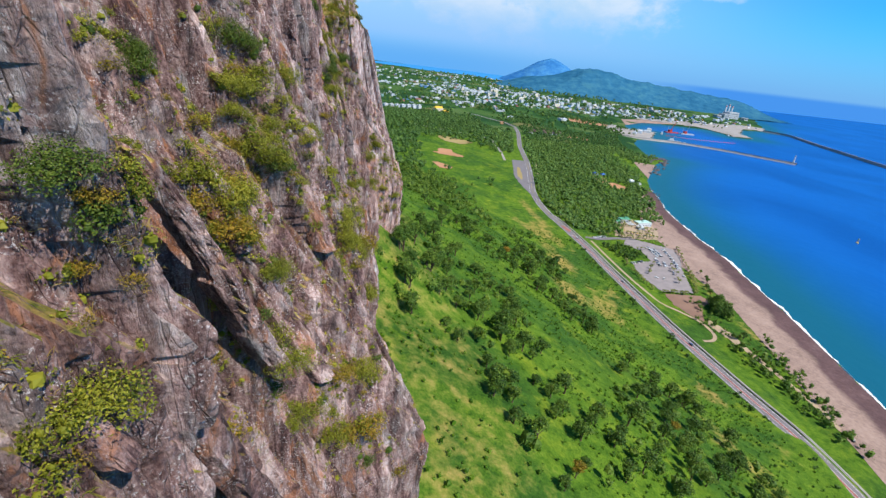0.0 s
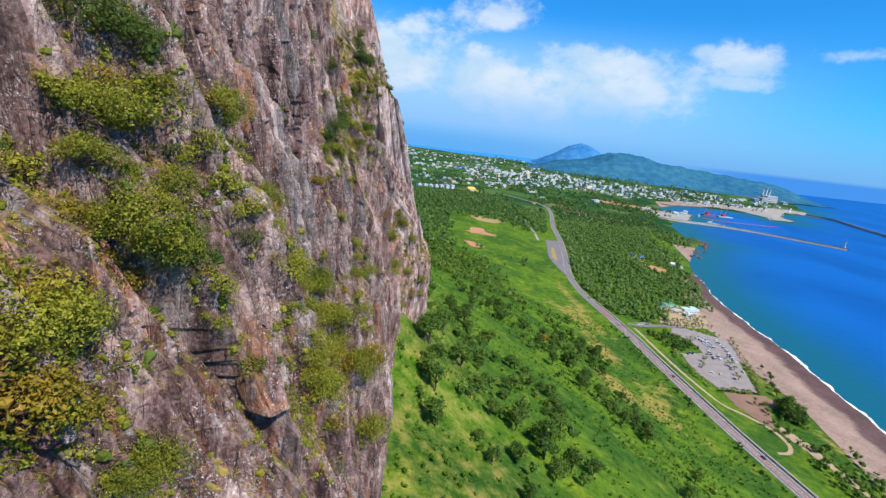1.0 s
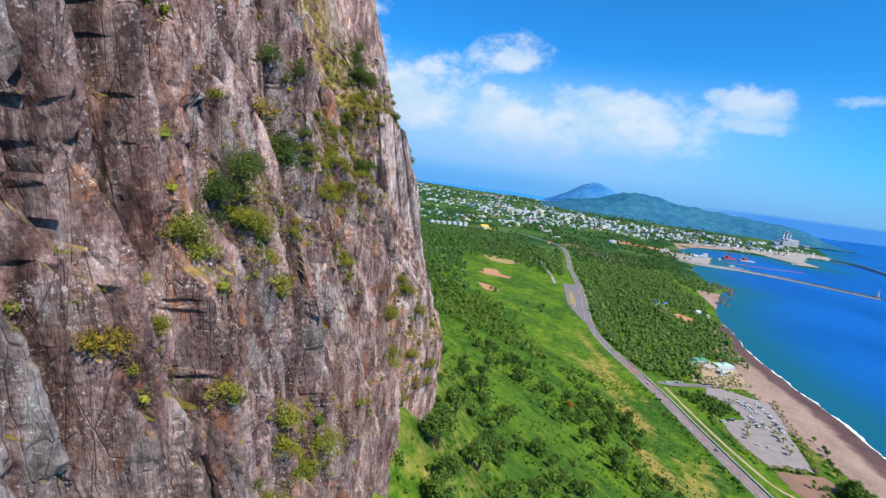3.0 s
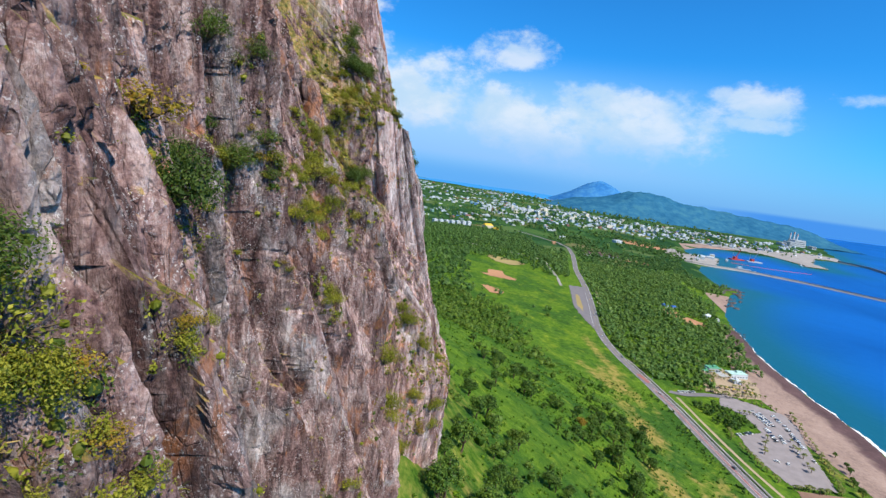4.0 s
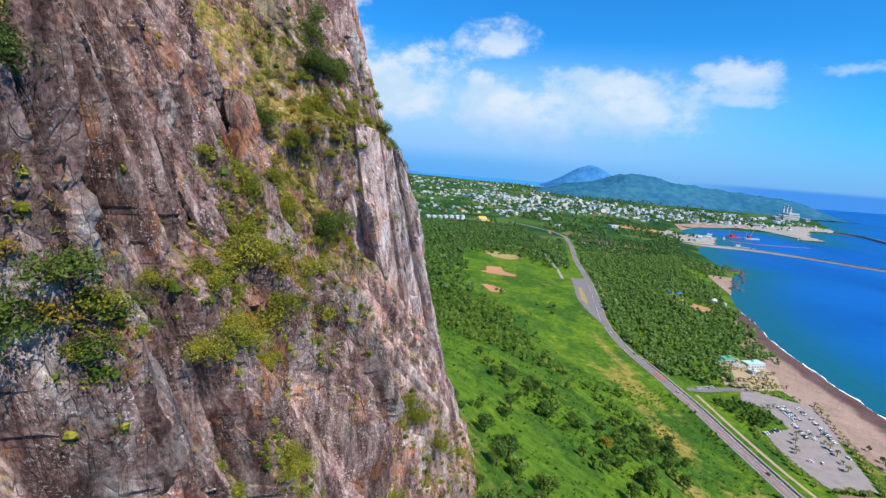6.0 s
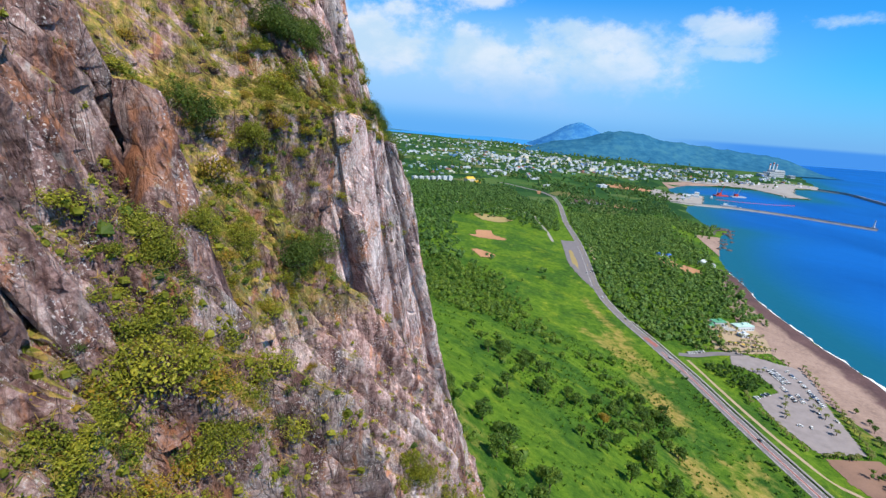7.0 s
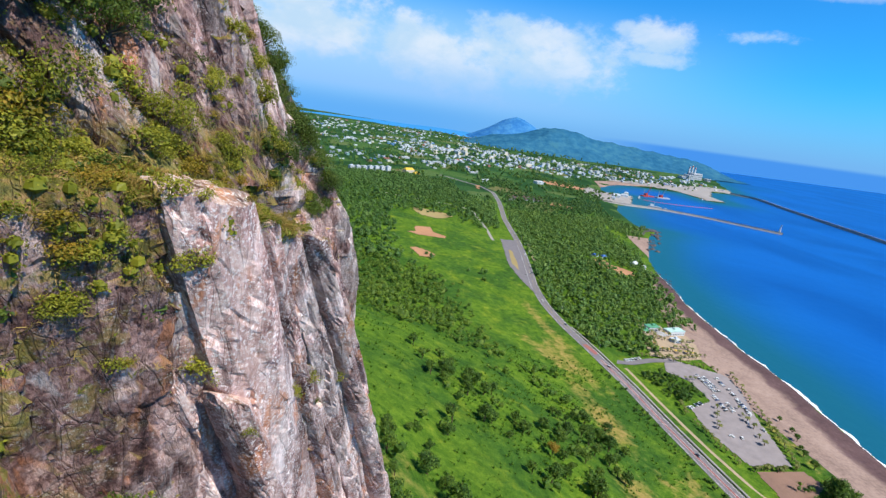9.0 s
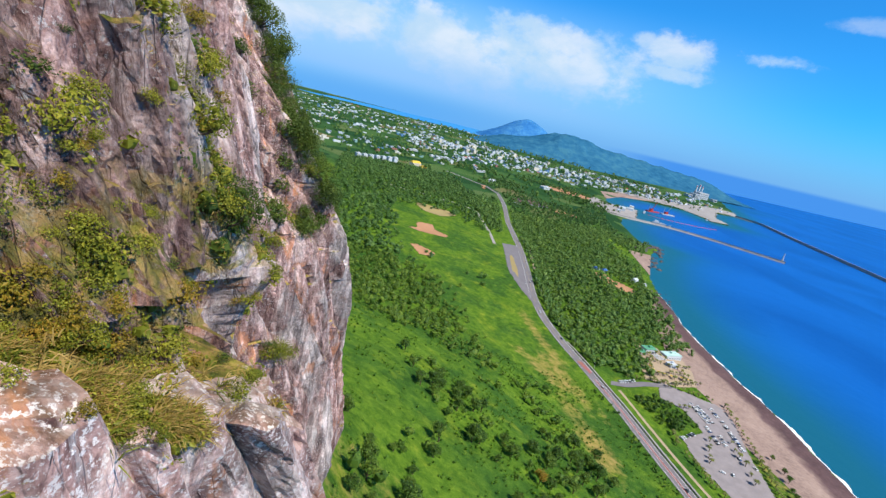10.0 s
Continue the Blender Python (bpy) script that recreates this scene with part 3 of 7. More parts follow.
# beach: from the water's edge up to the back of the sand, wet and dark low down
cy = np.concatenate([np.linspace(-150, 900, 190)])
cx = np.interp(cy, COAST[:, 1][:12], COAST[:, 0][:12])
back = np.interp(cy, [-150, 250, 420, 500, 560, 630, 700, 770, 825, 900], [62, 62, 66, 84, 82, 92, 72, 52, 44, 16])
u = np.linspace(-0.12, 1, 16)
BX = cx[:, None] - back[:, None] * u + (fractal(cy / 30, cy * 0, 21) - 0.5)[:, None] * 5
BY = np.repeat(cy[:, None], len(u), 1)
BZ = ground(BX, BY) + 0.12
wet = 1 - np.repeat(np.clip(u, 0, 1)[None], len(cy), 0) * (back[:, None] / 55)
tagged(part("beach", grid_mesh("beach", np.stack([BX, BY, BZ], -1), True, {"wet": wet}), SAND), "pinkish brown sand beach with a dark wet edge", "beach", kind="structure")
for name, ring in (("cove_beach", ((560, 1040), (600, 1200), (665, 1205), (600, 1095), (556, 1020))), ("harbour_beach", ((1000, 2140), (1060, 2330), (1240, 2430), (1420, 2390), (1230, 2352), (1065, 2232)))):
    c = np.mean(ring, 0)
    pts = np.array([[(*(c + (np.array(p) - c) * k), 0) for p in (*ring, ring[0])] for k in (0.02, 0.5, 0.97)])
    pts[..., 2] = ground(pts[..., 0], pts[..., 1]) + 0.35
    tagged(part(name, grid_mesh(name, pts, True, {"wet": np.zeros(pts.shape[:2])}), SAND), "small sandy cove beach by the water", "beach", kind="structure")

# surf: a broken white line along the beach
cy = np.linspace(-150, 915, 700)
cx = np.interp(cy, COAST[:, 1][:12], COAST[:, 0][:12]) + (fractal(cy / 22, cy * 0, 31) - 0.47) * 7
width = np.maximum(0.15, (fractal(cy / 13, cy * 0, 33) - 0.30) * 9 + 1.8 * np.exp(-((cy - 545) / 110) ** 2))
foam = np.stack([np.stack([cx + width * k, cy, 0.16 + 0.1 * np.exp(-((k - 0.45) / 0.3) ** 2) + 0 * cy], -1) for k in (-0.1, 0.2, 0.55, 0.9)], 1)
tagged(part("surf", grid_mesh("surf", foam), FOAM), "white foam where small waves break on the sand", "surf", kind="stuff")

# ---- the cliff ----
FACE_Y = [-60, 0, 10, 17, 20, 27, 36, 44, 48, 52, 56, 62, 70, 80, 86, 99, 103, 112, 116.5, 118.5, 124, 131, 138, 148, 156, 160, 166, 167.5, 171, 173, 186, 192, 197, 208, 213, 222, 240, 255, 265, 275, 285, 300, 345]
FACE_X = [-31, -27, -25.5, -25.6, -33, -35.5, -36, -34.5, -32.3, -29, -27, -26.5, -27.2, -27, -28, -28.3, -28.4, -28.6, -29.4, -39.5, -41.0, -40.5, -40, -36.8, -38, -39, -38, -34.8, -34.6, -40.5, -37, -29, -24.3, -23.6, -28.5, -42, -46, -38, -29, -27.5, -32, -46, -88]
# ribs that stand out of the wall: y from, y to, foot, top, how far out
RIBS = [(162.0, 167.0, 184, 209, 3.0), (106.5, 109.5, 180, 206, 1.6), (27.5, 31.0, 180, 209, 3.2), (36.0, 38.5, 186, 206, 2.4), (22.5, 24.3, 190, 222, 1.8), (34, 36.5, 184, 212, 1.8), (44, 46.5, 190, 224, 1.9), (56, 58.2, 190, 222, 1.6), (72, 74.5, 186, 214, 1.8), (86, 88, 194, 226, 1.6), (98, 100.5, 186, 216, 1.6),
        (124, 126.5, 192, 226, 2.0), (133, 135.5, 184, 214, 1.8), (142, 144.5, 195, 228, 1.8), (150, 152.5, 186, 212, 2.0)]


def cliff_base(y, z):
    """The smooth shape of the wall: its plan at z = 200, leaning back with height."""
    outer = smooth_step(y, 222, 246)
    lean = np.interp(y, [18, 21, 29, 36, 56, 64, 90, 100, 116, 120, 140, 148], [0.16, 0.16, 0.2, 0.46, 0.46, 0.25, 0.24, 0.25, 0.25, 0.06, 0.06, 0.31]) * (np.maximum(z, 160) - 200) + 0.08 * np.maximum(z - 225, 0)
    lean = lean + outer * (-0.17 * (z - 200) + 0.44 * np.maximum(z - 206, 0))
    gully = smooth_step(y, 168, 176) * smooth_step(y, 194, 188)
    return np.interp(y, FACE_Y, FACE_X) - lean - gully * 0.30 * np.clip(z - 210, 0, 26)


def slanted(y, z):
    """How far the columns have leant from upright at a height; they fall back towards the near end."""
    return (0.14 + 0.20 * smooth_step(y, 110, 185)) * (np.clip(z, 178, 246) - 206)


def courses(c, width, seed, row=0.0):
    """Uneven strips along a line: the strip's number, the place across it (-0.5 to 0.5), its width and the way to its nearer border."""
    k = c / width
    i = np.floor(k)
    start, end = i + 0.7 * (hashed(i, row, seed) - 0.5), i + 1 + 0.7 * (hashed(i + 1, row, seed) - 0.5)
    low, high = k < start, k >= end
    n = i - low + high
    start, end = n + 0.7 * (hashed(n, row, seed) - 0.5), n + 1 + 0.7 * (hashed(n + 1, row, seed) - 0.5)
    return n, (k - start) / (end - start) - 0.5, (end - start) * width, np.minimum(k - start, end - k) * width


def columns(c, z, width, height, seed):
    """Columns broken into blocks: random numbers of the column and of its block, the place across, the width, the ways to the joint beside and to the one across."""
    n, u, w, side = courses(c, width, seed)
    j, v, tall, cross = courses(z + height * 5 * hashed(n, 3.0, seed) + u * w * (hashed(n, 4.0, seed) - 0.5) * 3.4, height, seed + 1, n)
    return hashed(n, 1.0, seed + 2), hashed(n, 2.0, seed + 2), hashed(n, j, seed + 3), hashed(n, j, seed + 4), u * w, v, side, cross


def wandering(y, z):
    """Place along the wall measured across the columns, which lean and waver."""
    return y + slanted(y, z) + (fractal(y / 15, z / 24, 42) - 0.47) * 3.2


def chipping(y, yy, z):
    """What stands out of a rock face: splinters, blocks and broken facets of a hand's breadth to two metres."""
    h, g, b, k, u, v, side, cross = columns(yy - 0.05 * z + 0.3 * (value_noise(y / 2, z / 5, 47) - 0.5), z, 0.95, 6.5, 71)
    x = (h - 0.5) * 0.9 + (b - 0.5) * 0.4 + u * (g - 0.5) * 1.3 + v * (k - 0.5) * 0.4 - 0.5 * np.exp(-side / 0.1) - 0.08 * np.exp(-cross / 0.09)
    broken = smooth_step(fractal(y / 5, z / 6, 46), 0.34, 0.5)
    h1, h2, du, dv, gap = blocks((yy + 0.15 * z) / 1.5, (z - 0.2 * yy) / 3.2, 75)
    x = x + broken * ((h1 - 0.5) * 0.5 + du * (h2 - 0.5) * 0.9 + dv * (h1 - 0.55) * 0.6 - 0.25 * np.exp(-gap / 0.04))
    h1, h2, du, dv, gap = blocks((yy - 0.1 * z) / 0.6, (z + 0.3 * yy) / 1.1, 77)
    x = x + (0.4 + 0.6 * broken) * ((h1 - 0.5) * 0.26 + du * (h2 - 0.5) * 0.5 + dv * (h1 - 0.5) * 0.35)
    return x + (fractal(y / 1.3, z / 2.2, 81, 4) - 0.46) * 0.22


def cliff_x(y, z):
    """Where the rock face stands, out from the mountain (x), at a place along it (y) and a height (z)."""
    y, z = np.asarray(y, float), np.asarray(z, float)
    yy = wandering(y, z)
    outer = smooth_step(y, 188, 193) * smooth_step(y, 300, 290)
    x = cliff_base(y, z) + (fractal(y / 30, z / 40, 41) - 0.47) * 2.4 - 0.9 * outer
    # the flank of the buttress faces back along the wall and slants down with its slabs
    c = y + 0.45 * (z - 222)
    flank = np.interp(c, [184, 188, 190.5, 192.8, 197, 200.5, 203], [-46, -42, -39, -36.2, -33.2, -30.6, -30.2]) - 0.17 * (z - 222)
    x = x + (flank - x) * smooth_step(c, 183, 187) * smooth_step(c, 205, 202) * smooth_step(z, 176, 196) * smooth_step(z, 226, 223)
    # the grassy shelf across the buttress
    shelf = z + (value_noise(y / 2.5, y * 0, 93) - 0.5) * 1.2 + 0.45 * (np.clip(y, 190, 206) - 196.5)
    x = x + smooth_step(y, 189, 192) * smooth_step(y, 213, 210) * (0.4 - 5.0 * smooth_step(shelf, 222.2, 224.4))
    # the upper wall behind the shelf runs on to a second edge
    upper = np.interp(y, [198, 203, 206, 214, 221, 225], [-37.5, -35.6, -35.4, -35.0, -35.4, -40.5]) - 0.28 * (z - 229)
    x = x + (upper - x) * smooth_step(shelf, 221.5, 224.5) * smooth_step(y, 198, 203) * smooth_step(y, 227, 222)
    butt = smooth_step(y, 187, 191) * smooth_step(y, 213, 210)
    gully = smooth_step(y, 172, 179) * smooth_step(y, 196, 190) * smooth_step(z, 197, 205)
    calm = (1 - 0.5 * outer) * (1 - 0.55 * gully)
    fine = 1 - 0.5 * smooth_step(y, 214, 226)
    # great ribs, their faces turned a little to and fro
    h, g, b, k, u, v, side, cross = columns(yy, z, 7.0, 48.0, 51)
    x = x + (calm - 0.4 * butt) * ((h - 0.5) * 4.6 + u * (g - 0.35) * 0.9 + (b - 0.5) * 1.6 * smooth_step(cross, 0.0, 1.6) - 1.6 * np.exp(-side / 0.2))
    x = x + calm * (fractal(y / 7, z / 14, 44, 2) - 0.37) * 1.2
    # the columns, some of them fallen out and leaving a dark slot
    h, g, b, k, u, v, side, cross = columns(yy + 0.02 * z, z, 2.3, 17.0, 61)
    slot = (h < 0.2) * smooth_step(b, 0.3, 0.55) * smooth_step(side, 0.0, 0.2)
    x = x + calm * ((h - 0.45) * 2.3 - 2.0 * slot + (b - 0.5) * 0.7 * smooth_step(cross, 0.0, 0.5) + u * (g - 0.45) * 1.7 + (k - 0.5) * v * 1.2 - 1.2 * np.exp(-side / 0.15) - 0.15 * np.exp(-cross / 0.12) * (k > 0.4))
    x = x + fine * chipping(y, yy, z)
    for a, b, foot, top, out in RIBS:
        slope = 0.75 * (b - yy)
        across = smooth_step(yy, a - 1.2, a + 0.6) * smooth_step(yy, b + 0.25, b - 0.25)
        x = x + out * across * smooth_step(z, foot - 10, foot + 4) * smooth_step(z, top + slope, top - 1.0 + slope)
    # ledges where the shrubs hold on
    for ya, yb, zl, deep in ((150, 170, 208, 2.0), (44, 70, 203, 2.4), (120, 150, 211, 1.8), (60, 112, 186, 2.4), (10, 36, 204, 2.0), (80, 104, 206, 1.0), (150, 215, 166, 2.0)):
        along = smooth_step(y, ya - 4, ya + 4) * smooth_step(y, yb + 4, yb - 4)
        zl = zl + (value_noise(y / 4, y * 0, 91) - 0.5) * 6
        x = x + along * deep * (smooth_step(z, zl + 2.6, zl - 0.6) - smooth_step(z, zl + 12, zl - 9))
    return x - 2.6 * np.maximum(z - 288, 0)


def veins(y, z):
    """The colour that runs in each column: 0 rust and rose, 1 pale grey."""
    yy = wandering(y, z)
    one, two = columns(yy + 0.02 * z, z, 2.3, 17.0, 61), columns(yy, z, 7.0, 48.0, 51)
    three = columns(yy - 0.05 * z, z, 0.95, 6.5, 71)
    return 0.35 * one[0] + 0.2 * one[2] + 0.25 * two[1] + 0.2 * three[2]


wy = spaced(-60, (2, 1.0), (214, 0.17), (250, 0.8), (292, 0.52), (345, 1.2))
wz = spaced(92, (150, 1.2), (184, 0.6), (240, 0.36), (288, 0.85), (330, 3.0))
WY, WZ = np.meshgrid(wy, wz)
# the sheet's upright lines run along the columns
for _ in range(4):
    WY = wy[None, :] - slanted(WY, WZ)
jog = np.random.default_rng(3)
WY = WY + jog.uniform(-0.3, 0.3, (1, len(wy))) * np.gradient(wy)[None, :]
WZ = WZ + jog.uniform(-0.34, 0.34, WY.shape) * np.gradient(wz)[:, None]
WX = cliff_x(WY, WZ) + jog.normal(0, 0.025, WY.shape)
cliff = tagged(part("cliff", grid_mesh("cliff", np.stack([WX, WY, WZ], -1), False, {"vein": veins(WY, WZ)}), ROCK), "towering weathered cliff of pinkish grey columnar rock", "cliff", kind="structure")

# the rest of the mountain closes behind the wall
ridge = np.stack([WX[-1], WY[-1], WZ[-1]], -1)[::6]
back = np.stack([ridge, ridge + (-25, 0, 6), ridge + (-110, 0, -40), ridge + (-230, 0, -170), ridge + (-300, 0, -260)])
back[1:, :, 2] += (fractal(back[1:, :, 0] / 30, back[1:, :, 1] / 30, 99) - 0.47) * 12
tagged(part("mountain_back", grid_mesh("mountain_back", back), MEADOW), "grassy back of the mountain behind the cliff", "mountain", kind="structure")
for k, name in ((0, "mountain_side"), (-1, "mountain_side")):
    edge = np.stack([WX[:, k], WY[:, k], WZ[:, k]], -1)[::5]
    rear = np.stack([np.interp(edge[:, 2], [90, 160, 290, 330], [-485, -415, -295, -187]), edge[:, 1], edge[:, 2]], -1)
    blend = np.linspace(0, 1, 12)[:, None, None]
    sheet = edge[None] * (1 - blend) + np.minimum(rear, edge)[None] * blend
    tagged(part(name, grid_mesh(name, sheet), MEADOW), "grassy end of the mountain", "mountain", kind="structure")


def rock_slab(head, width, length, thick, turn, slant, tilt, seed, taper=0.85, mat=ROCK):
    """A pillar of rock against the wall: the middle of its head, its size, the way it faces, how its head is cut and how it leans."""
    r = np.random.default_rng(seed)
    sides, rows = 34, max(10, int(length / 0.36))
    way = np.linspace(0, 2 * np.pi, sides, endpoint=False)
    # an angular section: a box with random facets cut off
    sec = np.stack([np.cos(way), np.sin(way)], -1)
    sec = sec / (np.abs(sec) ** 9.0).sum(1, keepdims=True) ** (1 / 9.0)
    for c in (r.uniform(0.4, 1.1), -r.uniform(0.4, 1.1), r.uniform(-0.25, 0.25)):
        n = np.array((math.cos(c), math.sin(c)))
        sec = sec - np.maximum(sec @ n - r.uniform(0.76, 1.0), 0)[:, None] * n
    t = np.linspace(0, 1, rows)
    grow = taper + (1 - taper) * np.clip(t * 2.2, 0, 1)
    a, b = np.meshgrid(np.arange(sides), np.arange(rows))
    px = sec[a, 0] * thick * grow[b]
    py = sec[a, 1] * width / 2 * grow[b]
    drop = length * t[b]
    pz = -drop - 0.6 * slant * py * np.exp(-t[b] * 5) - 0.2 * px * np.exp(-t[b] * 9) + (fractal(px * 0.9 + seed, py * 0.9, seed + 3) - 0.46) * 1.4 * np.exp(-t[b] * 7)
    h, g, du, dv, gap = blocks((py + 0.05 * pz) / 1.7, pz / 7.0, seed)
    n1 = (h - 0.5) * 0.35 + du * (g - 0.5) * 0.35 - 0.22 * np.exp(-gap / 0.03) + (fractal(py / 1.4 + seed, pz / 3.5, seed, 4) - 0.46) * 0.2
    n1 = n1 + (0.5 if mat is ROCK else 0.2) * (chipping(py * 1.0 + seed, py + seed - 0.1 * pz, pz) + 0.1) * np.clip(t[b] * 12, 0.25, 1.0)
    px, py = px + n1 * sec[a, 0] - thick, py + n1 * sec[a, 1] * 0.7
    c, d = math.cos(turn), math.sin(turn)
    ring = np.stack([head[0] + px * c - py * d - tilt[0] * drop, head[1] + px * d + py * c - tilt[1] * drop, head[2] + pz], -1)
    ring = np.concatenate([ring, ring[:, :1]], 1)
    cap = ring[:1].mean(1, keepdims=True)
    lid = cap + (ring[:1] - cap) * np.array([0.0, 0.45, 0.82])[:, None, None] + np.array([0.12, 0.10, 0.05])[:, None, None] * (0, 0, 1)
    sheet = np.concatenate([lid, ring], 0)
    return part("rock_slab", grid_mesh("rock_slab", sheet, False, {"vein": np.full(sheet.shape[:2], r.uniform(0.25, 0.75))}), mat, cliff)


def wall_slab(y, top, width, length, out, slant, lean, seed, taper=0.85, thick=1.4, mat=ROCK):
    """A pillar that follows the wall behind it and stands a little out from it."""
    z = np.linspace(top - length, top, 12)
    back = np.polyfit(z, np.mean([cliff_x(y + k * width / 2 + lean * (z - top), z) for k in (-0.6, 0, 0.6)], 0), 1)
    return rock_slab((float(np.polyval(back, top)) + out, y, top), width, length, thick, -0.3, slant, (float(back[0]), lean), seed, taper, mat)


# the great pale slab of the buttress and the pillars at its side, cut off along the grassy shelf
for x, y, top, width, length, thick, slant, tilt in ((-33.2, 195.1, 223.9, 5.4, 52, 1.5, 0.36, (-0.13, -0.31)), (-31.6, 198.2, 222.0, 1.7, 50, 1.2, 0.2, (-0.15, -0.40)), (-30.6, 199.8, 221.4, 2.2, 56, 1.3, 0.3, (-0.18, -0.46)),
                                                     (-29.0, 201.2, 220.6, 2.3, 60, 1.5, 0.5, (-0.22, -0.50)), (-28.6, 203.6, 218.6, 2.4, 60, 1.6, 0.5, (-0.22, -0.45)),
                                                     (-32.6, 196.6, 212.0, 2.4, 40, 1.2, 0.5, (-0.20, -0.34))):
    rock_slab((x + 0.65, y - 0.46, top), width, length, thick, -0.62, slant, tilt, int(y * 10), 0.95, ROCK_PALE)
# long leaning slabs of the near wall
for x, y, top, width, length, turn, slant, tilt in ((-32.3, 57.0, 213.0, 3.0, 22, -0.35, 0.5, (-0.5, 0.16)), (-31.2, 45.6, 196.0, 3.2, 18, -0.4, 0.4, (-0.6, 0.05)), (-34.2, 113.4, 219.5, 2.4, 27, -0.4, 0.3, (-0.27, 0.05)), (-32.6, 108.6, 216.0, 2.8, 26, -0.3, -0.4, (-0.25, 0.05)),
                                                    (-30.8, 60.4, 211.0, 2.0, 24, -0.3, 0.6, (-0.35, -0.1)), (-41.0, 169.6, 225.0, 3.2, 14, -0.45, 0.5, (-0.3, 0.2)), (-30.6, 30.0, 207.0, 2.6, 24, -0.4, 0.8, (-0.3, -0.35)), (-27.0, 16.0, 205.0, 3.0, 24, -0.4, 0.8, (-0.25, -0.3))):
    rock_slab((x, y, top), width, length, 1.5, turn, slant, tilt, int(y * 10), 0.8, ROCK)
# blocks that lean in the gully
for x, y, top, width, length, thick, slant, tilt, mat in ((-39.0, 169.0, 217.4, 2.6, 13, 1.4, 0.9, (-0.2, -0.2), ROCK), (-36.4, 169.6, 202.5, 3.4, 14, 1.5, 0.3, (-0.2, -0.3), ROCK_PALE), (-37.2, 173.0, 204.0, 1.8, 12, 1.3, -0.3, (-0.2, -0.3), ROCK)):
    rock_slab((x, y, top), width, length, thick, -0.5, slant, tilt, int(y * 10), 0.75, mat)
# narrower pillars packed round them
pack = np.random.default_rng(29)
for n in range(46):
    c = 189.5 + 14.0 * (n + pack.random()) / 46
    top = float(pack.uniform(196, 219))
    y = c - 0.45 * (top - 222)
    out = float(pack.uniform(0.15, 0.8))
    rock_slab((float(cliff_x(np.array([y]), np.array([top - 2.0]))[0]) + out, y, top), float(pack.uniform(0.9, 2.3)), float(pack.uniform(16, 34)), float(pack.uniform(0.8, 1.3)), -0.62, float(pack.uniform(-0.25, 0.3)), (-0.17, -0.42), 1900 + n, 0.86, ROCK_PALE)
# pillars of the gully, of the upper wall and of the middle stretch
for y, top, width, length, out, slant, lean in ((188.8, 216.5, 1.5, 14, 1.0, 0.2, -0.28), (186.6, 213.0, 1.4, 11, 1.1, -0.2, -0.26), (184.2, 211.0, 1.5, 10, 1.0, 0.2, -0.25), (182.2, 208.0, 1.3, 9, 1.0, -0.2, -0.25),
                                                (194.5, 236.0, 2.6, 13, 1.0, 0.2, -0.2), (197.5, 238.0, 3.2, 15, 1.2, 0.2, -0.3), (200.8, 236.0, 3.0, 13, 1.1, -0.3, -0.2), (204.0, 234.0, 2.6, 11, 1.0, 0.2, -0.15), (211.0, 236.0, 3.4, 14, 0.9, 0.3, -0.15), (215.5, 233.0, 2.8, 12, 0.9, -0.3, -0.15), (219.5, 231.0, 3.0, 11, 0.8, 0.5, -0.15),
                                                (207.4, 232.0, 2.6, 10, 1.0, -0.5, -0.15), (200.2, 228.5, 1.8, 6, 1.3, 0.3, -0.2), (203.6, 226.5, 1.6, 5, 1.2, 0.4, -0.2)):
    if top < 220:
        rock_slab((float(cliff_x(np.array([y]), np.array([top - 3.0]))[0]) + out, y, top), width, length, 1.2, -0.4, slant, (-0.15, -0.16), int(y * 10), 0.85, ROCK)
    else:
        wall_slab(y, top, width, length, out, slant, lean, int(y * 10), 0.85, 1.4)
for y, top, width, length, out, slant, lean in ((145.5, 207.0, 1.8, 9, 1.0, 0.2, -0.2), (152.0, 214.0, 1.6, 12, 1.0, 0.1, -0.2), (160.0, 211.0, 1.8, 14, 1.0, -0.2, -0.25), (140.0, 204.5, 1.6, 8, 1.1, 0.3, -0.2)):
    wall_slab(y, top, width, length, out - 0.3, slant, lean, int(y * 10))
# the slabs and columns of the long wall, from the near end to the gully
pillar = np.random.default_rng(17)
for n in range(46):
    y = float(6 + 176 * (n + pillar.random()) / 46)
    width = float(pillar.uniform(1.0, 3.4))
    wall_slab(y, float(pillar.choice([192, 201, 209, 217, 226, 236]) + pillar.normal(0, 3.5)), width, float(pillar.uniform(9, 28)), float(pillar.uniform(0.2, 0.9)), float(pillar.uniform(-0.5, 0.5)),
              float(pillar.uniform(-0.26, -0.10)), 700 + n, 0.75, float(pillar.uniform(0.8, 1.5)))

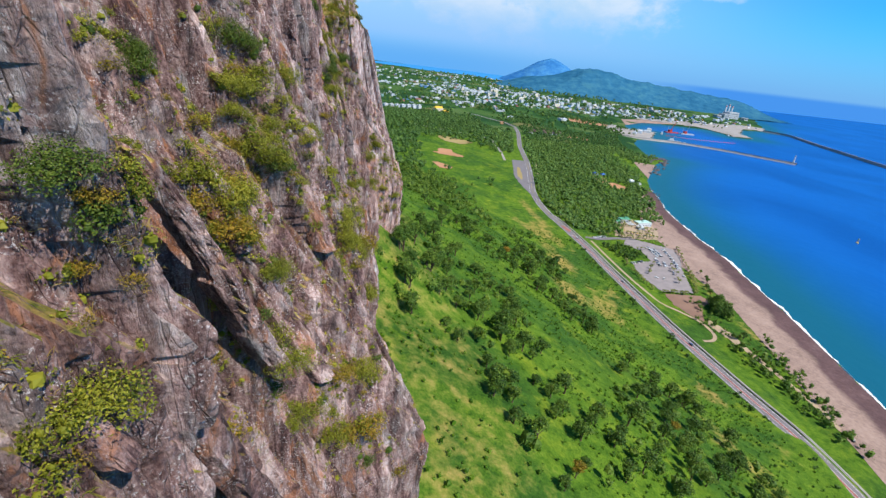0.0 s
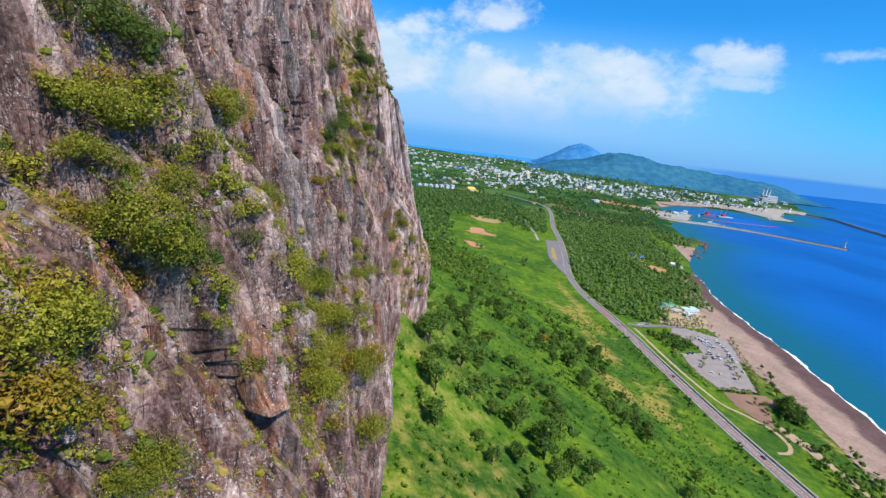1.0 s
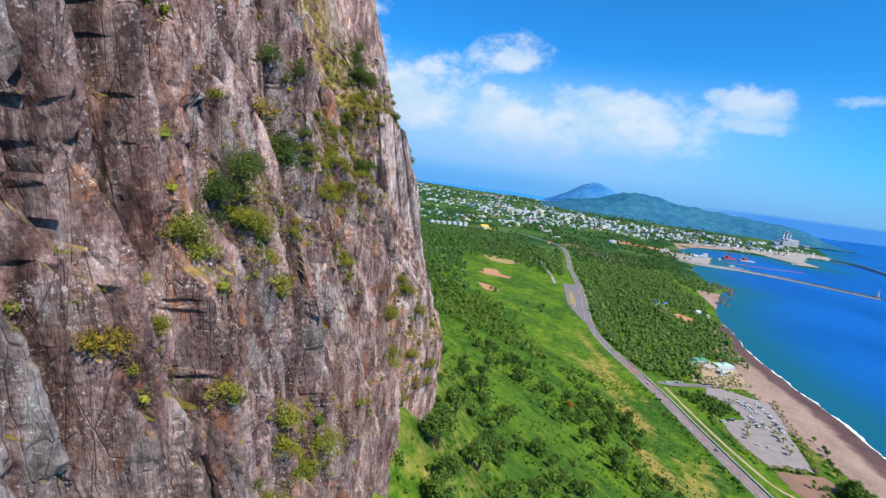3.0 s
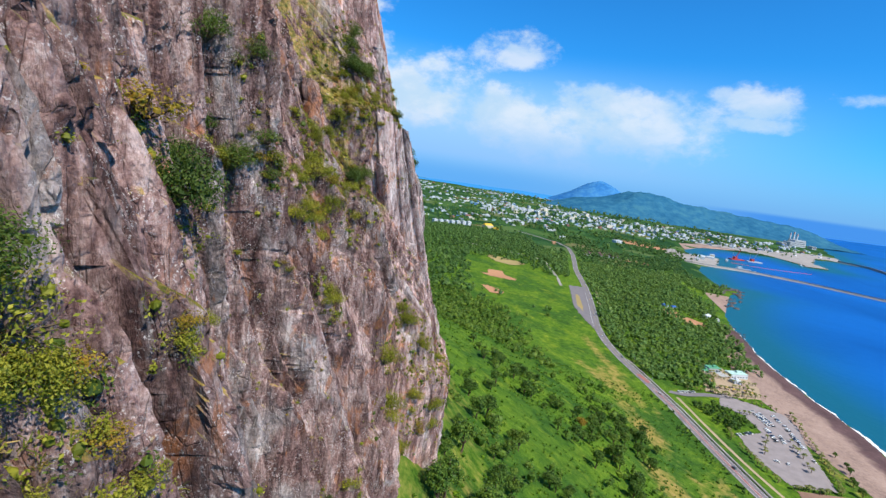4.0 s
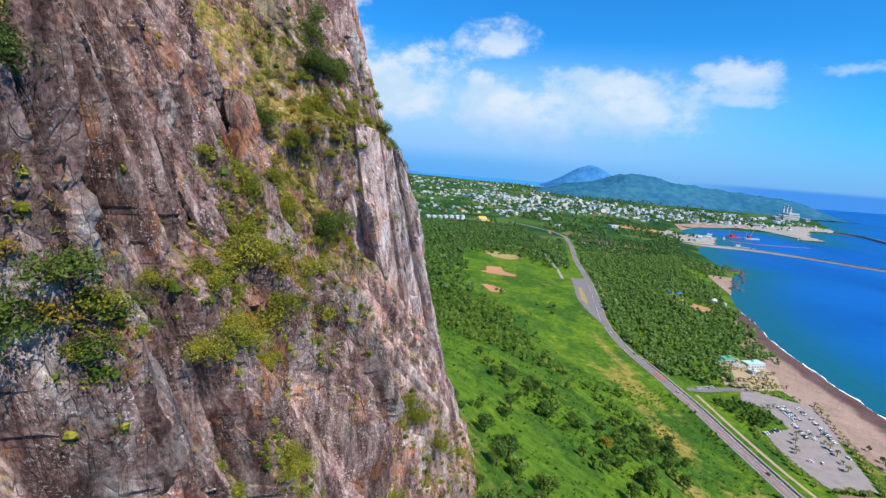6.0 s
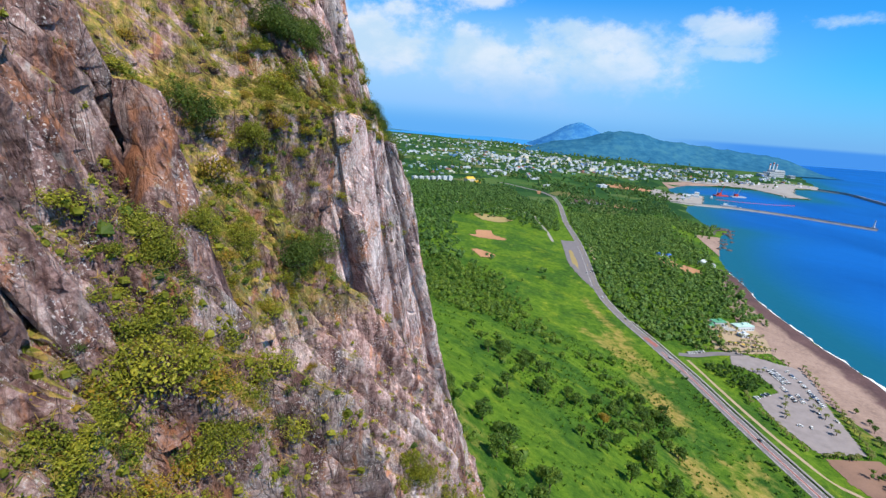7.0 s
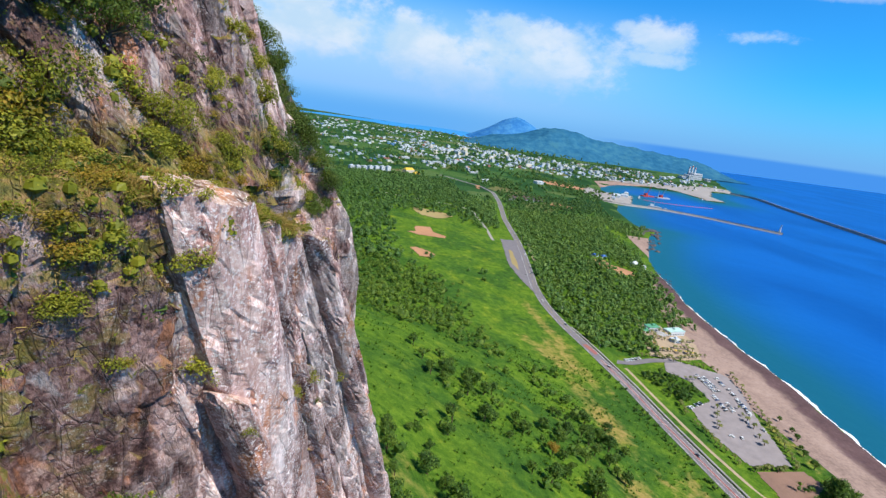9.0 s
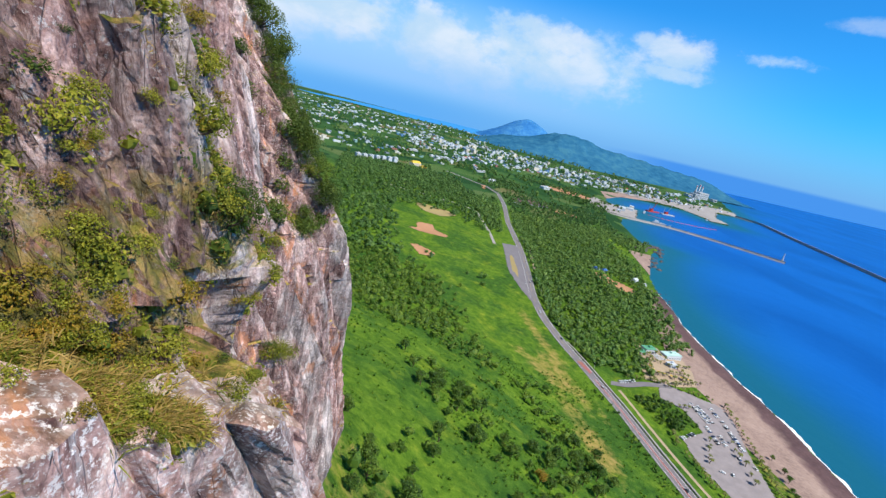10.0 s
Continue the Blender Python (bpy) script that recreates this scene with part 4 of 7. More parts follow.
# ---- plants ----
def leaf_cloud(centres, outward, size, seed, wide=0.5, droop=0.0, loose=0.9):
    """One mesh of many separate leaves: a rhomb at each centre, turned roughly outward."""
    r = np.random.default_rng(seed)
    n = len(centres)
    nor = outward / np.maximum(np.linalg.norm(outward, axis=1, keepdims=True), 1e-6) + r.normal(0, loose, (n, 3)) * 0.7
    nor /= np.linalg.norm(nor, axis=1, keepdims=True)
    along = np.cross(nor, r.normal(0, 1, (n, 3)))
    along /= np.linalg.norm(along, axis=1, keepdims=True)
    along[:, 2] -= droop
    cross = np.cross(nor, along)
    s = size * r.uniform(0.65, 1.35, (n, 1))
    pts = np.stack([centres - along * s * 0.5, centres + cross * s * wide * 0.5 + nor * s * 0.08, centres + along * s * 0.5, centres - cross * s * wide * 0.5 + nor * s * 0.08], 1)
    return pts.reshape(-1, 3), np.arange(n * 4).reshape(n, 4)


def masses(centres, radii, seed, flat=0.85, round_=6, tall=3, rough=0.3):
    """The shaded inside of foliage: an uneven lump at each centre."""
    r = np.random.default_rng(seed)
    n = len(centres)
    lat = np.linspace(-0.45, 0.5, tall + 1) * np.pi
    lon = np.linspace(0, 2 * np.pi, round_, endpoint=False)
    unit = np.stack([np.cos(lat)[:, None] * np.cos(lon), np.cos(lat)[:, None] * np.sin(lon), np.repeat(np.sin(lat)[:, None], round_, 1)], -1).reshape(-1, 3)
    pts = centres[:, None] + unit[None] * (np.asarray(radii)[:, None] * r.uniform(1 - rough, 1 + rough, (n, len(unit))))[..., None] * (1, 1, flat)
    k = np.arange((tall + 1) * round_).reshape(tall + 1, round_)
    one = np.stack([k[:-1], np.roll(k, -1, 1)[:-1], np.roll(k, -1, 1)[1:], k[1:]], -1).reshape(-1, 4)
    return pts.reshape(-1, 3), (one[None] + np.arange(n)[:, None, None] * len(unit)).reshape(-1, 4)


def joined(name, *sheets):
    """One mesh out of several sets of corners and four-cornered faces."""
    at = np.cumsum([0] + [len(v) for v, f in sheets])
    return mesh_of(name, np.concatenate([v for v, f in sheets]), np.concatenate([f + k for (v, f), k in zip(sheets, at)]))


def clumped(r, n, clumps, radius, flat, spread=0.42):
    """Points and outward ways in an uneven crown made of separate clumps."""
    way = r.normal(0, 1, (clumps, 3))
    way /= np.linalg.norm(way, axis=1, keepdims=True)
    way[:, 2] = np.abs(way[:, 2]) * 1.1 - 0.25
    mid = way * radius * r.uniform(0.35, 0.78, (clumps, 1)) * (1, 1, flat)
    own = radius * r.uniform(spread * 0.6, spread * 1.1, clumps)
    k = r.integers(0, clumps, n)
    out = r.normal(0, 1, (n, 3))
    out /= np.linalg.norm(out, axis=1, keepdims=True)
    pts = mid[k] + out * (own[k] * r.uniform(0.55, 1.0, n) ** 0.5)[:, None] * (1, 1, 0.8)
    return pts, out + 0.5 * mid[k] / radius + (0, 0, 0.35), mid, own


def shrub(name, mat, label, seed, leaves=820, leaf=0.115, clumps=13, flat=0.8, twiggy=False):
    """A shrub of radius 1 rooted at its origin: stems and leaves."""
    r = np.random.default_rng(seed)
    root = tagged(new(name), label, "shrub", "shrubs on the cliff")
    pts, out, mid, own = clumped(r, leaves, clumps, 1.0, flat, 0.5)
    lift = np.array((0.35, 0, 0.45))
    bm = bmesh.new()
    for m in mid[: 7]:
        knee = Vector(m * 0.4) + Vector((0.25, 0, 0.12))
        tube(bm, (0, 0, -0.1), knee, 0.05, 0.032, 4)
        tube(bm, knee, Vector(m + lift), 0.032, 0.012, 4)
        if twiggy:
            for _ in range(5):
                tube(bm, knee, Vector(m + lift + r.normal(0, 0.3, 3)), 0.014, 0.004, 3)
    part("stem", bm, BARK, root)
    part("foliage", joined("foliage", leaf_cloud(pts + lift, out, leaf, seed, 0.55), masses(mid[:9] + lift * 0.9, own[:9] * (0.15 if twiggy else 0.22), seed)), mat, root)
    return root


def tree(name, mat, label, category, group, seed, height=7.0, leaves=420, leaf=0.75, clumps=13, radius=2.6, flat=0.8, bare=0.3):
    """A tree with a tapered trunk, limbs and a loose crown of clumps."""
    r = np.random.default_rng(seed)
    root = tagged(new(name), label, category, group)
    pts, out, mid, own = clumped(r, leaves, clumps, radius, flat)
    centre = np.array((0, 0, height * (0.5 + bare / 2)))
    bm = bmesh.new()
    lean = Vector(r.normal(0, 0.25, 3))
    lean.z = 0
    fork = Vector((0, 0, height * bare)) + lean
    tube(bm, (0, 0, -0.6), fork, 0.04 * height, 0.028 * height, 7)
    tube(bm, fork, (lean.x, lean.y, height * 0.86), 0.027 * height, 0.006 * height, 6)
    for m in mid[:7]:
        tube(bm, fork + Vector((0, 0, r.uniform(0, 0.25) * height)), Vector(m + centre), 0.014 * height, 0.005 * height, 5)
    part("trunk", bm, BARK, root)
    part("crown", joined("crown", leaf_cloud(pts + centre, out, leaf, seed, 0.62), masses(mid + centre, own * 0.42, seed)), mat, root)
    return root


def bank_of(build, n, *args, **kw):
    return [build(*args, seed=100 * len(args[2]) + k, **kw) for k in range(n)]


def set_down(kind, used, m, scale):
    """Use the first build of a kind where it is still free, else a copy of it."""
    if kind in used:
        ob = copy_thing(kind, m)
    else:
        used.add(kind)
        ob = kind
        ob.matrix_basis = m
    ob.scale = scale
    return ob


placed = set()
green_kinds = bank_of(shrub, 5, "cliff_shrub", SHRUB, "leafy green shrub rooted in a crack of the cliff")
dark_kinds = bank_of(shrub, 4, "evergreen_shrub", SHRUB_DARK, "dense dark evergreen shrub rooted on the cliff", leaves=850, leaf=0.115)
gold_kinds = bank_of(shrub, 3, "golden_shrub", SHRUB_GOLD, "shrub turning yellow and orange on a cliff ledge", leaves=820)
big_green = bank_of(shrub, 2, "leafy_bush", SHRUB, "large leafy green bush growing out of the cliff", leaves=3000, leaf=0.066, clumps=26)
big_dark = bank_of(shrub, 2, "evergreen_bush", SHRUB_DARK, "large dark evergreen bush growing out of the cliff", leaves=3000, leaf=0.066, clumps=26)
thin_kinds = bank_of(shrub, 3, "sparse_shrub", SHRUB, "thin olive shrub with bare twigs on the cliff", leaves=700, leaf=0.085, twiggy=True)


mate_kinds = bank_of(shrub, 2, "trailing_shrub", SHRUB, "small leafy shrub trailing down a crack of the cliff", leaves=420) + bank_of(shrub, 2, "yellowing_shrub", SHRUB_GOLD, "small yellowing shrub in a crack of the cliff", leaves=420) \
    + bank_of(shrub, 2, "twiggy_shrub", SHRUB_DARK, "small dark twiggy shrub in a crack of the cliff", leaves=360, twiggy=True)
bpy.context.view_layer.update()
wall_now = bpy.context.evaluated_depsgraph_get()


def on_wall(y, z):
    """The outermost rock at a place along the wall and a height."""
    hit, place, *_ = scene.ray_cast(wall_now, (40, y, z), (-1, 0, 0))
    return place.x


def grow(kinds, spots, r):
    spots = [(on_wall(y, z), y, z, size) for y, z, size in spots]
    for x, y, z, size in spots:
        if size > 1.55 and kinds in (green_kinds, dark_kinds):
            kind = (big_green if kinds is green_kinds else big_dark)[r.integers(2)]
        else:
            kind = kinds[r.integers(len(kinds))]
        m = pose(x - 0.10 * size, y, z - 0.4 * size, r.uniform(-12, 12), r.uniform(-5, 20), r.uniform(-60, 60))
        set_down(kind, placed, m, (size * r.uniform(0.85, 1.1), size * r.uniform(0.9, 1.2), size * r.uniform(0.85, 1.15)))
        rooted.append((y, z, size))
        # smaller ones follow the same crack
        for _ in range(int(0.6 + (1.3 if y < 135 else 0.6) * min(size, 2.0)) if y > 8 else 0):
            dz = float(r.normal(0, 1.1 * size + 0.4))
            yb, zb, small = y - 0.2 * dz + float(r.normal(0, 0.5 * size)), z + dz, size * float(r.uniform(0.35, 0.7))
            set_down(mate_kinds[(0, 1, 0, 1, 2, 3, 4, 5)[r.integers(8)]], placed, pose(on_wall(yb, zb) - 0.08 * small, yb, zb - 0.35 * small, r.uniform(-12, 12), r.uniform(-5, 25), r.uniform(-90, 90)), (small, small * 1.1, small * r.uniform(0.7, 1.2)))


rooted = []
pick = np.random.default_rng(11)
# from y = 14 to 197
grow(dark_kinds, [(14.4, 210.5, 1.6), (15, 208.2, 1.3), (43.5, 211.9, 2.1), (43.5, 212.8, 1.8), (51.3, 202, 2.4), (53.7, 214.8, 2.5), (54.5, 214, 1.7), (81.3, 191.6, 2.0), (91.4, 220.8, 1.8), (96.8, 208.4, 1.6),
                 (98.5, 210.4, 1.6), (113.1, 210.6, 3.0), (131.5, 211.7, 2.6), (136.2, 223.9, 2.6), (137.4, 222.8, 1.6), (137.8, 214.9, 1.7), (138.7, 212.2, 2.4), (139.6, 214.3, 1.5), (141.3, 211.9, 1.5), (183.8, 224.4, 2.3),
                 (184.8, 223.1, 2.3), (187, 209.4, 2.5), (187.6, 209.9, 2.0), (188, 209.3, 2.0), (189.2, 209.7, 2.5), (194.2, 233, 2.5), (194.3, 232.7, 2.4), (196.1, 237.1, 2.5), (196.2, 231.9, 2.5), (197.3, 232.1, 2.2)], pick)
# from y = 197 to 265
grow(dark_kinds, [(197.3, 234.1, 2.5), (198.3, 240.1, 2.5), (199, 231.1, 1.7), (199.7, 232.8, 2.5), (210.3, 224.5, 1.9), (265, 217.5, 3.6), (272.8, 237.6, 3.5), (274.3, 234.9, 3.6), (271.8, 230.5, 3.2), (270.1, 225.3, 3.2), (264.4, 221.2, 3.2),
                  (272.6, 228.4, 3.0), (264.2, 223.2, 3.0), (273.4, 241.5, 3.2), (271.0, 233.5, 3.2), (267.0, 219.5, 3.2), (268.0, 227.5, 2.8), (266.5, 213.0, 3.2), (264.0, 208.5, 3.0)], pick)
# from y = 14 to 106
grow(gold_kinds, [(14.8, 209.2, 0.8), (15.2, 205.9, 0.9), (42.3, 199.7, 2.5), (43.6, 197.2, 2.5), (43.9, 196.8, 2.1), (44.5, 195.3, 1.8), (46.1, 200.8, 2.5), (46.8, 169.5, 2.8), (47.2, 177.1, 2.2), (51.4, 200.2, 1.4),
                 (60.4, 203.3, 1.4), (65.3, 203.2, 1.2), (66.9, 205.8, 1.4), (71.4, 188.4, 1.5), (75, 184.5, 2.0), (75.2, 178.1, 1.8), (75.2, 182.2, 1.4), (75.3, 208, 0.6), (81.7, 210, 0.5), (84.3, 180.8, 2.9),
                 (84.3, 203.1, 1.1), (85.6, 214.6, 0.6), (86.4, 188.2, 0.9), (86.8, 203, 0.6), (87.1, 177.4, 2.5), (89.9, 178.1, 3.0), (97.6, 180, 1.5), (101.2, 205.6, 1.1), (101.4, 203.2, 1.1), (106.4, 205.6, 0.8)], pick)
# from y = 158 to 211
grow(gold_kinds, [(158.8, 205.4, 1.5), (162.2, 203.6, 1.8), (185.5, 217.9, 2.1), (186.4, 196.8, 0.8), (188, 218.2, 0.8), (190, 222.7, 1.5), (191.5, 153.2, 2.5), (192.9, 228.9, 1.4), (194.1, 226.7, 2.0), (197.1, 223.4, 0.4),
                 (201.8, 221.4, 0.5), (201.8, 227, 0.6), (202.6, 227.9, 0.4), (204.5, 222.8, 0.9), (211.9, 232.5, 0.8)], pick)
# from y = 10 to 58
grow(green_kinds, [(10.9, 201.6, 1.4), (11.6, 201.5, 2.2), (24.3, 188.7, 3.1), (24.4, 191, 2.1), (36.5, 206.1, 1.1), (38.6, 184.7, 2.8), (42.9, 202.3, 3.3), (43.3, 175, 2.9), (43.7, 170.4, 2.7), (44.4, 199.8, 2.8),
                  (45.5, 191.5, 1.6), (46.6, 199.5, 2.2), (47.3, 190.8, 2.2), (50.6, 175.5, 2.8), (50.9, 207.3, 1.8), (51, 203.2, 2.4), (51.2, 204.3, 3.0), (51.3, 202.5, 2.1), (51.7, 210, 1.8), (52.1, 197.4, 1.0),
                  (53.4, 194.3, 1.2), (53.7, 209.8, 3.5), (54.2, 205.7, 2.0), (54.7, 211.3, 2.1), (56.2, 208.2, 1.3), (56.9, 203.9, 1.3), (58.2, 191.3, 2.1), (58.3, 189.3, 1.9), (58.3, 196.6, 0.8), (58.6, 199.7, 1.5)], pick)
# from y = 58 to 87
grow(green_kinds, [(58.7, 192.4, 2.2), (59.9, 210.7, 2.3), (60.6, 201.7, 1.2), (60.9, 204.2, 1.6), (62.7, 209.6, 1.2), (63.1, 196.2, 1.7), (63.2, 207.6, 1.5), (64.6, 201.4, 1.4), (66.5, 211.7, 0.6), (67.4, 186.2, 2.2),
                  (69.1, 195.8, 2.8), (70.5, 198.5, 1.8), (72, 185.6, 1.8), (72.6, 190.9, 2.5), (73.3, 211.8, 0.5), (73.6, 194.3, 1.5), (74, 196.3, 1.0), (74.9, 189.9, 2.1), (75, 195.5, 1.4), (75.6, 185.5, 1.7),
                  (81.4, 190.6, 3.0), (81.7, 211.1, 0.7), (82.6, 185.9, 2.7), (82.8, 185.5, 2.9), (86.1, 213.8, 1.0), (86.2, 203.4, 0.5), (86.2, 212.5, 1.2), (86.5, 216, 0.8), (86.6, 205.2, 0.5), (87.8, 167.3, 3.2)], pick)
# from y = 87 to 158
grow(green_kinds, [(87.8, 177.9, 3.4), (88, 209.5, 1.0), (90.3, 201.2, 1.0), (91.5, 206.4, 2.0), (92.1, 197.4, 1.1), (92.5, 188.4, 0.6), (93.4, 185.4, 1.4), (93.6, 183.1, 2.3), (94.2, 188.5, 1.7), (97.9, 206.8, 1.1),
                  (98.4, 205, 0.8), (99, 192.1, 1.5), (99.1, 206.5, 1.8), (99.3, 189.8, 1.3), (102.1, 186.3, 2.1), (103.3, 200.5, 0.9), (106, 204.8, 1.0), (106.3, 185.8, 2.3), (132.8, 195.5, 1.6), (137.1, 172.3, 3.0),
                  (138.7, 211.6, 2.0), (138.9, 210.5, 1.7), (140.6, 200.9, 0.7), (141.5, 212.1, 1.5), (147.6, 168.2, 1.9), (153.1, 209.8, 1.6), (154.6, 204.6, 1.9), (154.7, 210.6, 1.2), (155.6, 205.5, 2.2), (158.5, 207.6, 1.1)], pick)
# from y = 159 to 186
grow(green_kinds, [(159.2, 203.5, 1.8), (159.6, 188.5, 1.1), (159.6, 192.3, 2.1), (159.8, 209.8, 1.1), (159.9, 190.9, 1.9), (161.8, 200.2, 1.6), (162.2, 210.6, 1.3), (162.7, 204.3, 2.4), (162.7, 205.9, 1.6), (164.5, 207.1, 1.6),
                  (164.6, 212.7, 1.4), (165.2, 215.5, 1.9), (165.7, 216.9, 2.0), (166.1, 208.1, 1.5), (166.3, 203.5, 1.7), (168.2, 217.1, 1.6), (169.6, 167, 3.0), (170.3, 177.7, 3.0), (170.6, 168.4, 3.0), (178.3, 217.3, 0.8),
                  (179, 212.7, 0.6), (180, 204.8, 1.0), (180.7, 212.8, 0.8), (181.1, 199.2, 1.1), (181.8, 226.7, 1.3), (183.2, 204.4, 1.5), (183.3, 212.2, 1.8), (184.9, 207.6, 1.0), (185.9, 230.6, 1.1), (186, 215.6, 1.5)], pick)
# from y = 186 to 197
grow(green_kinds, [(186.9, 205.4, 0.8), (187.3, 220.3, 2.5), (187.3, 224, 1.1), (187.5, 221.7, 1.8), (187.7, 221.2, 1.2), (188.5, 207.8, 0.9), (189.4, 149.2, 2.5), (189.5, 207.4, 0.8), (190.8, 214.3, 0.8), (190.9, 161.3, 2.5),
                  (191, 216.4, 1.3), (191, 225.3, 1.6), (191.4, 181.5, 2.0), (191.6, 179.1, 2.2), (192.1, 178.2, 2.5), (192.7, 200.9, 0.6), (193.7, 215.8, 0.9), (193.7, 224.3, 1.1), (193.8, 152.2, 2.5), (193.9, 172.8, 2.3),
                  (193.9, 226.4, 2.4), (194.1, 157.6, 2.5), (194.3, 210.7, 0.4), (194.3, 220.9, 1.1), (195.1, 227.4, 2.5), (195.7, 206.2, 0.6), (196.3, 204.6, 0.6), (196.7, 209.8, 0.6), (197, 225.2, 0.7), (197.3, 224, 0.5)], pick)
# from y = 198 to 215
grow(green_kinds, [(198, 222.1, 0.4), (198.2, 227.2, 0.6), (198.9, 222.2, 0.6), (199.2, 225.1, 0.6), (199.9, 167.5, 2.0), (200, 226.9, 1.6), (200.4, 224.2, 0.8), (200.9, 222.9, 0.7), (201.5, 224.2, 0.7), (201.6, 209.4, 0.5),
                  (201.7, 196.1, 1.2), (202, 220.8, 0.6), (202, 225.8, 0.6), (202.2, 221.5, 0.8), (202.3, 228.7, 1.2), (202.4, 223.4, 0.5), (202.5, 224.7, 1.4), (202.7, 220.9, 0.7), (203.3, 221, 0.8), (203.3, 226, 0.5),
                  (203.4, 209.4, 0.8), (204.2, 229.3, 0.7), (206.1, 220.5, 0.9), (206.6, 207.8, 0.9), (207.7, 232.4, 1.4), (208.4, 221.3, 0.6), (212.1, 230.5, 1.0), (212.4, 222.1, 0.8), (213.2, 221.4, 1.0), (215.3, 230.8, 1.2)], pick)
# from y = 38 to 182
# round the far end of the shelf
grow(green_kinds, [(202.1, 227.9, 0.52), (204.1, 227.9, 0.58), (201.9, 225.2, 0.61), (203.7, 224.8, 0.66), (204.1, 225.7, 0.44), (257.3, 206.7, 2.47), (212.4, 221.0, 0.7), (207.2, 229.2, 0.56), (255.8, 190.0, 3.02), (212.1, 219.3, 0.72), (200.8, 222.8, 0.83), (201.9, 221.7, 0.8)], pick)
grow(gold_kinds, [(200.3, 223.1, 0.68), (201.0, 223.4, 0.81), (202.3, 221.9, 0.84), (202.7, 221.0, 0.64), (200.8, 224.7, 0.6), (206.4, 218.8, 0.71), (201.8, 223.4, 0.58)], pick)
grow(thin_kinds, [(38.1, 187.7, 2.1), (51.5, 201.9, 1.5), (99.2, 208.4, 2.0), (143.3, 199.1, 0.9), (160.6, 210.2, 2.5), (160.6, 210.9, 1.7), (161.2, 210.6, 2.7), (161.2, 211.6, 2.0), (182.4, 210.5, 1.4), (182.8, 212, 1.6)], pick)

# smaller growth wherever the wall lies back, thickest in the gully and along the ledges
back_lie = -(np.roll(WX, -5, 0) - np.roll(WX, 5, 0)) / (np.roll(WZ, -5, 0) - np.roll(WZ, 5, 0) + 1e-6)
lush = 0.16 + 0.5 * np.exp(-((WZ - 182) / 9) ** 2) * (WY < 120) + 0.5 * np.exp(-((WY - 190) / 22) ** 2) * np.exp(-((WZ - 166) / 12) ** 2)
flat_ = np.pad(WX, ((0, 0), (12, 12)), mode="edge")
run = np.cumsum(flat_, 1)
cleft = smooth_step((run[:, 24:] - run[:, :-24]) / 24 - WX, 0.35, 1.1) * (WY > 4) * (WY < 214)
chance = lush * (0.05 + smooth_step(back_lie, 0.2, 0.9) + 0.7 * cleft) * smooth_step(fractal(WY / 7, WZ / 5, 95), 0.34, 0.54)
chance[:5], chance[-5:] = 0, 0
chance[(WZ < 140) | (WZ > 265) | (WY < 4) | (WY > 216)] = 0
area = np.gradient(wz)[:, None] * np.gradient(wy)[None, :]
# where scrub and long grass have taken hold: y, z, half length, half height, slant; with the share of shrubs
GREEN_PATCHES = [(66, 187, 12, 8, -0.5, 14), (158, 207, 4.0, 4.6, -0.1, 14), (155, 193, 5.0, 3.0, -0.1, 9), (163, 212, 2.4, 3.0, -0.6, 10), (162, 217, 3.0, 2.6, 0.6, 9), (193, 222, 1.8, 5.0, 0.4, 14), (200, 226, 2.0, 2.0, 0.0, 9),
                 (198, 212, 0.7, 2.6, -0.9, 4), (192, 228, 3.4, 9, 0.3, 26), (195, 233, 3.4, 3.4, 0.2, 12), (140, 212, 1.4, 2.0, -0.3, 4), (196, 168, 8, 10, -0.4, 16), (205, 184, 4, 7, -0.3, 8)]
GOLD_PATCHES = [(28, 206, 1.6, 5.0, 0.1, 9), (20, 207, 1.5, 3.2, 0.5, 5), (25, 188, 1.2, 5.5, 0.0, 7), (182, 157, 11, 11, -0.7, 10), (118, 198, 0.9, 2.8, -0.2, 4), (190, 222, 4.2, 8, 0.5, 24), (182, 210, 5.0, 6.5, -0.25, 22),
                (201, 223, 5.5, 1.8, -1.5, 10), (211, 225, 2.4, 4.0, 0.1, 6), (187, 213, 4.5, 11, 0.2, 22)]


def taken(y, z, long, high, slant, share):
    return np.exp(-(((WY - y - slant * (WZ - z)) / long) ** 2 + ((WZ - z) / high) ** 2) ** 2)


thick = sum(taken(*p) for p in GREEN_PATCHES + GOLD_PATCHES)
for y, z, size in rooted:
    if WY.min() < y < 214 and size > 0.7:
        near = (np.abs(WY - y) < 5 + 3 * size) & (np.abs(WZ - z) < 4 * size + 2)
        thick[near] += 0.75 * np.exp(-((WY[near] - y + 0.2 * (WZ[near] - z)) / (0.6 * size + 0.35)) ** 2 - ((WZ[near] - z + 0.4 * size) / (1.5 * size + 0.6)) ** 2)
thick = np.minimum(thick, 1.3) * (0.4 + 0.6 * smooth_step(back_lie, 0.1, 0.7)) * smooth_step(fractal(WY / 5, WZ / 5, 97), 0.30, 0.46) * (WY > 4) * (WY < 214)
thick[:5], thick[-5:] = 0, 0


def sites(n, r, lift=0.0, where=chance):
    odds = (where * area).ravel()
    k = r.choice(odds.size, n, p=odds / odds.sum())
    return np.stack([WX.ravel()[k] + lift, WY.ravel()[k], WZ.ravel()[k]], -1)


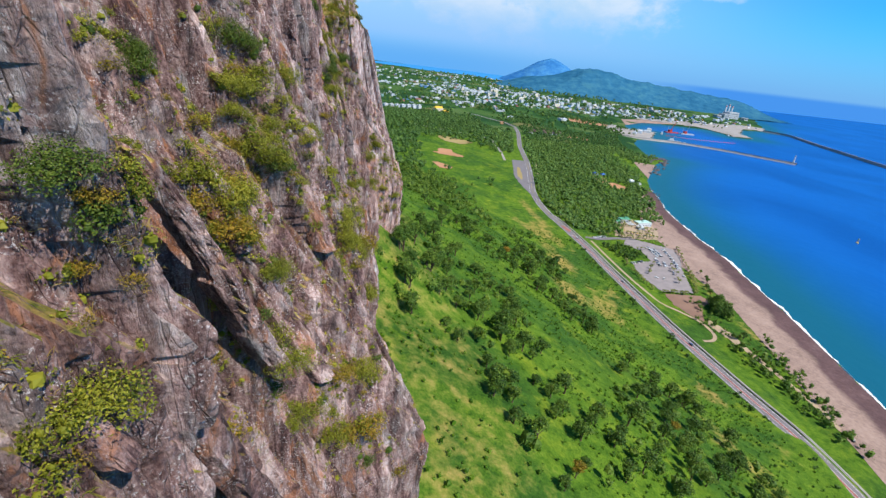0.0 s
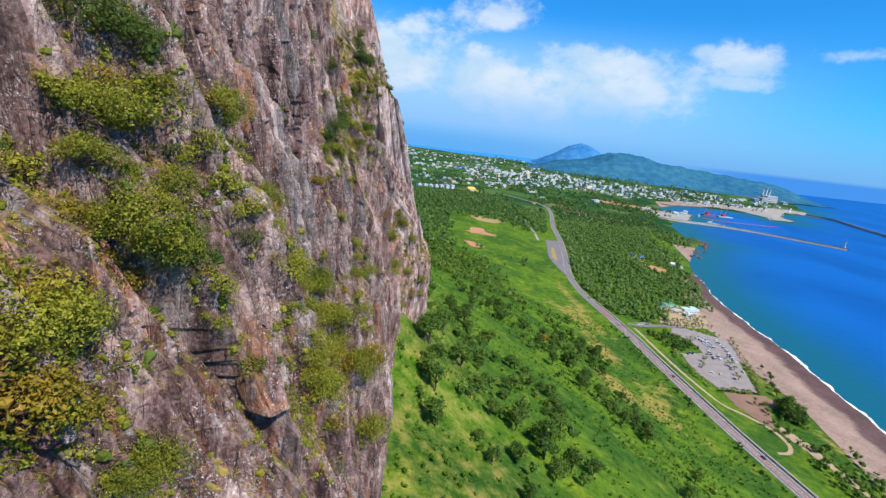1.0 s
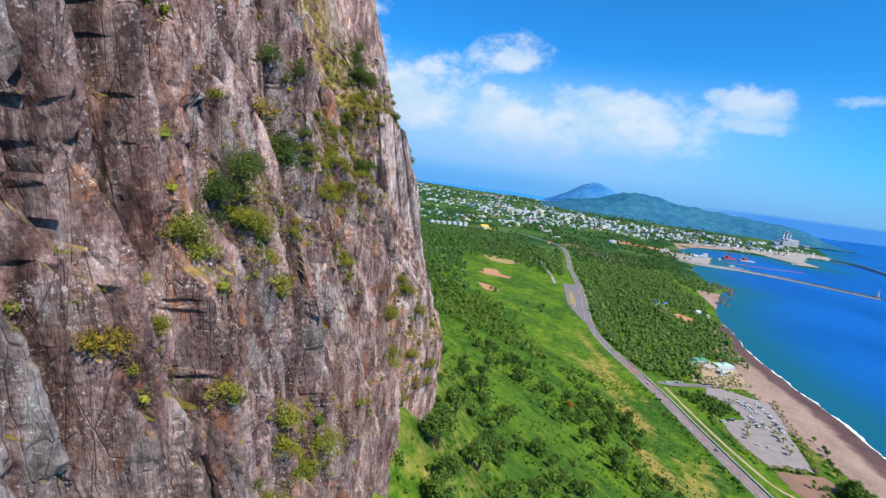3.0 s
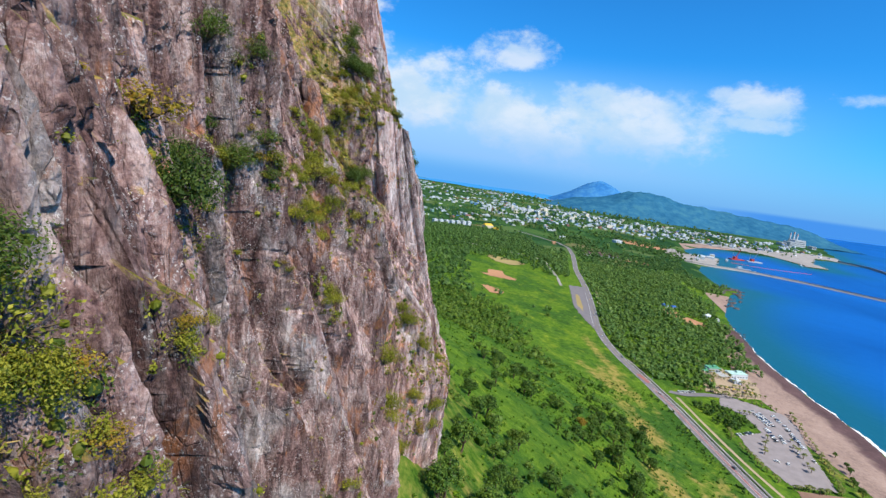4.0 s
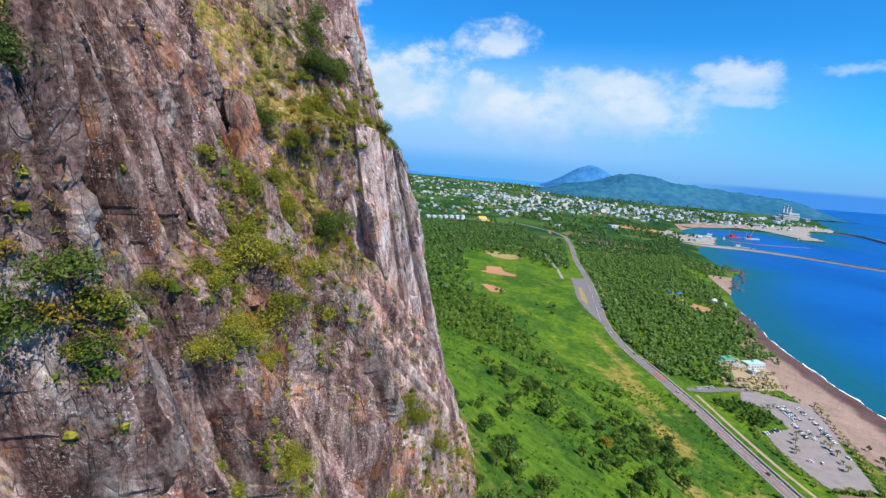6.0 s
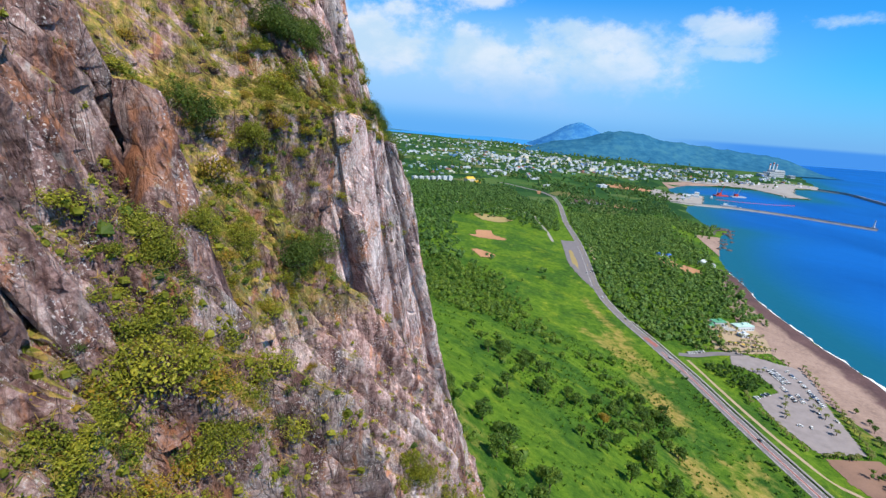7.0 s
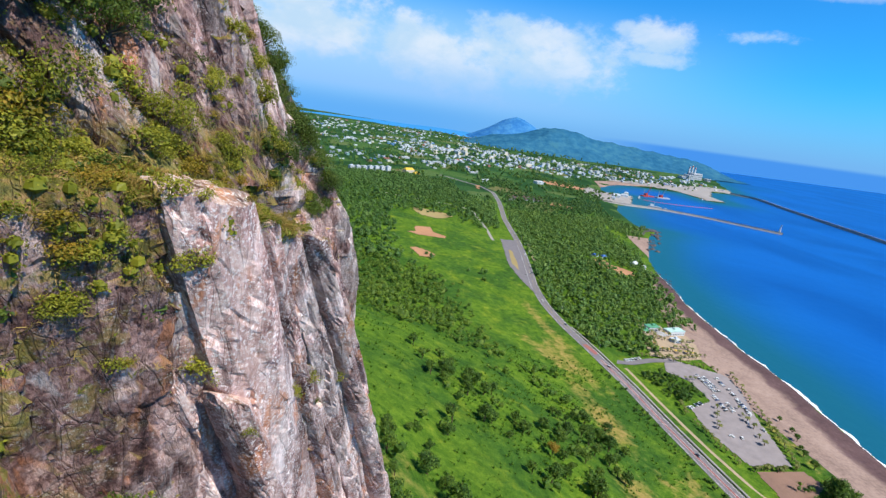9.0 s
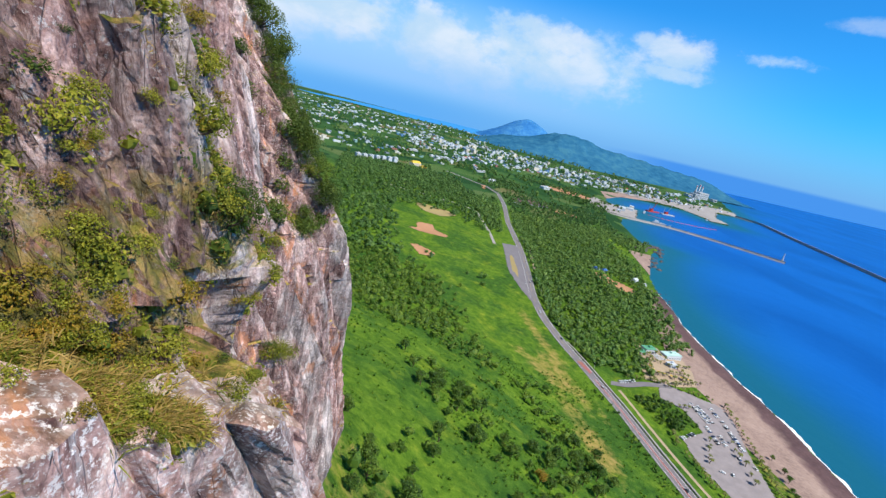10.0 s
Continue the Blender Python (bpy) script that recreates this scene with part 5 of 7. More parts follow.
for n, (x, y, z) in enumerate(sites(110, pick, -0.1)):
    kinds = (green_kinds, green_kinds, thin_kinds, dark_kinds, gold_kinds)[(0, 1, 0, 2, 3, 0, 1, 2, 0, 4)[n % 10]]
    size = float(pick.uniform(0.3, 1.0))
    set_down(kinds[pick.integers(len(kinds))], placed, pose(x, y, z - 0.3 * size, pick.uniform(-12, 12), pick.uniform(0, 25), pick.uniform(-90, 90)), (size, size, size * pick.uniform(0.7, 1.1)))
for patches, mixture in ((GREEN_PATCHES, (green_kinds, green_kinds, dark_kinds, green_kinds, thin_kinds)), (GOLD_PATCHES, (green_kinds, gold_kinds, thin_kinds, green_kinds, gold_kinds))):
    for spot in patches:
        here = taken(*spot) * (WY > 4) * (WY < 214) * (0.3 + smooth_step(back_lie, 0.0, 0.6))
        for n, (x, y, z) in enumerate(sites(spot[5], pick, -0.1, here)):
            kinds = mixture[pick.integers(5)]
            size = float(pick.uniform(0.45, 1.25))
            set_down(kinds[pick.integers(len(kinds))], placed, pose(x, y, z - 0.3 * size, pick.uniform(-12, 12), pick.uniform(0, 25), pick.uniform(-90, 90)), (size, size * 1.15, size * pick.uniform(0.7, 1.0)))


def tufts(name, n, blades, tall, mat, label, category, seed, where=chance):
    """Grass on the cliff: bent blades in tufts, one mesh."""
    r = np.random.default_rng(seed)
    root = np.repeat(where(n, r) if callable(where) else sites(n, r, 0.0, where), blades, 0) + r.normal(0, 0.13, (n * blades, 3)) * (0.6, 1.5, 0.3)
    size = np.repeat(r.uniform(0.5, 1.3, n), blades)[:, None] * tall
    way = r.normal(0, 0.55, (n * blades, 3)) + (0.45, 0, 0.75)
    way /= np.linalg.norm(way, axis=1, keepdims=True)
    wide = np.cross(way, r.normal(0, 1, (n * blades, 3)))
    wide /= np.linalg.norm(wide, axis=1, keepdims=True)
    knee = root + way * size * 0.6
    tip = knee + (way + (0.25, 0, -0.55)) * size * 0.45
    pts = np.stack([root - wide * 0.02, root + wide * 0.02, knee + wide * 0.015, knee - wide * 0.015, tip], 1)
    k = np.arange(n * blades)[:, None] * 5
    tri = np.concatenate([k + (0, 1, 2), k + (0, 2, 3), k + (3, 2, 4)], 1).reshape(-1, 3)
    return tagged(part(name, mesh_of(name, pts.reshape(-1, 3), tri), mat), label, category, kind="stuff")


tufts("dry_grass", 3000, 9, 0.45, STRAW, "dry golden grass tufts on the cliff ledges", "grass", 5)
tufts("shelf_grass", 5000, 9, 0.5, STRAW, "long dry grass on the shelves and in the gully", "grass", 7, thick)
tufts("green_grass", 2000, 9, 0.4, GREENGRASS, "yellow-green grass tufts in the cracks of the cliff", "grass", 6)
tufts("gully_grass", 3600, 9, 0.42, GREENGRASS, "green grass in the gully and on the shelves", "grass", 9, thick)


def creeping(name, n, leaves, spread, leaf, mat, label, seed, where):
    """Low greenery over the rock: lumps and leaves in one mesh."""
    r = np.random.default_rng(seed)
    mid = where(n, r) if callable(where) else sites(n, r, 0.05, where)
    size = r.uniform(0.5, 1.3, n)
    off = r.normal(0, 1, (n, leaves, 3))
    off /= np.linalg.norm(off, axis=2, keepdims=True)
    pts = mid[:, None] + off * (spread * size * 1.05)[:, None, None] * (0.8, 1.1, 0.9) * r.uniform(0.7, 1.05, (n, leaves, 1))
    return tagged(part(name, joined(name, leaf_cloud(pts.reshape(-1, 3), (off + (0.5, -0.2, 0.5)).reshape(-1, 3), leaf, seed, 0.55), masses(mid, spread * size * 0.5, seed, 0.85, 5, 3)), mat), label, "undergrowth", kind="stuff")


creeping("creeper", 1300, 30, 0.36, 0.14, SHRUB, "low creeping greenery spread over the rock", 8, chance)
creeping("golden_creeper", 700, 24, 0.3, 0.13, SHRUB_GOLD, "low yellowing greenery in the cracks of the rock", 14, chance)
creeping("gully_scrub", 2600, 36, 0.55, 0.17, SHRUB, "thick olive-green scrub filling the gully and shelves", 10, thick)
creeping("gully_evergreen", 340, 50, 0.8, 0.18, SHRUB_DARK, "dark evergreen scrub in the gully", 12, thick)



def shelf_spots(n, r):
    """Places on the sloping shelf over the heads of the great slabs."""
    spots = []
    while len(spots) < n:
        u, deep = r.random(), r.random() * 4.2
        x, y, z = -34.6 + 6.4 * u - deep * 0.9, 192.8 + 9.6 * u + deep * 0.3, 224.6 - 4.4 * u + deep * 0.5
        hit, place, normal, *_ = scene.ray_cast(wall_now, (x, y, z + 2.2), (0, 0, -1), distance=5.0)
        if hit and normal.z > 0.25 and value_noise(np.array(x / 1.3), np.array(y / 1.3), 55) > 0.35:
            spots.append(place)
        elif r.random() < 0.004:
            spots.append((x, y, z - 0.6))
    return np.array(spots)


tufts("slab_head_grass", 1500, 14, 0.55, STRAW, "dry straw-coloured grass on the shelf above the pale slabs", "grass", 21, shelf_spots)
tufts("slab_head_green", 900, 14, 0.45, GREENGRASS, "green grass on the shelf above the pale slabs", "grass", 22, shelf_spots)
creeping("shelf_scrub", 420, 42, 0.42, 0.15, SHRUB, "olive scrub along the shelf above the pale slabs", 23, shelf_spots)
for n, (x, y, z) in enumerate(shelf_spots(34, pick)):
    kinds = (green_kinds, gold_kinds, green_kinds, thin_kinds)[n % 4]
    size = float(pick.uniform(0.4, 1.0))
    set_down(kinds[pick.integers(len(kinds))], placed, pose(x, y, z - 0.35 * size, 0, 10, pick.uniform(-90, 90)), (size, size, size * 0.9))

# trees that clothe the slope above the far buttress
far_kinds = bank_of(shrub, 3, "slope_tree", SHRUB_DARK, "dark evergreen tree clinging to the far slope", leaves=1000, leaf=0.13, clumps=20)
bank_r = np.random.default_rng(19)
for n in range(290):
    y, z = (bank_r.uniform(223, 262), bank_r.uniform(206, 262)) if n % 3 else (bank_r.uniform(236, 291), 205 + 50 * bank_r.random() ** 1.2)
    x = float(cliff_x(np.array([y]), np.array([z]))[0])
    s = bank_r.uniform(1.5, 2.9)
    set_down(far_kinds[bank_r.integers(3)], placed, pose(x - 0.5, y, z - 0.4 * s, 0, 15, bank_r.uniform(-90, 90)), (s, s, s))

# ---- road, paths and clearings ----
def patch(name, ring, lift, mat, label, category, cell=1.5):
    """A piece of ground cover inside a ring of plan points, lying on the land."""
    ring = np.asarray(ring, float)
    lo, hi = ring.min(0), ring.max(0)
    px, py = np.meshgrid(np.arange(lo[0], hi[0] + cell, cell), np.arange(lo[1], hi[1] + cell, cell))
    edge = (fractal(px / 7, py / 7, 17) - 0.47) * 2.5
    keep = inside(px + edge, py + edge, ring)
    pts = np.stack([px, py, ground(px, py) + lift], -1).reshape(-1, 3)
    k = np.arange(px.size).reshape(px.shape)
    faces = np.stack([k[:-1, :-1], k[:-1, 1:], k[1:, 1:], k[1:, :-1]], -1).reshape(-1, 4)
    faces = faces[keep.ravel()[faces].sum(1) >= 3]
    used, faces = np.unique(faces, return_inverse=True)
    return tagged(part(name, mesh_of(name, pts[used], faces.reshape(-1, 4), True), mat), label, category, kind="structure")


ROAD_LIFT = 0.35
road = tagged(part("road", grid_mesh("road", ribbon(ROAD, (-5.6, -5.2, 0, 5.2, 5.6), ROAD_LIFT)), ASPHALT), "grey two-lane coastal road curving past the fields", "road", kind="structure")
for name, a, b, mat, cut in (("edge_line", -4.6, -4.4, PAINT, slice(0, 20)), ("edge_line", 4.3, 4.5, PAINT, slice(0, 20)), ("centre_line", -0.28, -0.12, YELLOW, slice(7, 20)), ("red_median", -0.9, 0.6, REDLANE, slice(0, 8)),
                             ("lane_line", -1.3, -1.1, PAINT, slice(0, 8)), ("lane_line", 0.8, 1.0, PAINT, slice(0, 8))):
    part(name, grid_mesh(name, ribbon(ROAD[cut], (a, b), ROAD_LIFT + 0.05)), mat, road)
part("pink_surfacing", grid_mesh("pink_surfacing", ribbon(np.array([(225.5, 548), (221, 575), (214, 600)]), (-0.9, 4.2), ROAD_LIFT + 0.05, step=3)), REDLANE, road, "pink high-grip surfacing at the junction")
tagged(part("cycle_path", grid_mesh("cycle_path", ribbon(ROAD[:9], (7.0, 9.2), 0.4)), CONCRETE), "pale concrete cycle path along the road", "path", kind="structure")
patch("lay_by", ((207, 690), (199, 770), (198, 830), (211, 900), (222, 966), (256, 966), (241, 885), (227, 815), (213, 745)), 0.31, ASPHALT, "grey asphalt lay-by and bus stop beside the road", "lay-by")
patch("traffic_island", ((207, 800), (206, 838), (219, 902), (226, 906), (217, 840)), 0.42, TAN, "straw-coloured traffic island in the lay-by", "island")
patch("verge_track", ((246, 850), (252, 850), (266, 905), (284, 980), (277, 982), (258, 906)), 0.2, PATHWAY, "pale dirt track beside the road", "track")
side_road = tagged(part("side_road", grid_mesh("side_road", ribbon(np.array([(205, 950), (211, 1010), (215, 1090), (219, 1175), (196, 1215), (131, 1217), (60, 1222), (0, 1232)]), (-2.6, 2.6), 0.4)), CONCRETE), "narrow pale concrete farm road", "road", kind="structure")
tagged(part("entrance_road", grid_mesh("entrance_road", ribbon(np.array([(233, 569), (258, 575), (285, 583), (315, 584)]), (-4.0, 4.0), 0.3, step=4)), ASPHALT), "short asphalt road into the beach car park", "road", kind="structure")
tagged(part("foot_path", grid_mesh("foot_path", ribbon(np.array([(244, 560), (243, 518), (244, 480), (246, 440), (253, 395), (266, 388), (280, 368), (280, 344), (270, 332), (254, 329)]), (-1.6, 1.6), 0.3, step=4)), PATHWAY), "pale sandy footpath winding down to the beach", "path", kind="structure")
patch("car_park", ((306, 592), (338, 570), (358, 560), (354, 535), (331, 489), (309, 428), (272, 428), (267, 470), (273, 500), (302, 512), (304, 545), (290, 562)), 0.25, LOT, "grey gravel car park behind the beach", "car park")
patch("bare_ground", ((272, 424), (312, 424), (318, 410), (300, 398), (283, 366), (276, 376), (270, 400)), 0.22, BARE, "reddish bare earth beside the car park", "bare ground")
patch("beach_track", ((283, 366), (292, 372), (298, 350), (300, 300), (306, 262), (302, 230), (297, 230), (300, 262), (294, 300)), 0.2, PATHWAY, "sandy track behind the beach", "track")
for ring in (((50, 918), (66, 930), (68, 964), (98, 972), (99, 938), (118, 922), (114, 914), (60, 912)), ((50, 836), (60, 842), (88, 822), (80, 806), (60, 798))):
    patch("bare_field", ring, 0.5, EARTH, "freshly dug orange-brown field", "field", 2.5)
patch("mown_field", ((76, 1100), (84, 1122), (150, 1112), (160, 1090), (120, 1050), (90, 1060)), 0.5, TAN, "pale mown field among the trees", "field", 3)
for ring in (((640, 2000), (760, 2080), (900, 1900), (860, 1850), (700, 1930)), ((500, 1480), (560, 1500), (580, 1440), (520, 1430)), ((330, 1590), (352, 1680), (338, 1690), (318, 1600))):
    patch("building_plot", ring, 1.0, EARTH, "cleared reddish building plot", "plot", 8)
patch("restaurant_yard", ((290, 592), (306, 630), (320, 668), (382, 670), (372, 625), (352, 590), (330, 584)), 0.22, PATHWAY, "sandy yard round the beach restaurant", "yard")

# guard rail: posts and beam
rail = tagged(new("guard_rail"), "long galvanised guard rail along the seaward side of the road", "guard rail", kind="structure")
line = ribbon(ROAD[:9], (6.8,), 0.35, step=6)[:, 0]
bm = bmesh.new()
box(bm, (0.14, 0.14, 0.95), (0, 0, 0))
post_mesh = bpy.data.meshes.new("post")
bm.to_mesh(post_mesh)
bm.free()
post_mesh.materials.append(STEEL)
for p in line:
    new("post", post_mesh).parent = rail
    rail.children[-1].location = p
lines = ribbon(ROAD[:9], (6.66, 6.74), 0.35, step=6)
up = np.array([0.45, 0.85])
beam = np.stack([np.concatenate([lines[:, 0, :2], lines[:, :1, 2] + h], 1) for h in up] + [np.concatenate([lines[:, 1, :2], lines[:, :1, 2] + h], 1) for h in up[::-1]], 1)
part("beam", grid_mesh("beam", beam, False), STEEL, rail)

# ---- cars ----
def build_car():
    car = tagged(new("car"), "small car parked with its windows closed", "car", "cars in the car park")
    bm = bmesh.new()
    box(bm, (4.3, 1.75, 0.62), (0, 0, 0.28), 0, 0.96)
    bmesh.ops.bevel(bm, geom=bm.edges[:], offset=0.12, segments=2, affect="EDGES")
    body = part("body", bm, CARPAINT, car)
    bm = bmesh.new()
    box(bm, (2.5, 1.6, 0.5), (-0.2, 0, 0.88), 0, 0.8)
    part("cabin", bm, GLASS, car, "dark window glass")
    bm = bmesh.new()
    box(bm, (2.15, 1.45, 0.07), (-0.2, 0, 1.375))
    bmesh.ops.bevel(bm, geom=bm.edges[:], offset=0.02, segments=1, affect="EDGES")
    part("roof", bm, CARPAINT, car)
    for sx in (-1.35, 1.35):
        for sy in (-0.8, 0.8):
            bm = bmesh.new()
            tube(bm, (sx, sy - 0.1, 0.31), (sx, sy + 0.1, 0.31), 0.31, 0.31, 10)
            part("wheel", bm, RUBBER, car)
    return car


car_one, n_cars = build_car(), 0


def park(x, y, heading, lift=0.26, size=1.0):
    global n_cars
    m = pose(x, y, gz(x, y) + lift, 0, 0, heading)
    if n_cars:
        ob = copy_thing(car_one, m)
    else:
        car_one.matrix_basis, ob = m, car_one
    ob.scale = (size, size, size)
    n_cars += 1
    return ob


r = np.random.default_rng(21)
for (ax, ay), (bx, by), gapless, face in (((320, 556), (319, 527), 2.9, 4), ((325.5, 555), (324, 528), 2.9, 3), ((340, 557), (337, 538), 3.0, 10), ((337, 531), (327, 491), 3.0, 14), ((312, 520), (306, 494), 3.0, 12),
                                          ((273, 500), (289, 507), 3.2, -65), ((255, 579.5), (274, 585.5), 2.9, -72), ((318, 512), (313, 496), 3.4, 12)):
    n = int(math.hypot(bx - ax, by - ay) / gapless)
    for k in range(n + 1):
        if r.random() < 0.84:
            t = k / max(n, 1)
            park(ax + (bx - ax) * t + r.uniform(-0.3, 0.3), ay + (by - ay) * t, face + r.uniform(-4, 4) + (180 if r.random() < 0.4 else 0), 0.28, r.uniform(0.94, 1.12))
for x, y, face in ((292, 460, 60), (321, 470, 100), (284, 462, -30), (314, 480, 80), (300, 222, 70)):
    park(x, y, face, 0.28)
for x, y, face in ((222.8, 556, 97), (212.5, 640, 100), (229, 432, 94), (237, 316, 96), (206, 700, 88), (222, 795, 76), (214, 790, 75), (243, 885, 80)):
    tagged(park(x, y, face, ROAD_LIFT + 0.03), "small car on the coastal road", group="cars on the road")

# ---- palms round the car park ----
def build_palm(seed):
    r = np.random.default_rng(seed)
    palm = tagged(new("palm_tree"), "short palm with a ragged tuft of pale fronds", "palm tree", "palms round the car park")
    bm = bmesh.new()
    for k in range(4):
        tube(bm, (0.04 * k * k, 0, 0.75 * k), (0.04 * (k + 1) ** 2, 0, 0.75 * (k + 1)), 0.2 - 0.015 * k, 0.17 - 0.015 * k, 7)
    part("trunk", bm, BARK, palm)
    pts = []
    for a in np.linspace(0, 2 * np.pi, 13, endpoint=False) + r.uniform(-0.2, 0.2, 13):
        rise, reach = r.uniform(0.2, 1.0), r.uniform(1.3, 1.9)
        mid = np.array((0.6, 0, 3.0))
        d, w = np.array((math.cos(a), math.sin(a), 0)), np.array((-math.sin(a), math.cos(a), 0))
        run = [mid + d * reach * t + (0, 0, rise * t * 1.6 - 1.7 * t * t) for t in (0, 0.35, 0.7, 1.0)]
        half = (0.06, 0.34, 0.28, 0.03)
        for p, q, u, v in zip(run[:-1], run[1:], half[:-1], half[1:]):
            pts += [p, q, q + w * v - (0, 0, v * 0.5), p + w * u - (0, 0, u * 0.5)]
            pts += [q, p, p - w * u - (0, 0, u * 0.5), q - w * v - (0, 0, v * 0.5)]
    part("fronds", mesh_of("fronds", np.array(pts), np.arange(len(pts)).reshape(-1, 4)), PALM, palm)
    return palm


palms = [build_palm(k) for k in range(3)]
spots = []
for (ax, ay), (bx, by), gap in (((362, 560), (338, 490), 6), ((338, 490), (313, 428), 5), ((308, 424), (272, 424), 3.4), ((263, 432), (262, 480), 5), ((302, 588), (352, 566), 6), ((296, 548), (312, 548), 5),
                                ((280, 472), (300, 500), 7), ((305, 452), (322, 500), 9), ((312, 604), (360, 596), 5), ((300, 600), (310, 640), 5), ((322, 634), (352, 618), 5), ((300, 588), (345, 590), 5), ((268, 590), (300, 592), 5), ((262, 490), (268, 505), 4),
                                ((318, 672), (344, 642), 4.5), ((308, 612), (328, 648), 4.5), ((345, 628), (372, 634), 5), ((330, 612), (352, 608), 4)):
    n = int(math.hypot(bx - ax, by - ay) / gap)
    spots += [(ax + (bx - ax) * k / n, ay + (by - ay) * k / n) for k in range(n + 1)]
for x, y in spots:
    x, y = x + r.normal(0, 0.9), y + r.normal(0, 0.9)
    s = r.uniform(1.05, 1.7)
    set_down(palms[r.integers(3)], placed, pose(x, y, gz(x, y), 0, 0, r.uniform(0, 360)), (s, s, s))

# ---- beach restaurant and cottages ----
def house(size, wall, roof, label, category="house", group="", pitched=True, eaves=0.5, floors=1, name="house"):
    """A house on its base: walls, windows, door and a pitched or flat roof."""
    w, d, h = size
    root = tagged(new(name), label, category, group)
    bm = bmesh.new()
    box(bm, (w, d, h + 1.5), (0, 0, -1.5))
    walls = part("wall", bm, wall, root)
    bm = bmesh.new()
    if pitched:
        k = [bm.verts.new(v) for v in ((-w / 2 - eaves, -d / 2 - eaves, h), (w / 2 + eaves, -d / 2 - eaves, h), (w / 2 + eaves, d / 2 + eaves, h), (-w / 2 - eaves, d / 2 + eaves, h),
                                       (-w / 2 + d * 0.15, 0, h + d * 0.32), (w / 2 - d * 0.15, 0, h + d * 0.32))]
        for f in ((0, 1, 5, 4), (1, 2, 5), (2, 3, 4, 5), (3, 0, 4), (3, 2, 1, 0)):
            bm.faces.new([k[i] for i in f])
    else:
        box(bm, (w + eaves, d + eaves, 0.35), (0, 0, h))
        box(bm, (w * 0.3, d * 0.3, 1.8), (w * 0.15, d * 0.1, h + 0.35))
    part("roof", bm, roof, root)
    step = 3.2 if floors > 1 else 2.6
    for f in range(floors):
        for side in (-1, 1):
            for k in range(max(1, int(w / 4))):
                n = max(1, int(w / 4))
                bm = bmesh.new()
                box(bm, (1.6, 0.12, 1.3), (-w / 2 + w * (k + 0.5) / n, side * (d / 2 + 0.04), 0.9 + f * step))
                part("window", bm, GLASS, root)
    if floors:
        bm = bmesh.new()
        box(bm, (0.12, 1.1, 2.1), (w / 2 + 0.05, 0, 0))
        part("door", bm, BARK, root)
    return root


def site(ob, x, y, turn, lift=0.0):
    ob.matrix_basis = pose(x, y, gz(x, y) + lift, 0, 0, turn)
    return ob


site(house((24, 11, 5.0), WHITE, MINT, "long white beach restaurant with a flat mint roof", "restaurant", pitched=False, name="restaurant"), 361, 655, 12)
site(house((16, 10, 4.4), WHITE, ROOF_GREEN, "low restaurant wing with a green roof", "restaurant", pitched=False, name="restaurant_wing"), 332, 657, 8)
site(house((9, 6, 3.2), CREAM, ROOF_GREEN, "small kiosk with a green roof", "kiosk", pitched=False, name="kiosk"), 318, 648, 20)
site(house((10, 8, 3.4), WHITE, WHITE, "small white pavilion on the sand", "pavilion", pitched=False, name="pavilion"), 344, 628, 15)
pergola = tagged(new("pergola"), "timber pergola with white slats beside the restaurant", "pergola")
for k in range(9):
    bm = bmesh.new()
    box(bm, (12, 0.4, 0.25), (0, k * 1.4 - 5.6, 3.0))
    part("slat", bm, WHITE, pergola)
for k in range(4):
    bm = bmesh.new()
    box(bm, (0.25, 0.25, 3.0), ((-5.5, 5.5)[k % 2], (-5, 5)[k // 2], 0))
    part("post", bm, BARK, pergola)
site(pergola, 334, 640, 15)
parasol = tagged(new("parasol"), "open straw-yellow parasol on the terrace", "parasol", "parasols at the restaurant")
bm = bmesh.new()
tube(bm, (0, 0, 0), (0, 0, 2.5), 0.05, 0.05, 6)
part("pole", bm, STEEL, parasol)
bm = bmesh.new()
tube(bm, (0, 0, 2.1), (0, 0, 2.9), 1.9, 0.05, 10)
part("canopy", bm, ROOF_YELLOW, parasol)
for k, (x, y) in enumerate(((306, 616), (311, 612), (316, 608), (322, 606), (328, 603), (340, 602), (347, 600), (312, 619))):
    site(parasol if k == 0 else copy_thing(parasol, Matrix()), x, y, 0, 0.25)
site(house((11, 8, 3.4), WHITE, ROOF_BLUE, "cottage with a bright blue roof among pines", "cottage", name="cottage"), 397, 948, 30)
site(house((8, 7, 3.2), WHITE, ROOF_BLUE, "small cottage with a bright blue roof", "cottage", name="cottage"), 414, 948, 10)
site(house((13, 9, 5.5), WHITE, WHITE, "white house with a pale roof near the shore", "house"), 478, 950, 35)
site(house((9, 7, 4.5), WHITE, ROOF_GREY, "small white house near the shore", "house"), 490, 938, 20)
patch("cottage_yard", ((385, 930), (430, 925), (452, 900), (440, 880), (392, 872), (380, 900)), 0.3, EARTH, "bare earth yard in front of the cottages", "yard", 3)

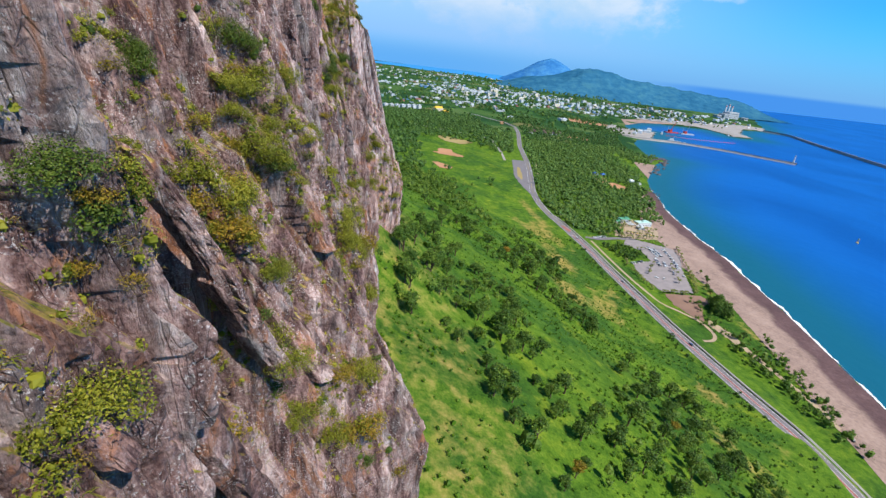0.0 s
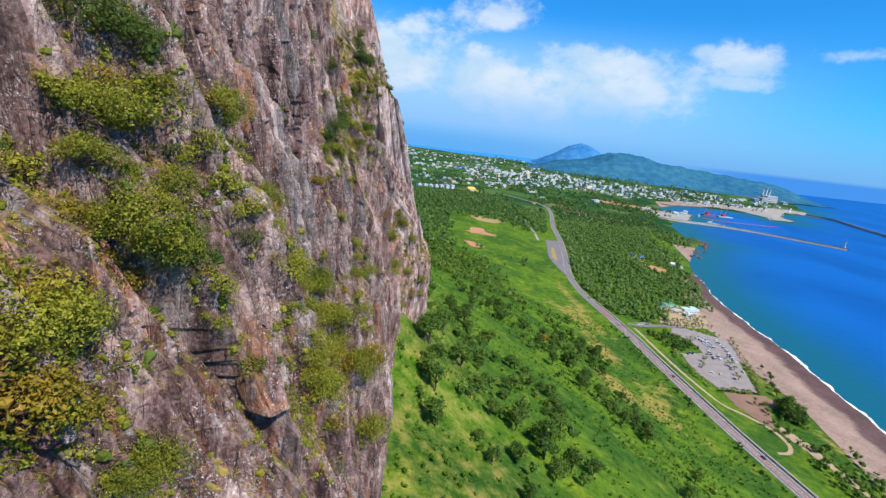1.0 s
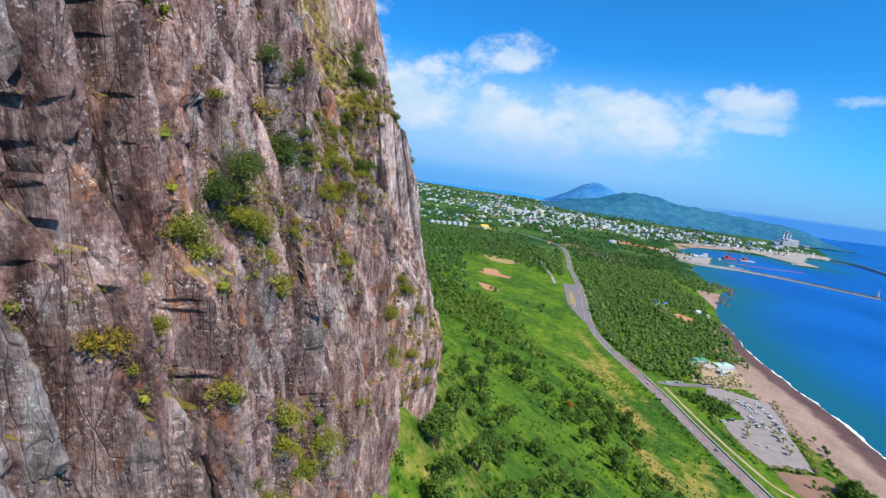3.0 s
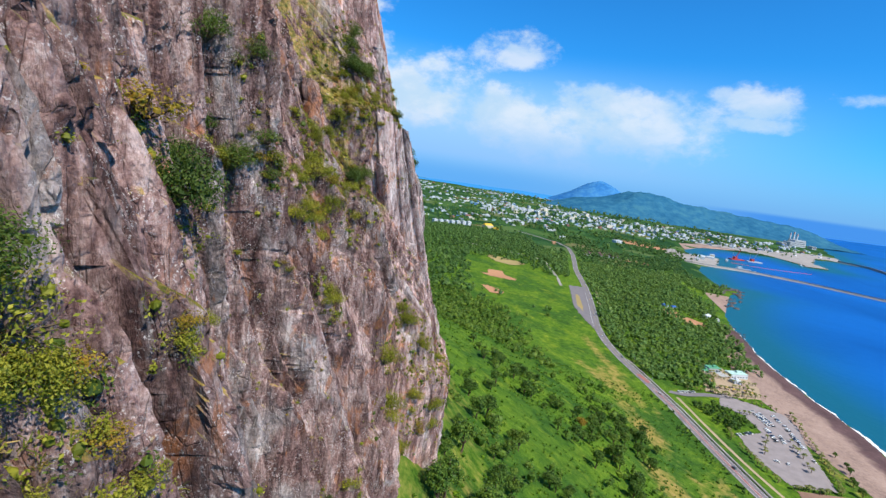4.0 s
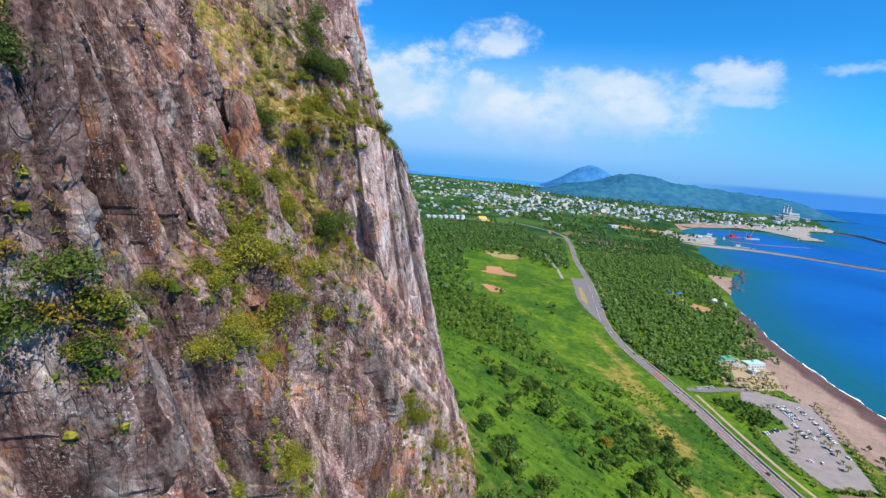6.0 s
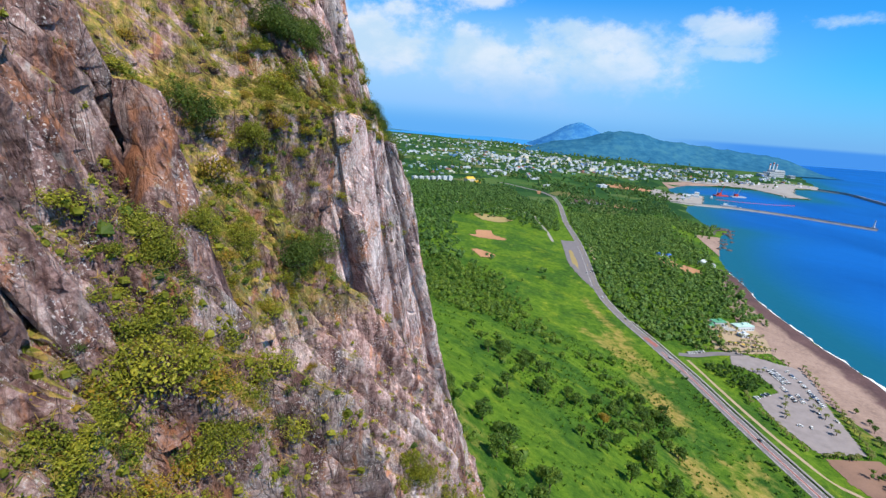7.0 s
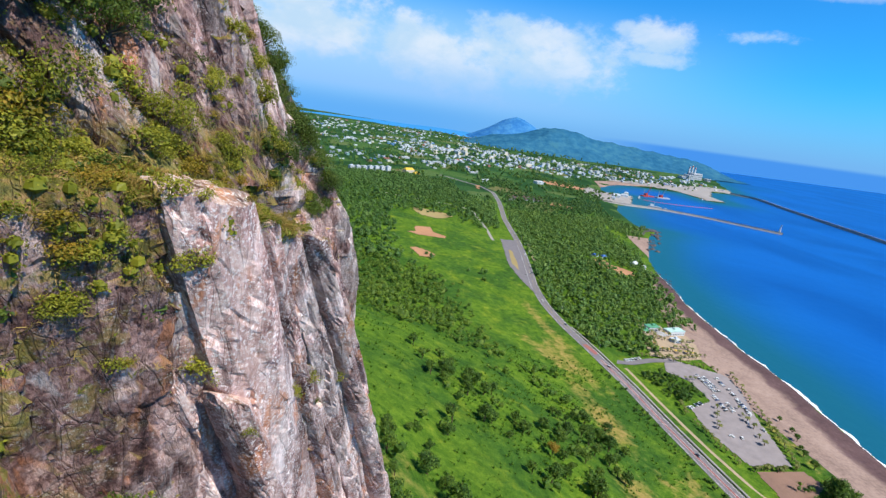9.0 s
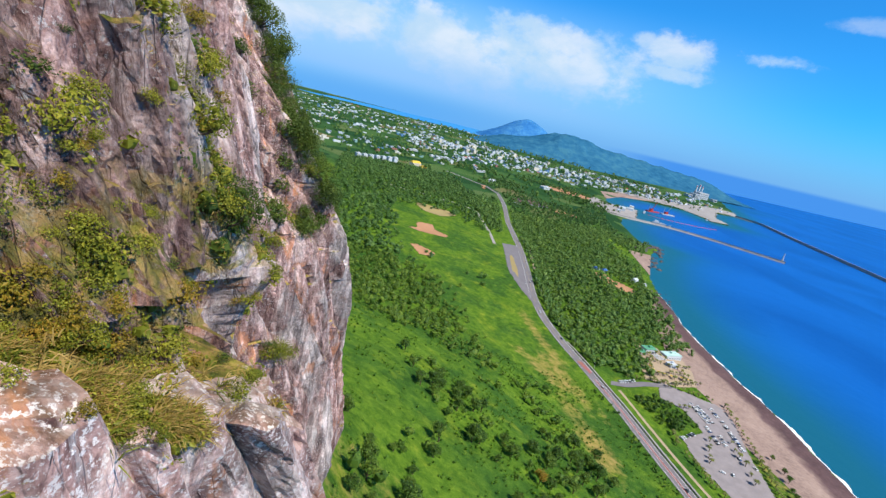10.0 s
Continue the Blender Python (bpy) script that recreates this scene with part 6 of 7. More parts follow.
# ---- street lamps ----
lamp = tagged(new("street_lamp"), "tall thin grey street lamp beside the road", "street lamp", "street lamps along the road")
bm = bmesh.new()
tube(bm, (0, 0, 0), (0, 0, 8.5), 0.13, 0.08, 7)
tube(bm, (0, 0, 8.5), (-1.8, 0, 8.9), 0.07, 0.05, 6)
part("pole", bm, STEEL, lamp)
bm = bmesh.new()
box(bm, (0.7, 0.25, 0.14), (-2.0, 0, 8.85))
part("lamp_head", bm, STEEL, lamp)
row = ribbon(ROAD[7:15], (8.0,), 0.2, step=42)[:, 0]
for k, p in enumerate(row):
    ob = lamp if k == 0 else copy_thing(lamp, Matrix())
    ob.matrix_basis = pose(p[0], p[1], gz(p[0], p[1]))

# ---- trees of the slope ----
pine_kinds = [tree("pine_tree", PINE, "dark green pine on the grassy slope", "pine tree", "trees on the slope", 300 + k, (6.5, 7.5, 5.5, 8.0, 6.0)[k], 1000, 0.42, (22, 28, 20, 30, 24)[k], (2.7, 3.0, 2.6, 3.1, 2.9)[k], (0.95, 1.1, 0.9, 1.2, 0.85)[k], 0.06) for k in range(5)]
autumn = tree("autumn_tree", SHRUB_GOLD, "tree with orange-brown leaves among the green ones", "tree", "trees on the slope", 330, 6.0, 800, 0.4, 20, 2.4, 1.0, 0.06)


FARM_ROAD = np.array([(205, 950), (211, 1010), (215, 1090), (219, 1175), (196, 1215), (131, 1217), (60, 1222), (0, 1232)], float)


def wooded(x, y):
    """How thick the woods stand: groves on the slope, pine wood by the shore, clear fields and roads."""
    s = np.interp(y, ROAD[:, 1], ROAD[:, 0]) - x
    grove = smooth_step(fractal(x / 42, y / 62, 61), 0.40, 0.52)
    slope = grove * smooth_step(s, 55, 85) * smooth_step(y, 60, 110) * 0.85
    meadow = np.exp(-((x - 120) / 50) ** 2 - ((y - 640) / 110) ** 2)
    slope = slope * (1 - 0.9 * meadow) * smooth_step(y, 800, 730)
    wood_left = smooth_step(y, 520, 640) * smooth_step(s, 105 + 40 * (y > 800), 150) + smooth_step(y, 1000, 1100) * smooth_step(s, 12, 22)
    fields = np.exp(-((x - 95) / 82) ** 6 - ((y - 930) / 215) ** 6)
    wood_left = wood_left * (1 - fields * (1 - 0.22 * (fractal(x / 40, y / 40, 67) > 0.55)))
    wood_left = wood_left * (1 - 0.95 * np.exp(-((x - 85) / 52) ** 6 - ((y - 900) / 170) ** 6))
    d = inland(x, y)
    wood_left = wood_left * smooth_step(from_line(x, y, FARM_ROAD), 4, 9)
    wood_right = smooth_step(-s, 9, 14) * smooth_step(y, 590, 606) * smooth_step(d, 30 - 14 * smooth_step(y, 700, 800), 48 - 22 * smooth_step(y, 700, 800)) * smooth_step(y, 2300, 2000)
    wood_right = wood_right * (1 - (x > 304 + 0.35 * np.maximum(y - 605, 0)) * (y < 672) * (y > 560)) * (1 - np.exp(-((x - 415) / 34) ** 4 - ((y - 912) / 42) ** 4))
    wood_right = wood_right * (1 - np.exp(-((x - 590) / 60) ** 4 - ((y - 1120) / 100) ** 4))
    fringe = smooth_step(-s, 34, 44) * smooth_step(d, 45, 62) * (y < 405) * (y > 60) * np.maximum(smooth_step(y, 205, 220) * smooth_step(y, 335, 320), 0.8 * smooth_step(fractal(x / 20, y / 30, 65), 0.36, 0.5))
    return np.clip(np.maximum(np.maximum(slope, wood_left), np.maximum(wood_right, fringe)), 0, 1)


def scatter(x0, x1, y0, y1, gap, seed, rule):
    r = np.random.default_rng(seed)
    px, py = np.meshgrid(np.arange(x0, x1, gap), np.arange(y0, y1, gap))
    px, py = px + r.uniform(-0.95, 0.95, px.shape) * gap, py + r.uniform(-0.95, 0.95, px.shape) * gap
    keep = r.random(px.shape) < rule(px, py)
    return px[keep], py[keep]


def off_cliff(x, y):
    return x > cliff_base(y, ground(x, y)) + 6


tx, ty = scatter(-20, 200, 80, 470, 9.0, 31, lambda x, y: wooded(x, y) * off_cliff(x, y))
order = np.random.default_rng(32).permutation(len(tx))[:280]
for k, (x, y) in enumerate(zip(tx[order], ty[order])):
    s = r.uniform(0.8, 1.75)
    kind = autumn if k in (40, 90, 130, 170) else pine_kinds[r.integers(5)]
    set_down(kind, placed, pose(x, y, gz(x, y), r.normal(0, 3), r.normal(0, 3), r.uniform(0, 360)), (s, s, s * r.uniform(0.85, 1.15)))
for x, y, s in ((314, 398, 2.3), (309, 390, 2.3), (319, 405, 2.0), (306, 382, 2.0), (316, 384, 2.2), (310, 402, 2.0), (322, 394, 2.1), (312, 376, 1.8), (325, 426, 1.3), (343, 459, 1.1), (303, 340, 1.2), (331, 440, 1.0), (336, 448, 0.9), (349, 470, 0.9), (352, 486, 0.8)):
    set_down(pine_kinds[r.integers(5)], placed, pose(x, y, gz(x, y), 0, 0, r.uniform(0, 360)), (s, s, s))


def woods(name, x, y, height, leaves, leaf, mat, label, seed, flat=0.62, foot=0.12, lumps=2):
    """Many crowns in one mesh, for woods where no one tree can be told from the next."""
    r = np.random.default_rng(seed)
    n = len(x)
    h = height * r.uniform(0.45, 1.5, n)
    base = np.stack([x, y, ground(x, y) + h * (foot + 0.36)], -1)
    mid = (base[:, None] + r.normal(0, 0.17, (n, lumps, 3)) * h[:, None, None] * (1, 1, 0.7)).reshape(-1, 3)
    size = (h[:, None] * r.uniform(0.26, 0.44, (n, lumps))).ravel()
    out = r.normal(0, 1, (n * lumps, leaves, 3))
    out /= np.linalg.norm(out, axis=2, keepdims=True)
    out[..., 2] = np.abs(out[..., 2]) * 1.2 - 0.3
    c = mid[:, None] + out * size[:, None, None] * r.uniform(0.55, 1.3, (n * lumps, leaves, 1)) * (1, 1, 1.25)
    return tagged(part(name, joined(name, leaf_cloud(c.reshape(-1, 3), (out + (0, 0, 0.3)).reshape(-1, 3), leaf, seed, 0.75, loose=0.6), masses(mid, size * 0.62, seed, 0.9, 6, 3, 0.4)), mat), label, "woods", kind="stuff")


left = np.setdiff1d(np.arange(len(tx)), order)
ax, ay = scatter(-60, 240, 470, 760, 6.0, 41, lambda x, y: wooded(x, y) * off_cliff(x, y))
woods("slope_woods", np.r_[tx[left], ax], np.r_[ty[left], ay], 6.8, 30, 0.75, PINE, "dark green groves along the foot of the mountain", 42)
ax, ay = scatter(-330, 240, 760, 1700, 8.6, 43, lambda x, y: np.maximum(wooded(x, y), 0.04 * (y > 1150)) * off_cliff(x, y))
woods("inland_woods", ax, ay, 9.5, 14, 1.35, FOREST, "thick green woodland inland of the road", 44)
ax, ay = scatter(215, 760, 590, 1300, 6.6, 45, wooded)
woods("shore_pine_wood", ax, ay, 8.5, 15, 1.2, FOREST, "dense pine wood between the road and the shore", 46)
ax, ay = scatter(250, 1000, 1300, 2100, 13, 47, lambda x, y: wooded(x, y) * (inland(x, y) > 60) * smooth_step(fractal(x / 150, y / 150, 71), 0.36, 0.5))
woods("far_pine_wood", ax, ay, 10.0, 4, 3.0, FOREST, "dark woods towards the harbour", 48)
ax, ay = scatter(280, 360, 60, 420, 6.0, 49, wooded)
woods("shore_thicket", ax, ay, 6.0, 30, 0.6, PINE, "dark thicket behind the beach", 50)
ax, ay = scatter(246, 304, 505, 566, 4.6, 51, lambda x, y: 0.9 * inside(x, y, np.array([(254, 556), (290, 556), (300, 545), (300, 516), (272, 506), (254, 520)])))
woods("car_park_thicket", ax, ay, 6.0, 30, 0.6, PINE, "green thicket between the road and the car park", 52)
ax, ay = scatter(-900, 1700, 1650, 4300, 44, 53, lambda x, y: (inland(x, y) > 60) * (0.25 + 0.75 * smooth_step(fractal(x / 220, y / 220, 73), 0.40, 0.54)))
woods("distant_groves", ax, ay, 20.0, 3, 7.0, FOREST, "distant groves and hedges on the plain", 54, lumps=1)
ax, ay = scatter(-25, 235, 60, 560, 3.3, 55, lambda x, y: (0.16 + 0.6 * smooth_step(fractal(x / 24, y / 24, 75), 0.42, 0.58)) * off_cliff(x, y) * (np.interp(y, ROAD[:, 1], ROAD[:, 0]) - x > 9))
woods("slope_scrub", ax, ay, 2.4, 12, 0.42, SCRUB, "bright green scrub scattered over the slope", 56, 0.5, -0.1, 1)
ax, ay = scatter(180, 250, 60, 560, 3.6, 57, lambda x, y: 0.85 * np.exp(-((np.interp(y, ROAD[:, 1], ROAD[:, 0]) - x - 11) / 4.0) ** 2) * smooth_step(fractal(x / 14, y / 22, 77), 0.36, 0.5))
woods("roadside_hedge", ax, ay, 3.2, 9, 0.65, PINE, "dark bushes along the landward side of the road", 58, 0.5, 0.0)
ax, ay = scatter(-60, 10, 200, 330, 4.0, 59, lambda x, y: 0.7 * (np.abs(x - cliff_base(y, ground(x, y)) - 2) < 7))
woods("cliff_foot_scrub", ax, ay, 3.0, 12, 0.6, SCRUB, "yellow-green scrub along the foot of the cliff", 60, 0.5, 0.0)

# ---- town ----
r = np.random.default_rng(61)
town_kinds = []
for k, (size, wall, roof, pitched, floors) in enumerate((((13, 9, 3.4), WHITE, ROOF_GREY, True, 1), ((15, 11, 6.5), WHITE, WHITE, False, 2), ((11, 10, 3.2), CREAM, ROOF_RED, True, 1), ((18, 12, 10), WHITE, GREYWALL, False, 3),
                                                         ((12, 9, 3.4), WHITE, ROOF_BLUE, True, 1), ((24, 13, 13), CREAM, WHITE, False, 4), ((30, 14, 5), GREYWALL, WHITE, False, 1))):
    town_kinds.append(house(size, wall, roof, ("white house with a grey roof", "two-storey white house with a flat roof", "cream house with a red roof", "white three-storey town building", "white house with a blue roof",
                                               "cream four-storey apartment house", "long grey shed with a pale roof")[k] + " in the distant town", "house", "buildings of the town", pitched, 0.4, 0, "town_house"))


def settle(n, x0, x1, y0, y1, weights, size=1.0, ring=None):
    for _ in range(n):
        x, y = r.uniform(x0, x1), r.uniform(y0, y1)
        if inland(np.array([x]), np.array([y]))[0] < 40:
            continue
        s = size * r.uniform(0.85, 1.35)
        set_down(town_kinds[r.choice(7, p=np.array(weights) / sum(weights))], placed, pose(x, y, gz(x, y), 0, 0, r.choice([20, 110]) + r.normal(0, 8)), (s, s, s * r.uniform(0.9, 1.3)))


settle(64, 330, 860, 2420, 3100, (3, 4, 2, 4, 2, 3, 4), 1.0)
settle(34, 760, 1100, 2600, 3050, (3, 4, 1, 3, 1, 2, 1), 1.05)
settle(50, 1000, 1600, 2420, 2900, (4, 4, 1, 1, 1, 0, 3), 1.1)
settle(40, 60, 420, 1950, 2600, (4, 3, 2, 1, 1, 0, 4), 0.95)
settle(30, 1600, 2050, 2580, 3050, (3, 3, 1, 1, 1, 0, 4), 1.0)
# the many houses farther off, too small to tell apart
def homestead(name, spots, label):
    verts, faces = [], []
    for x0, x1, y0, y1, n in spots:
        for x, y in zip(r.uniform(x0, x1, n), r.uniform(y0, y1, n)):
            if inland(np.array([x]), np.array([y]))[0] < 40 or fractal(np.array([x / 160]), np.array([y / 160]), 89)[0] < 0.4:
                continue
            w, l, h, z, a = r.uniform(7, 15), r.uniform(8, 26), r.uniform(3, 8), gz(x, y), r.choice([0.35, 1.92]) + r.normal(0, 0.1)
            c, s, k = math.cos(a), math.sin(a), len(verts)
            ring = [(u * w / 2, v * l / 2) for u, v in ((-1, -1), (1, -1), (1, 1), (-1, 1))]
            verts += [(x + c * u - s * v, y + s * u + c * v, z - 2) for u, v in ring] + [(x + c * u - s * v, y + s * u + c * v, z + h) for u, v in ring]
            faces += [(k + 4, k + 5, k + 6, k + 7)] + [(k + i, k + (i + 1) % 4, k + 4 + (i + 1) % 4, k + 4 + i) for i in range(4)]
    return tagged(part(name, mesh_of(name, verts, faces), TOWNWALL), label, "houses", kind="stuff")


homestead("distant_houses", ((150, 1000, 2300, 3300, 420), (-700, 900, 2700, 4400, 620), (900, 1900, 2420, 3100, 330), (-500, 300, 1900, 2900, 200)), "scattered pale houses and greenhouses on the plain")
for k in range(7):
    block = house((15, 12, 16), WHITE, WHITE, "white five-storey apartment block in a row", "apartment block", "row of apartment blocks", False, 0.3, 5, "apartment_block") if k == 0 else copy_thing(block, Matrix())
    site(block, -58 + k * 19, 1650 + k * 15, 38)
site(house((34, 20, 9), CREAM, ROOF_YELLOW, "cream school building with yellow roofs", "school", pitched=True, floors=2, name="school"), 128, 1800, 30)
site(house((20, 14, 6), ROOF_YELLOW, ROOF_YELLOW, "low hall with a yellow roof", "hall", pitched=False, name="hall"), 152, 1776, 30)
site(house((40, 18, 7), WHITE, WHITE, "long white building beside the road", "building", pitched=False, floors=2, name="roadside_building"), 398, 1800, 60)
site(house((34, 24, 9), WHITE, WHITE, "large white hall among the fields", "hall", pitched=False, floors=2, name="white_hall"), 640, 1930, 20)
villa = house((11, 9, 3.6), WHITE, ROOF_BROWN, "small white villa with a dark brown roof", "villa", "villas on the estate", name="villa")
for k in range(21):
    x, y = 395 + (k % 7) * 17 + (k // 7) * 4, 1480 + (k // 7) * 26 + (k % 7) * 4
    site(villa if k == 0 else copy_thing(villa, Matrix()), x, y, 15)

# ---- harbour ----
def wall_along(name, line, width, top, mat, label, category, foot=-4.0, parapet=0.0):
    """A mole: a flat-topped bank with sloping sides, and a parapet along one edge."""
    pts = ribbon(np.asarray(line, float), (-width / 2 - 5, -width / 2, -width / 2, width / 2 - 1.6, width / 2 - 1.6, width / 2, width / 2, width / 2 + 5), 0, 0.0, 20)
    pts[..., 2] = np.array((foot, top - 0.2, top, top, top + parapet, top + parapet, top, foot))
    ends = [np.repeat(pts[i:i + 1].mean(1, keepdims=True) * (1, 1, 0) + (0, 0, foot), pts.shape[1], 1) for i in (0, -1)]
    return tagged(part(name, grid_mesh(name, np.concatenate([ends[0], pts, ends[1]], 0), False), mat), label, category)


wall_along("inner_breakwater", [(800, 1722), (905, 1700), (990, 1690), (1122, 1598), (1262, 1434)], 16, 5.0, CONCRETE, "long pale concrete breakwater with a lighthouse at its head", "breakwater", parapet=2.2)
wall_along("outer_breakwater", [(1950, 2500), (2010, 2380), (1880, 2050), (1748, 1650), (1560, 1080)], 20, 7.0, CONCRETE, "long outer breakwater of dark rubble and concrete", "breakwater", parapet=3.0)
patch("harbour_quay", ((800, 1730), (905, 1708), (1050, 1952), (945, 1998), (900, 2060), (860, 1990), (770, 1840)), 1.6, CONCRETE, "pale concrete quay of the harbour", "quay", 12)
patch("far_quay", ((1120, 2440), (1500, 2330), (1486, 2072), (1583, 2066), (1640, 2255), (1834, 2505), (1967, 2495), (2100, 2700), (1900, 2640), (1640, 2560), (1400, 2480)), 1.4, CONCRETE, "pale concrete quays of the fishing port", "quay", 16)
light = tagged(new("lighthouse"), "slim white lighthouse on the breakwater head", "lighthouse")
bm = bmesh.new()
tube(bm, (0, 0, 0), (0, 0, 3), 5.0, 4.6, 12)
part("plinth", bm, CONCRETE, light)
bm = bmesh.new()
tube(bm, (0, 0, 3), (0, 0, 20), 2.3, 1.6, 14)
part("tower", bm, WHITE, light)
bm = bmesh.new()
tube(bm, (0, 0, 20), (0, 0, 20.7), 2.7, 2.7, 14)
part("gallery", bm, WHITE, light)
bm = bmesh.new()
tube(bm, (0, 0, 20.7), (0, 0, 23), 1.3, 1.3, 10)
part("lantern", bm, GLASS, light)
bm = bmesh.new()
tube(bm, (0, 0, 23), (0, 0, 24.6), 1.6, 0.1, 10)
part("dome", bm, WHITE, light)
light.matrix_basis = pose(1256, 1442, 5.0)
for x, y, w, d, h, turn, name, label in ((925, 1850, 60, 24, 9, 60, "harbour_shed", "long white harbour shed on the quay"), (985, 1900, 34, 26, 7, 60, "harbour_shed", "white harbour shed on the quay"), (880, 1790, 30, 14, 6, 60, "harbour_office", "white harbour office on the quay"), (1010, 1935, 30, 16, 12, 60, "harbour_store", "cream harbour store on the quay")):
    site(house((w, d, h), WHITE if name != "harbour_store" else CREAM, WHITE, label, "harbour building", pitched=False, name=name), x, y, turn, 1.5)


def boat(length, hull, label, cabin, category="boat", name="boat"):
    root = tagged(new(name), label, category, "vessels in the harbour")
    bm = bmesh.new()
    box(bm, (length, length * 0.26, length * 0.12), (0, 0, -0.4))
    for v in bm.verts:
        if v.co.x > 0:
            v.co.y *= 0.35 if v.co.z > 0 else 0.15
        elif v.co.z < 0:
            v.co.y *= 0.7
    part("hull", bm, hull, root)
    bm = bmesh.new()
    box(bm, (length * 0.28, length * 0.17, length * 0.14), (-length * 0.25, 0, length * 0.1), 0, 0.9)
    part("cabin", bm, cabin, root)
    bm = bmesh.new()
    tube(bm, (-length * 0.1, 0, length * 0.1), (-length * 0.1, 0, length * 0.42), length * 0.012, length * 0.008, 6)
    part("mast", bm, STEEL, root)
    return root


boat(46, WHITE, "white patrol ship moored at the breakwater", WHITE, "ship", "patrol_ship").matrix_basis = pose(1004, 1720, 0, 0, 0, -20)
boat(40, GREYWALL, "white ferry moored at the quay", WHITE, "ship", "ferry").matrix_basis = pose(1062, 1925, 0, 0, 0, 62)
boat(26, WHITE, "white fishing boat on the harbour water", WHITE).matrix_basis = pose(1030, 1685, 0, 0, 0, -35)
boat(22, WHITE, "small white boat at the fishing quay", WHITE).matrix_basis = pose(1478, 2110, 0, 0, 0, 85)
for x, y, turn in ((1150, 2010, 10), (1215, 2002, 0)):
    barge = tagged(new("crane_barge"), "rust-red work barge with a lattice crane", "barge", "vessels in the harbour")
    bm = bmesh.new()
    box(bm, (58, 20, 5), (0, 0, -1))
    part("hull", bm, RED if x < 1200 else GREYWALL, barge)
    bm = bmesh.new()
    box(bm, (12, 12, 9), (-8, 0, 4))
    part("crane_house", bm, RED, barge)
    bm = bmesh.new()
    for q in (-1.5, 1.5):
        tube(bm, (-6, q, 8), (10, q * 0.3, 44), 0.9, 0.6, 5)
    for k in range(8):
        tube(bm, (-6 + 2 * k, -1.4, 8 + 4.5 * k), (-5 + 2 * k, 1.4, 10.5 + 4.5 * k), 0.4, 0.4, 4)
    part("jib", bm, RED if x < 1200 else STEEL, barge)
    bm = bmesh.new()
    tube(bm, (-20, 0, 4), (-20, 0, 30), 0.9, 0.9, 6)
    part("spud", bm, STEEL, barge)
    barge.matrix_basis = pose(x, y, 0, 0, 0, turn)
pts = ribbon(np.array([(1061, 1892), (1110, 1866), (1174, 1850), (1250, 1844), (1342, 1858)]), (-2.0, -1.2, 1.2, 2.0), 0, 0.0, 10)
pts[..., 2] = np.array((0.05, 0.9, 0.9, 0.05))
tagged(part("floating_boom", grid_mesh("floating_boom", pts), RED), "red floating boom across the harbour", "boom")

# ---- power station ----
plant = tagged(new("power_station"), "pale power station with three tall chimneys on the shore", "power station")
for x, y, w, d, h in ((0, 0, 95, 50, 46), (-70, -6, 50, 44, 34), (60, 10, 36, 36, 30), (-120, 4, 46, 34, 22), (105, -30, 40, 30, 18)):
    bm = bmesh.new()
    box(bm, (w, d, h + 4), (x, y, -4))
    block = part("boiler_house", bm, GREYWALL, plant)
    for f in range(3):
        bm = bmesh.new()
        box(bm, (w * 0.9, 0.6, 2.4), (x, y - d / 2 - 0.1, h * (0.25 + 0.25 * f)))
        part("window_band", bm, GLASS, block)
for x, h in ((-18, 84), (14, 92), (46, 82)):
    bm = bmesh.new()
    tube(bm, (x, 34, 0), (x, 34, h), 6.5, 4.6, 14)
    chimney = part("chimney", bm, WHITE, plant)
    bm = bmesh.new()
    tube(bm, (x, 34, h - 9), (x, 34, h - 4), 5.2, 5.0, 14)
    part("red_band", bm, RED, chimney)
plant.matrix_basis = pose(2165, 3120, 5, 0, 0, 20)

# ---- buoy ----
buoy = tagged(new("buoy"), "yellow lattice buoy on the open water", "buoy")
bm = bmesh.new()
tube(bm, (0, 0, -0.6), (0, 0, 1.0), 2.2, 2.2, 14)
part("float", bm, ROOF_YELLOW, buoy)
for k in range(4):
    a = k * math.pi / 2 + 0.4
    bm = bmesh.new()
    tube(bm, (1.5 * math.cos(a), 1.5 * math.sin(a), 1), (0.5 * math.cos(a), 0.5 * math.sin(a), 6.5), 0.16, 0.12, 5)
    part("leg", bm, YELLOW, buoy)
bm = bmesh.new()
box(bm, (1.4, 1.4, 1.3), (0, 0, 6.3))
part("top_mark", bm, YELLOW, buoy)
buoy.matrix_basis = pose(738, 668, 0)

# ---- shore rocks ----
def boulder(seed):
    bm = bmesh.new()
    bmesh.ops.create_icosphere(bm, subdivisions=2, radius=1.0)
    for v in bm.verts:
        n = noise.noise(v.co * 1.3 + Vector((seed, 0, 0))) * 0.5
        v.co *= 1 + n
        v.co.z *= 0.6
    me = bpy.data.meshes.new("shore_rock")
    bm.to_mesh(me)
    bm.free()
    me.materials.append(WETROCK)
    return me


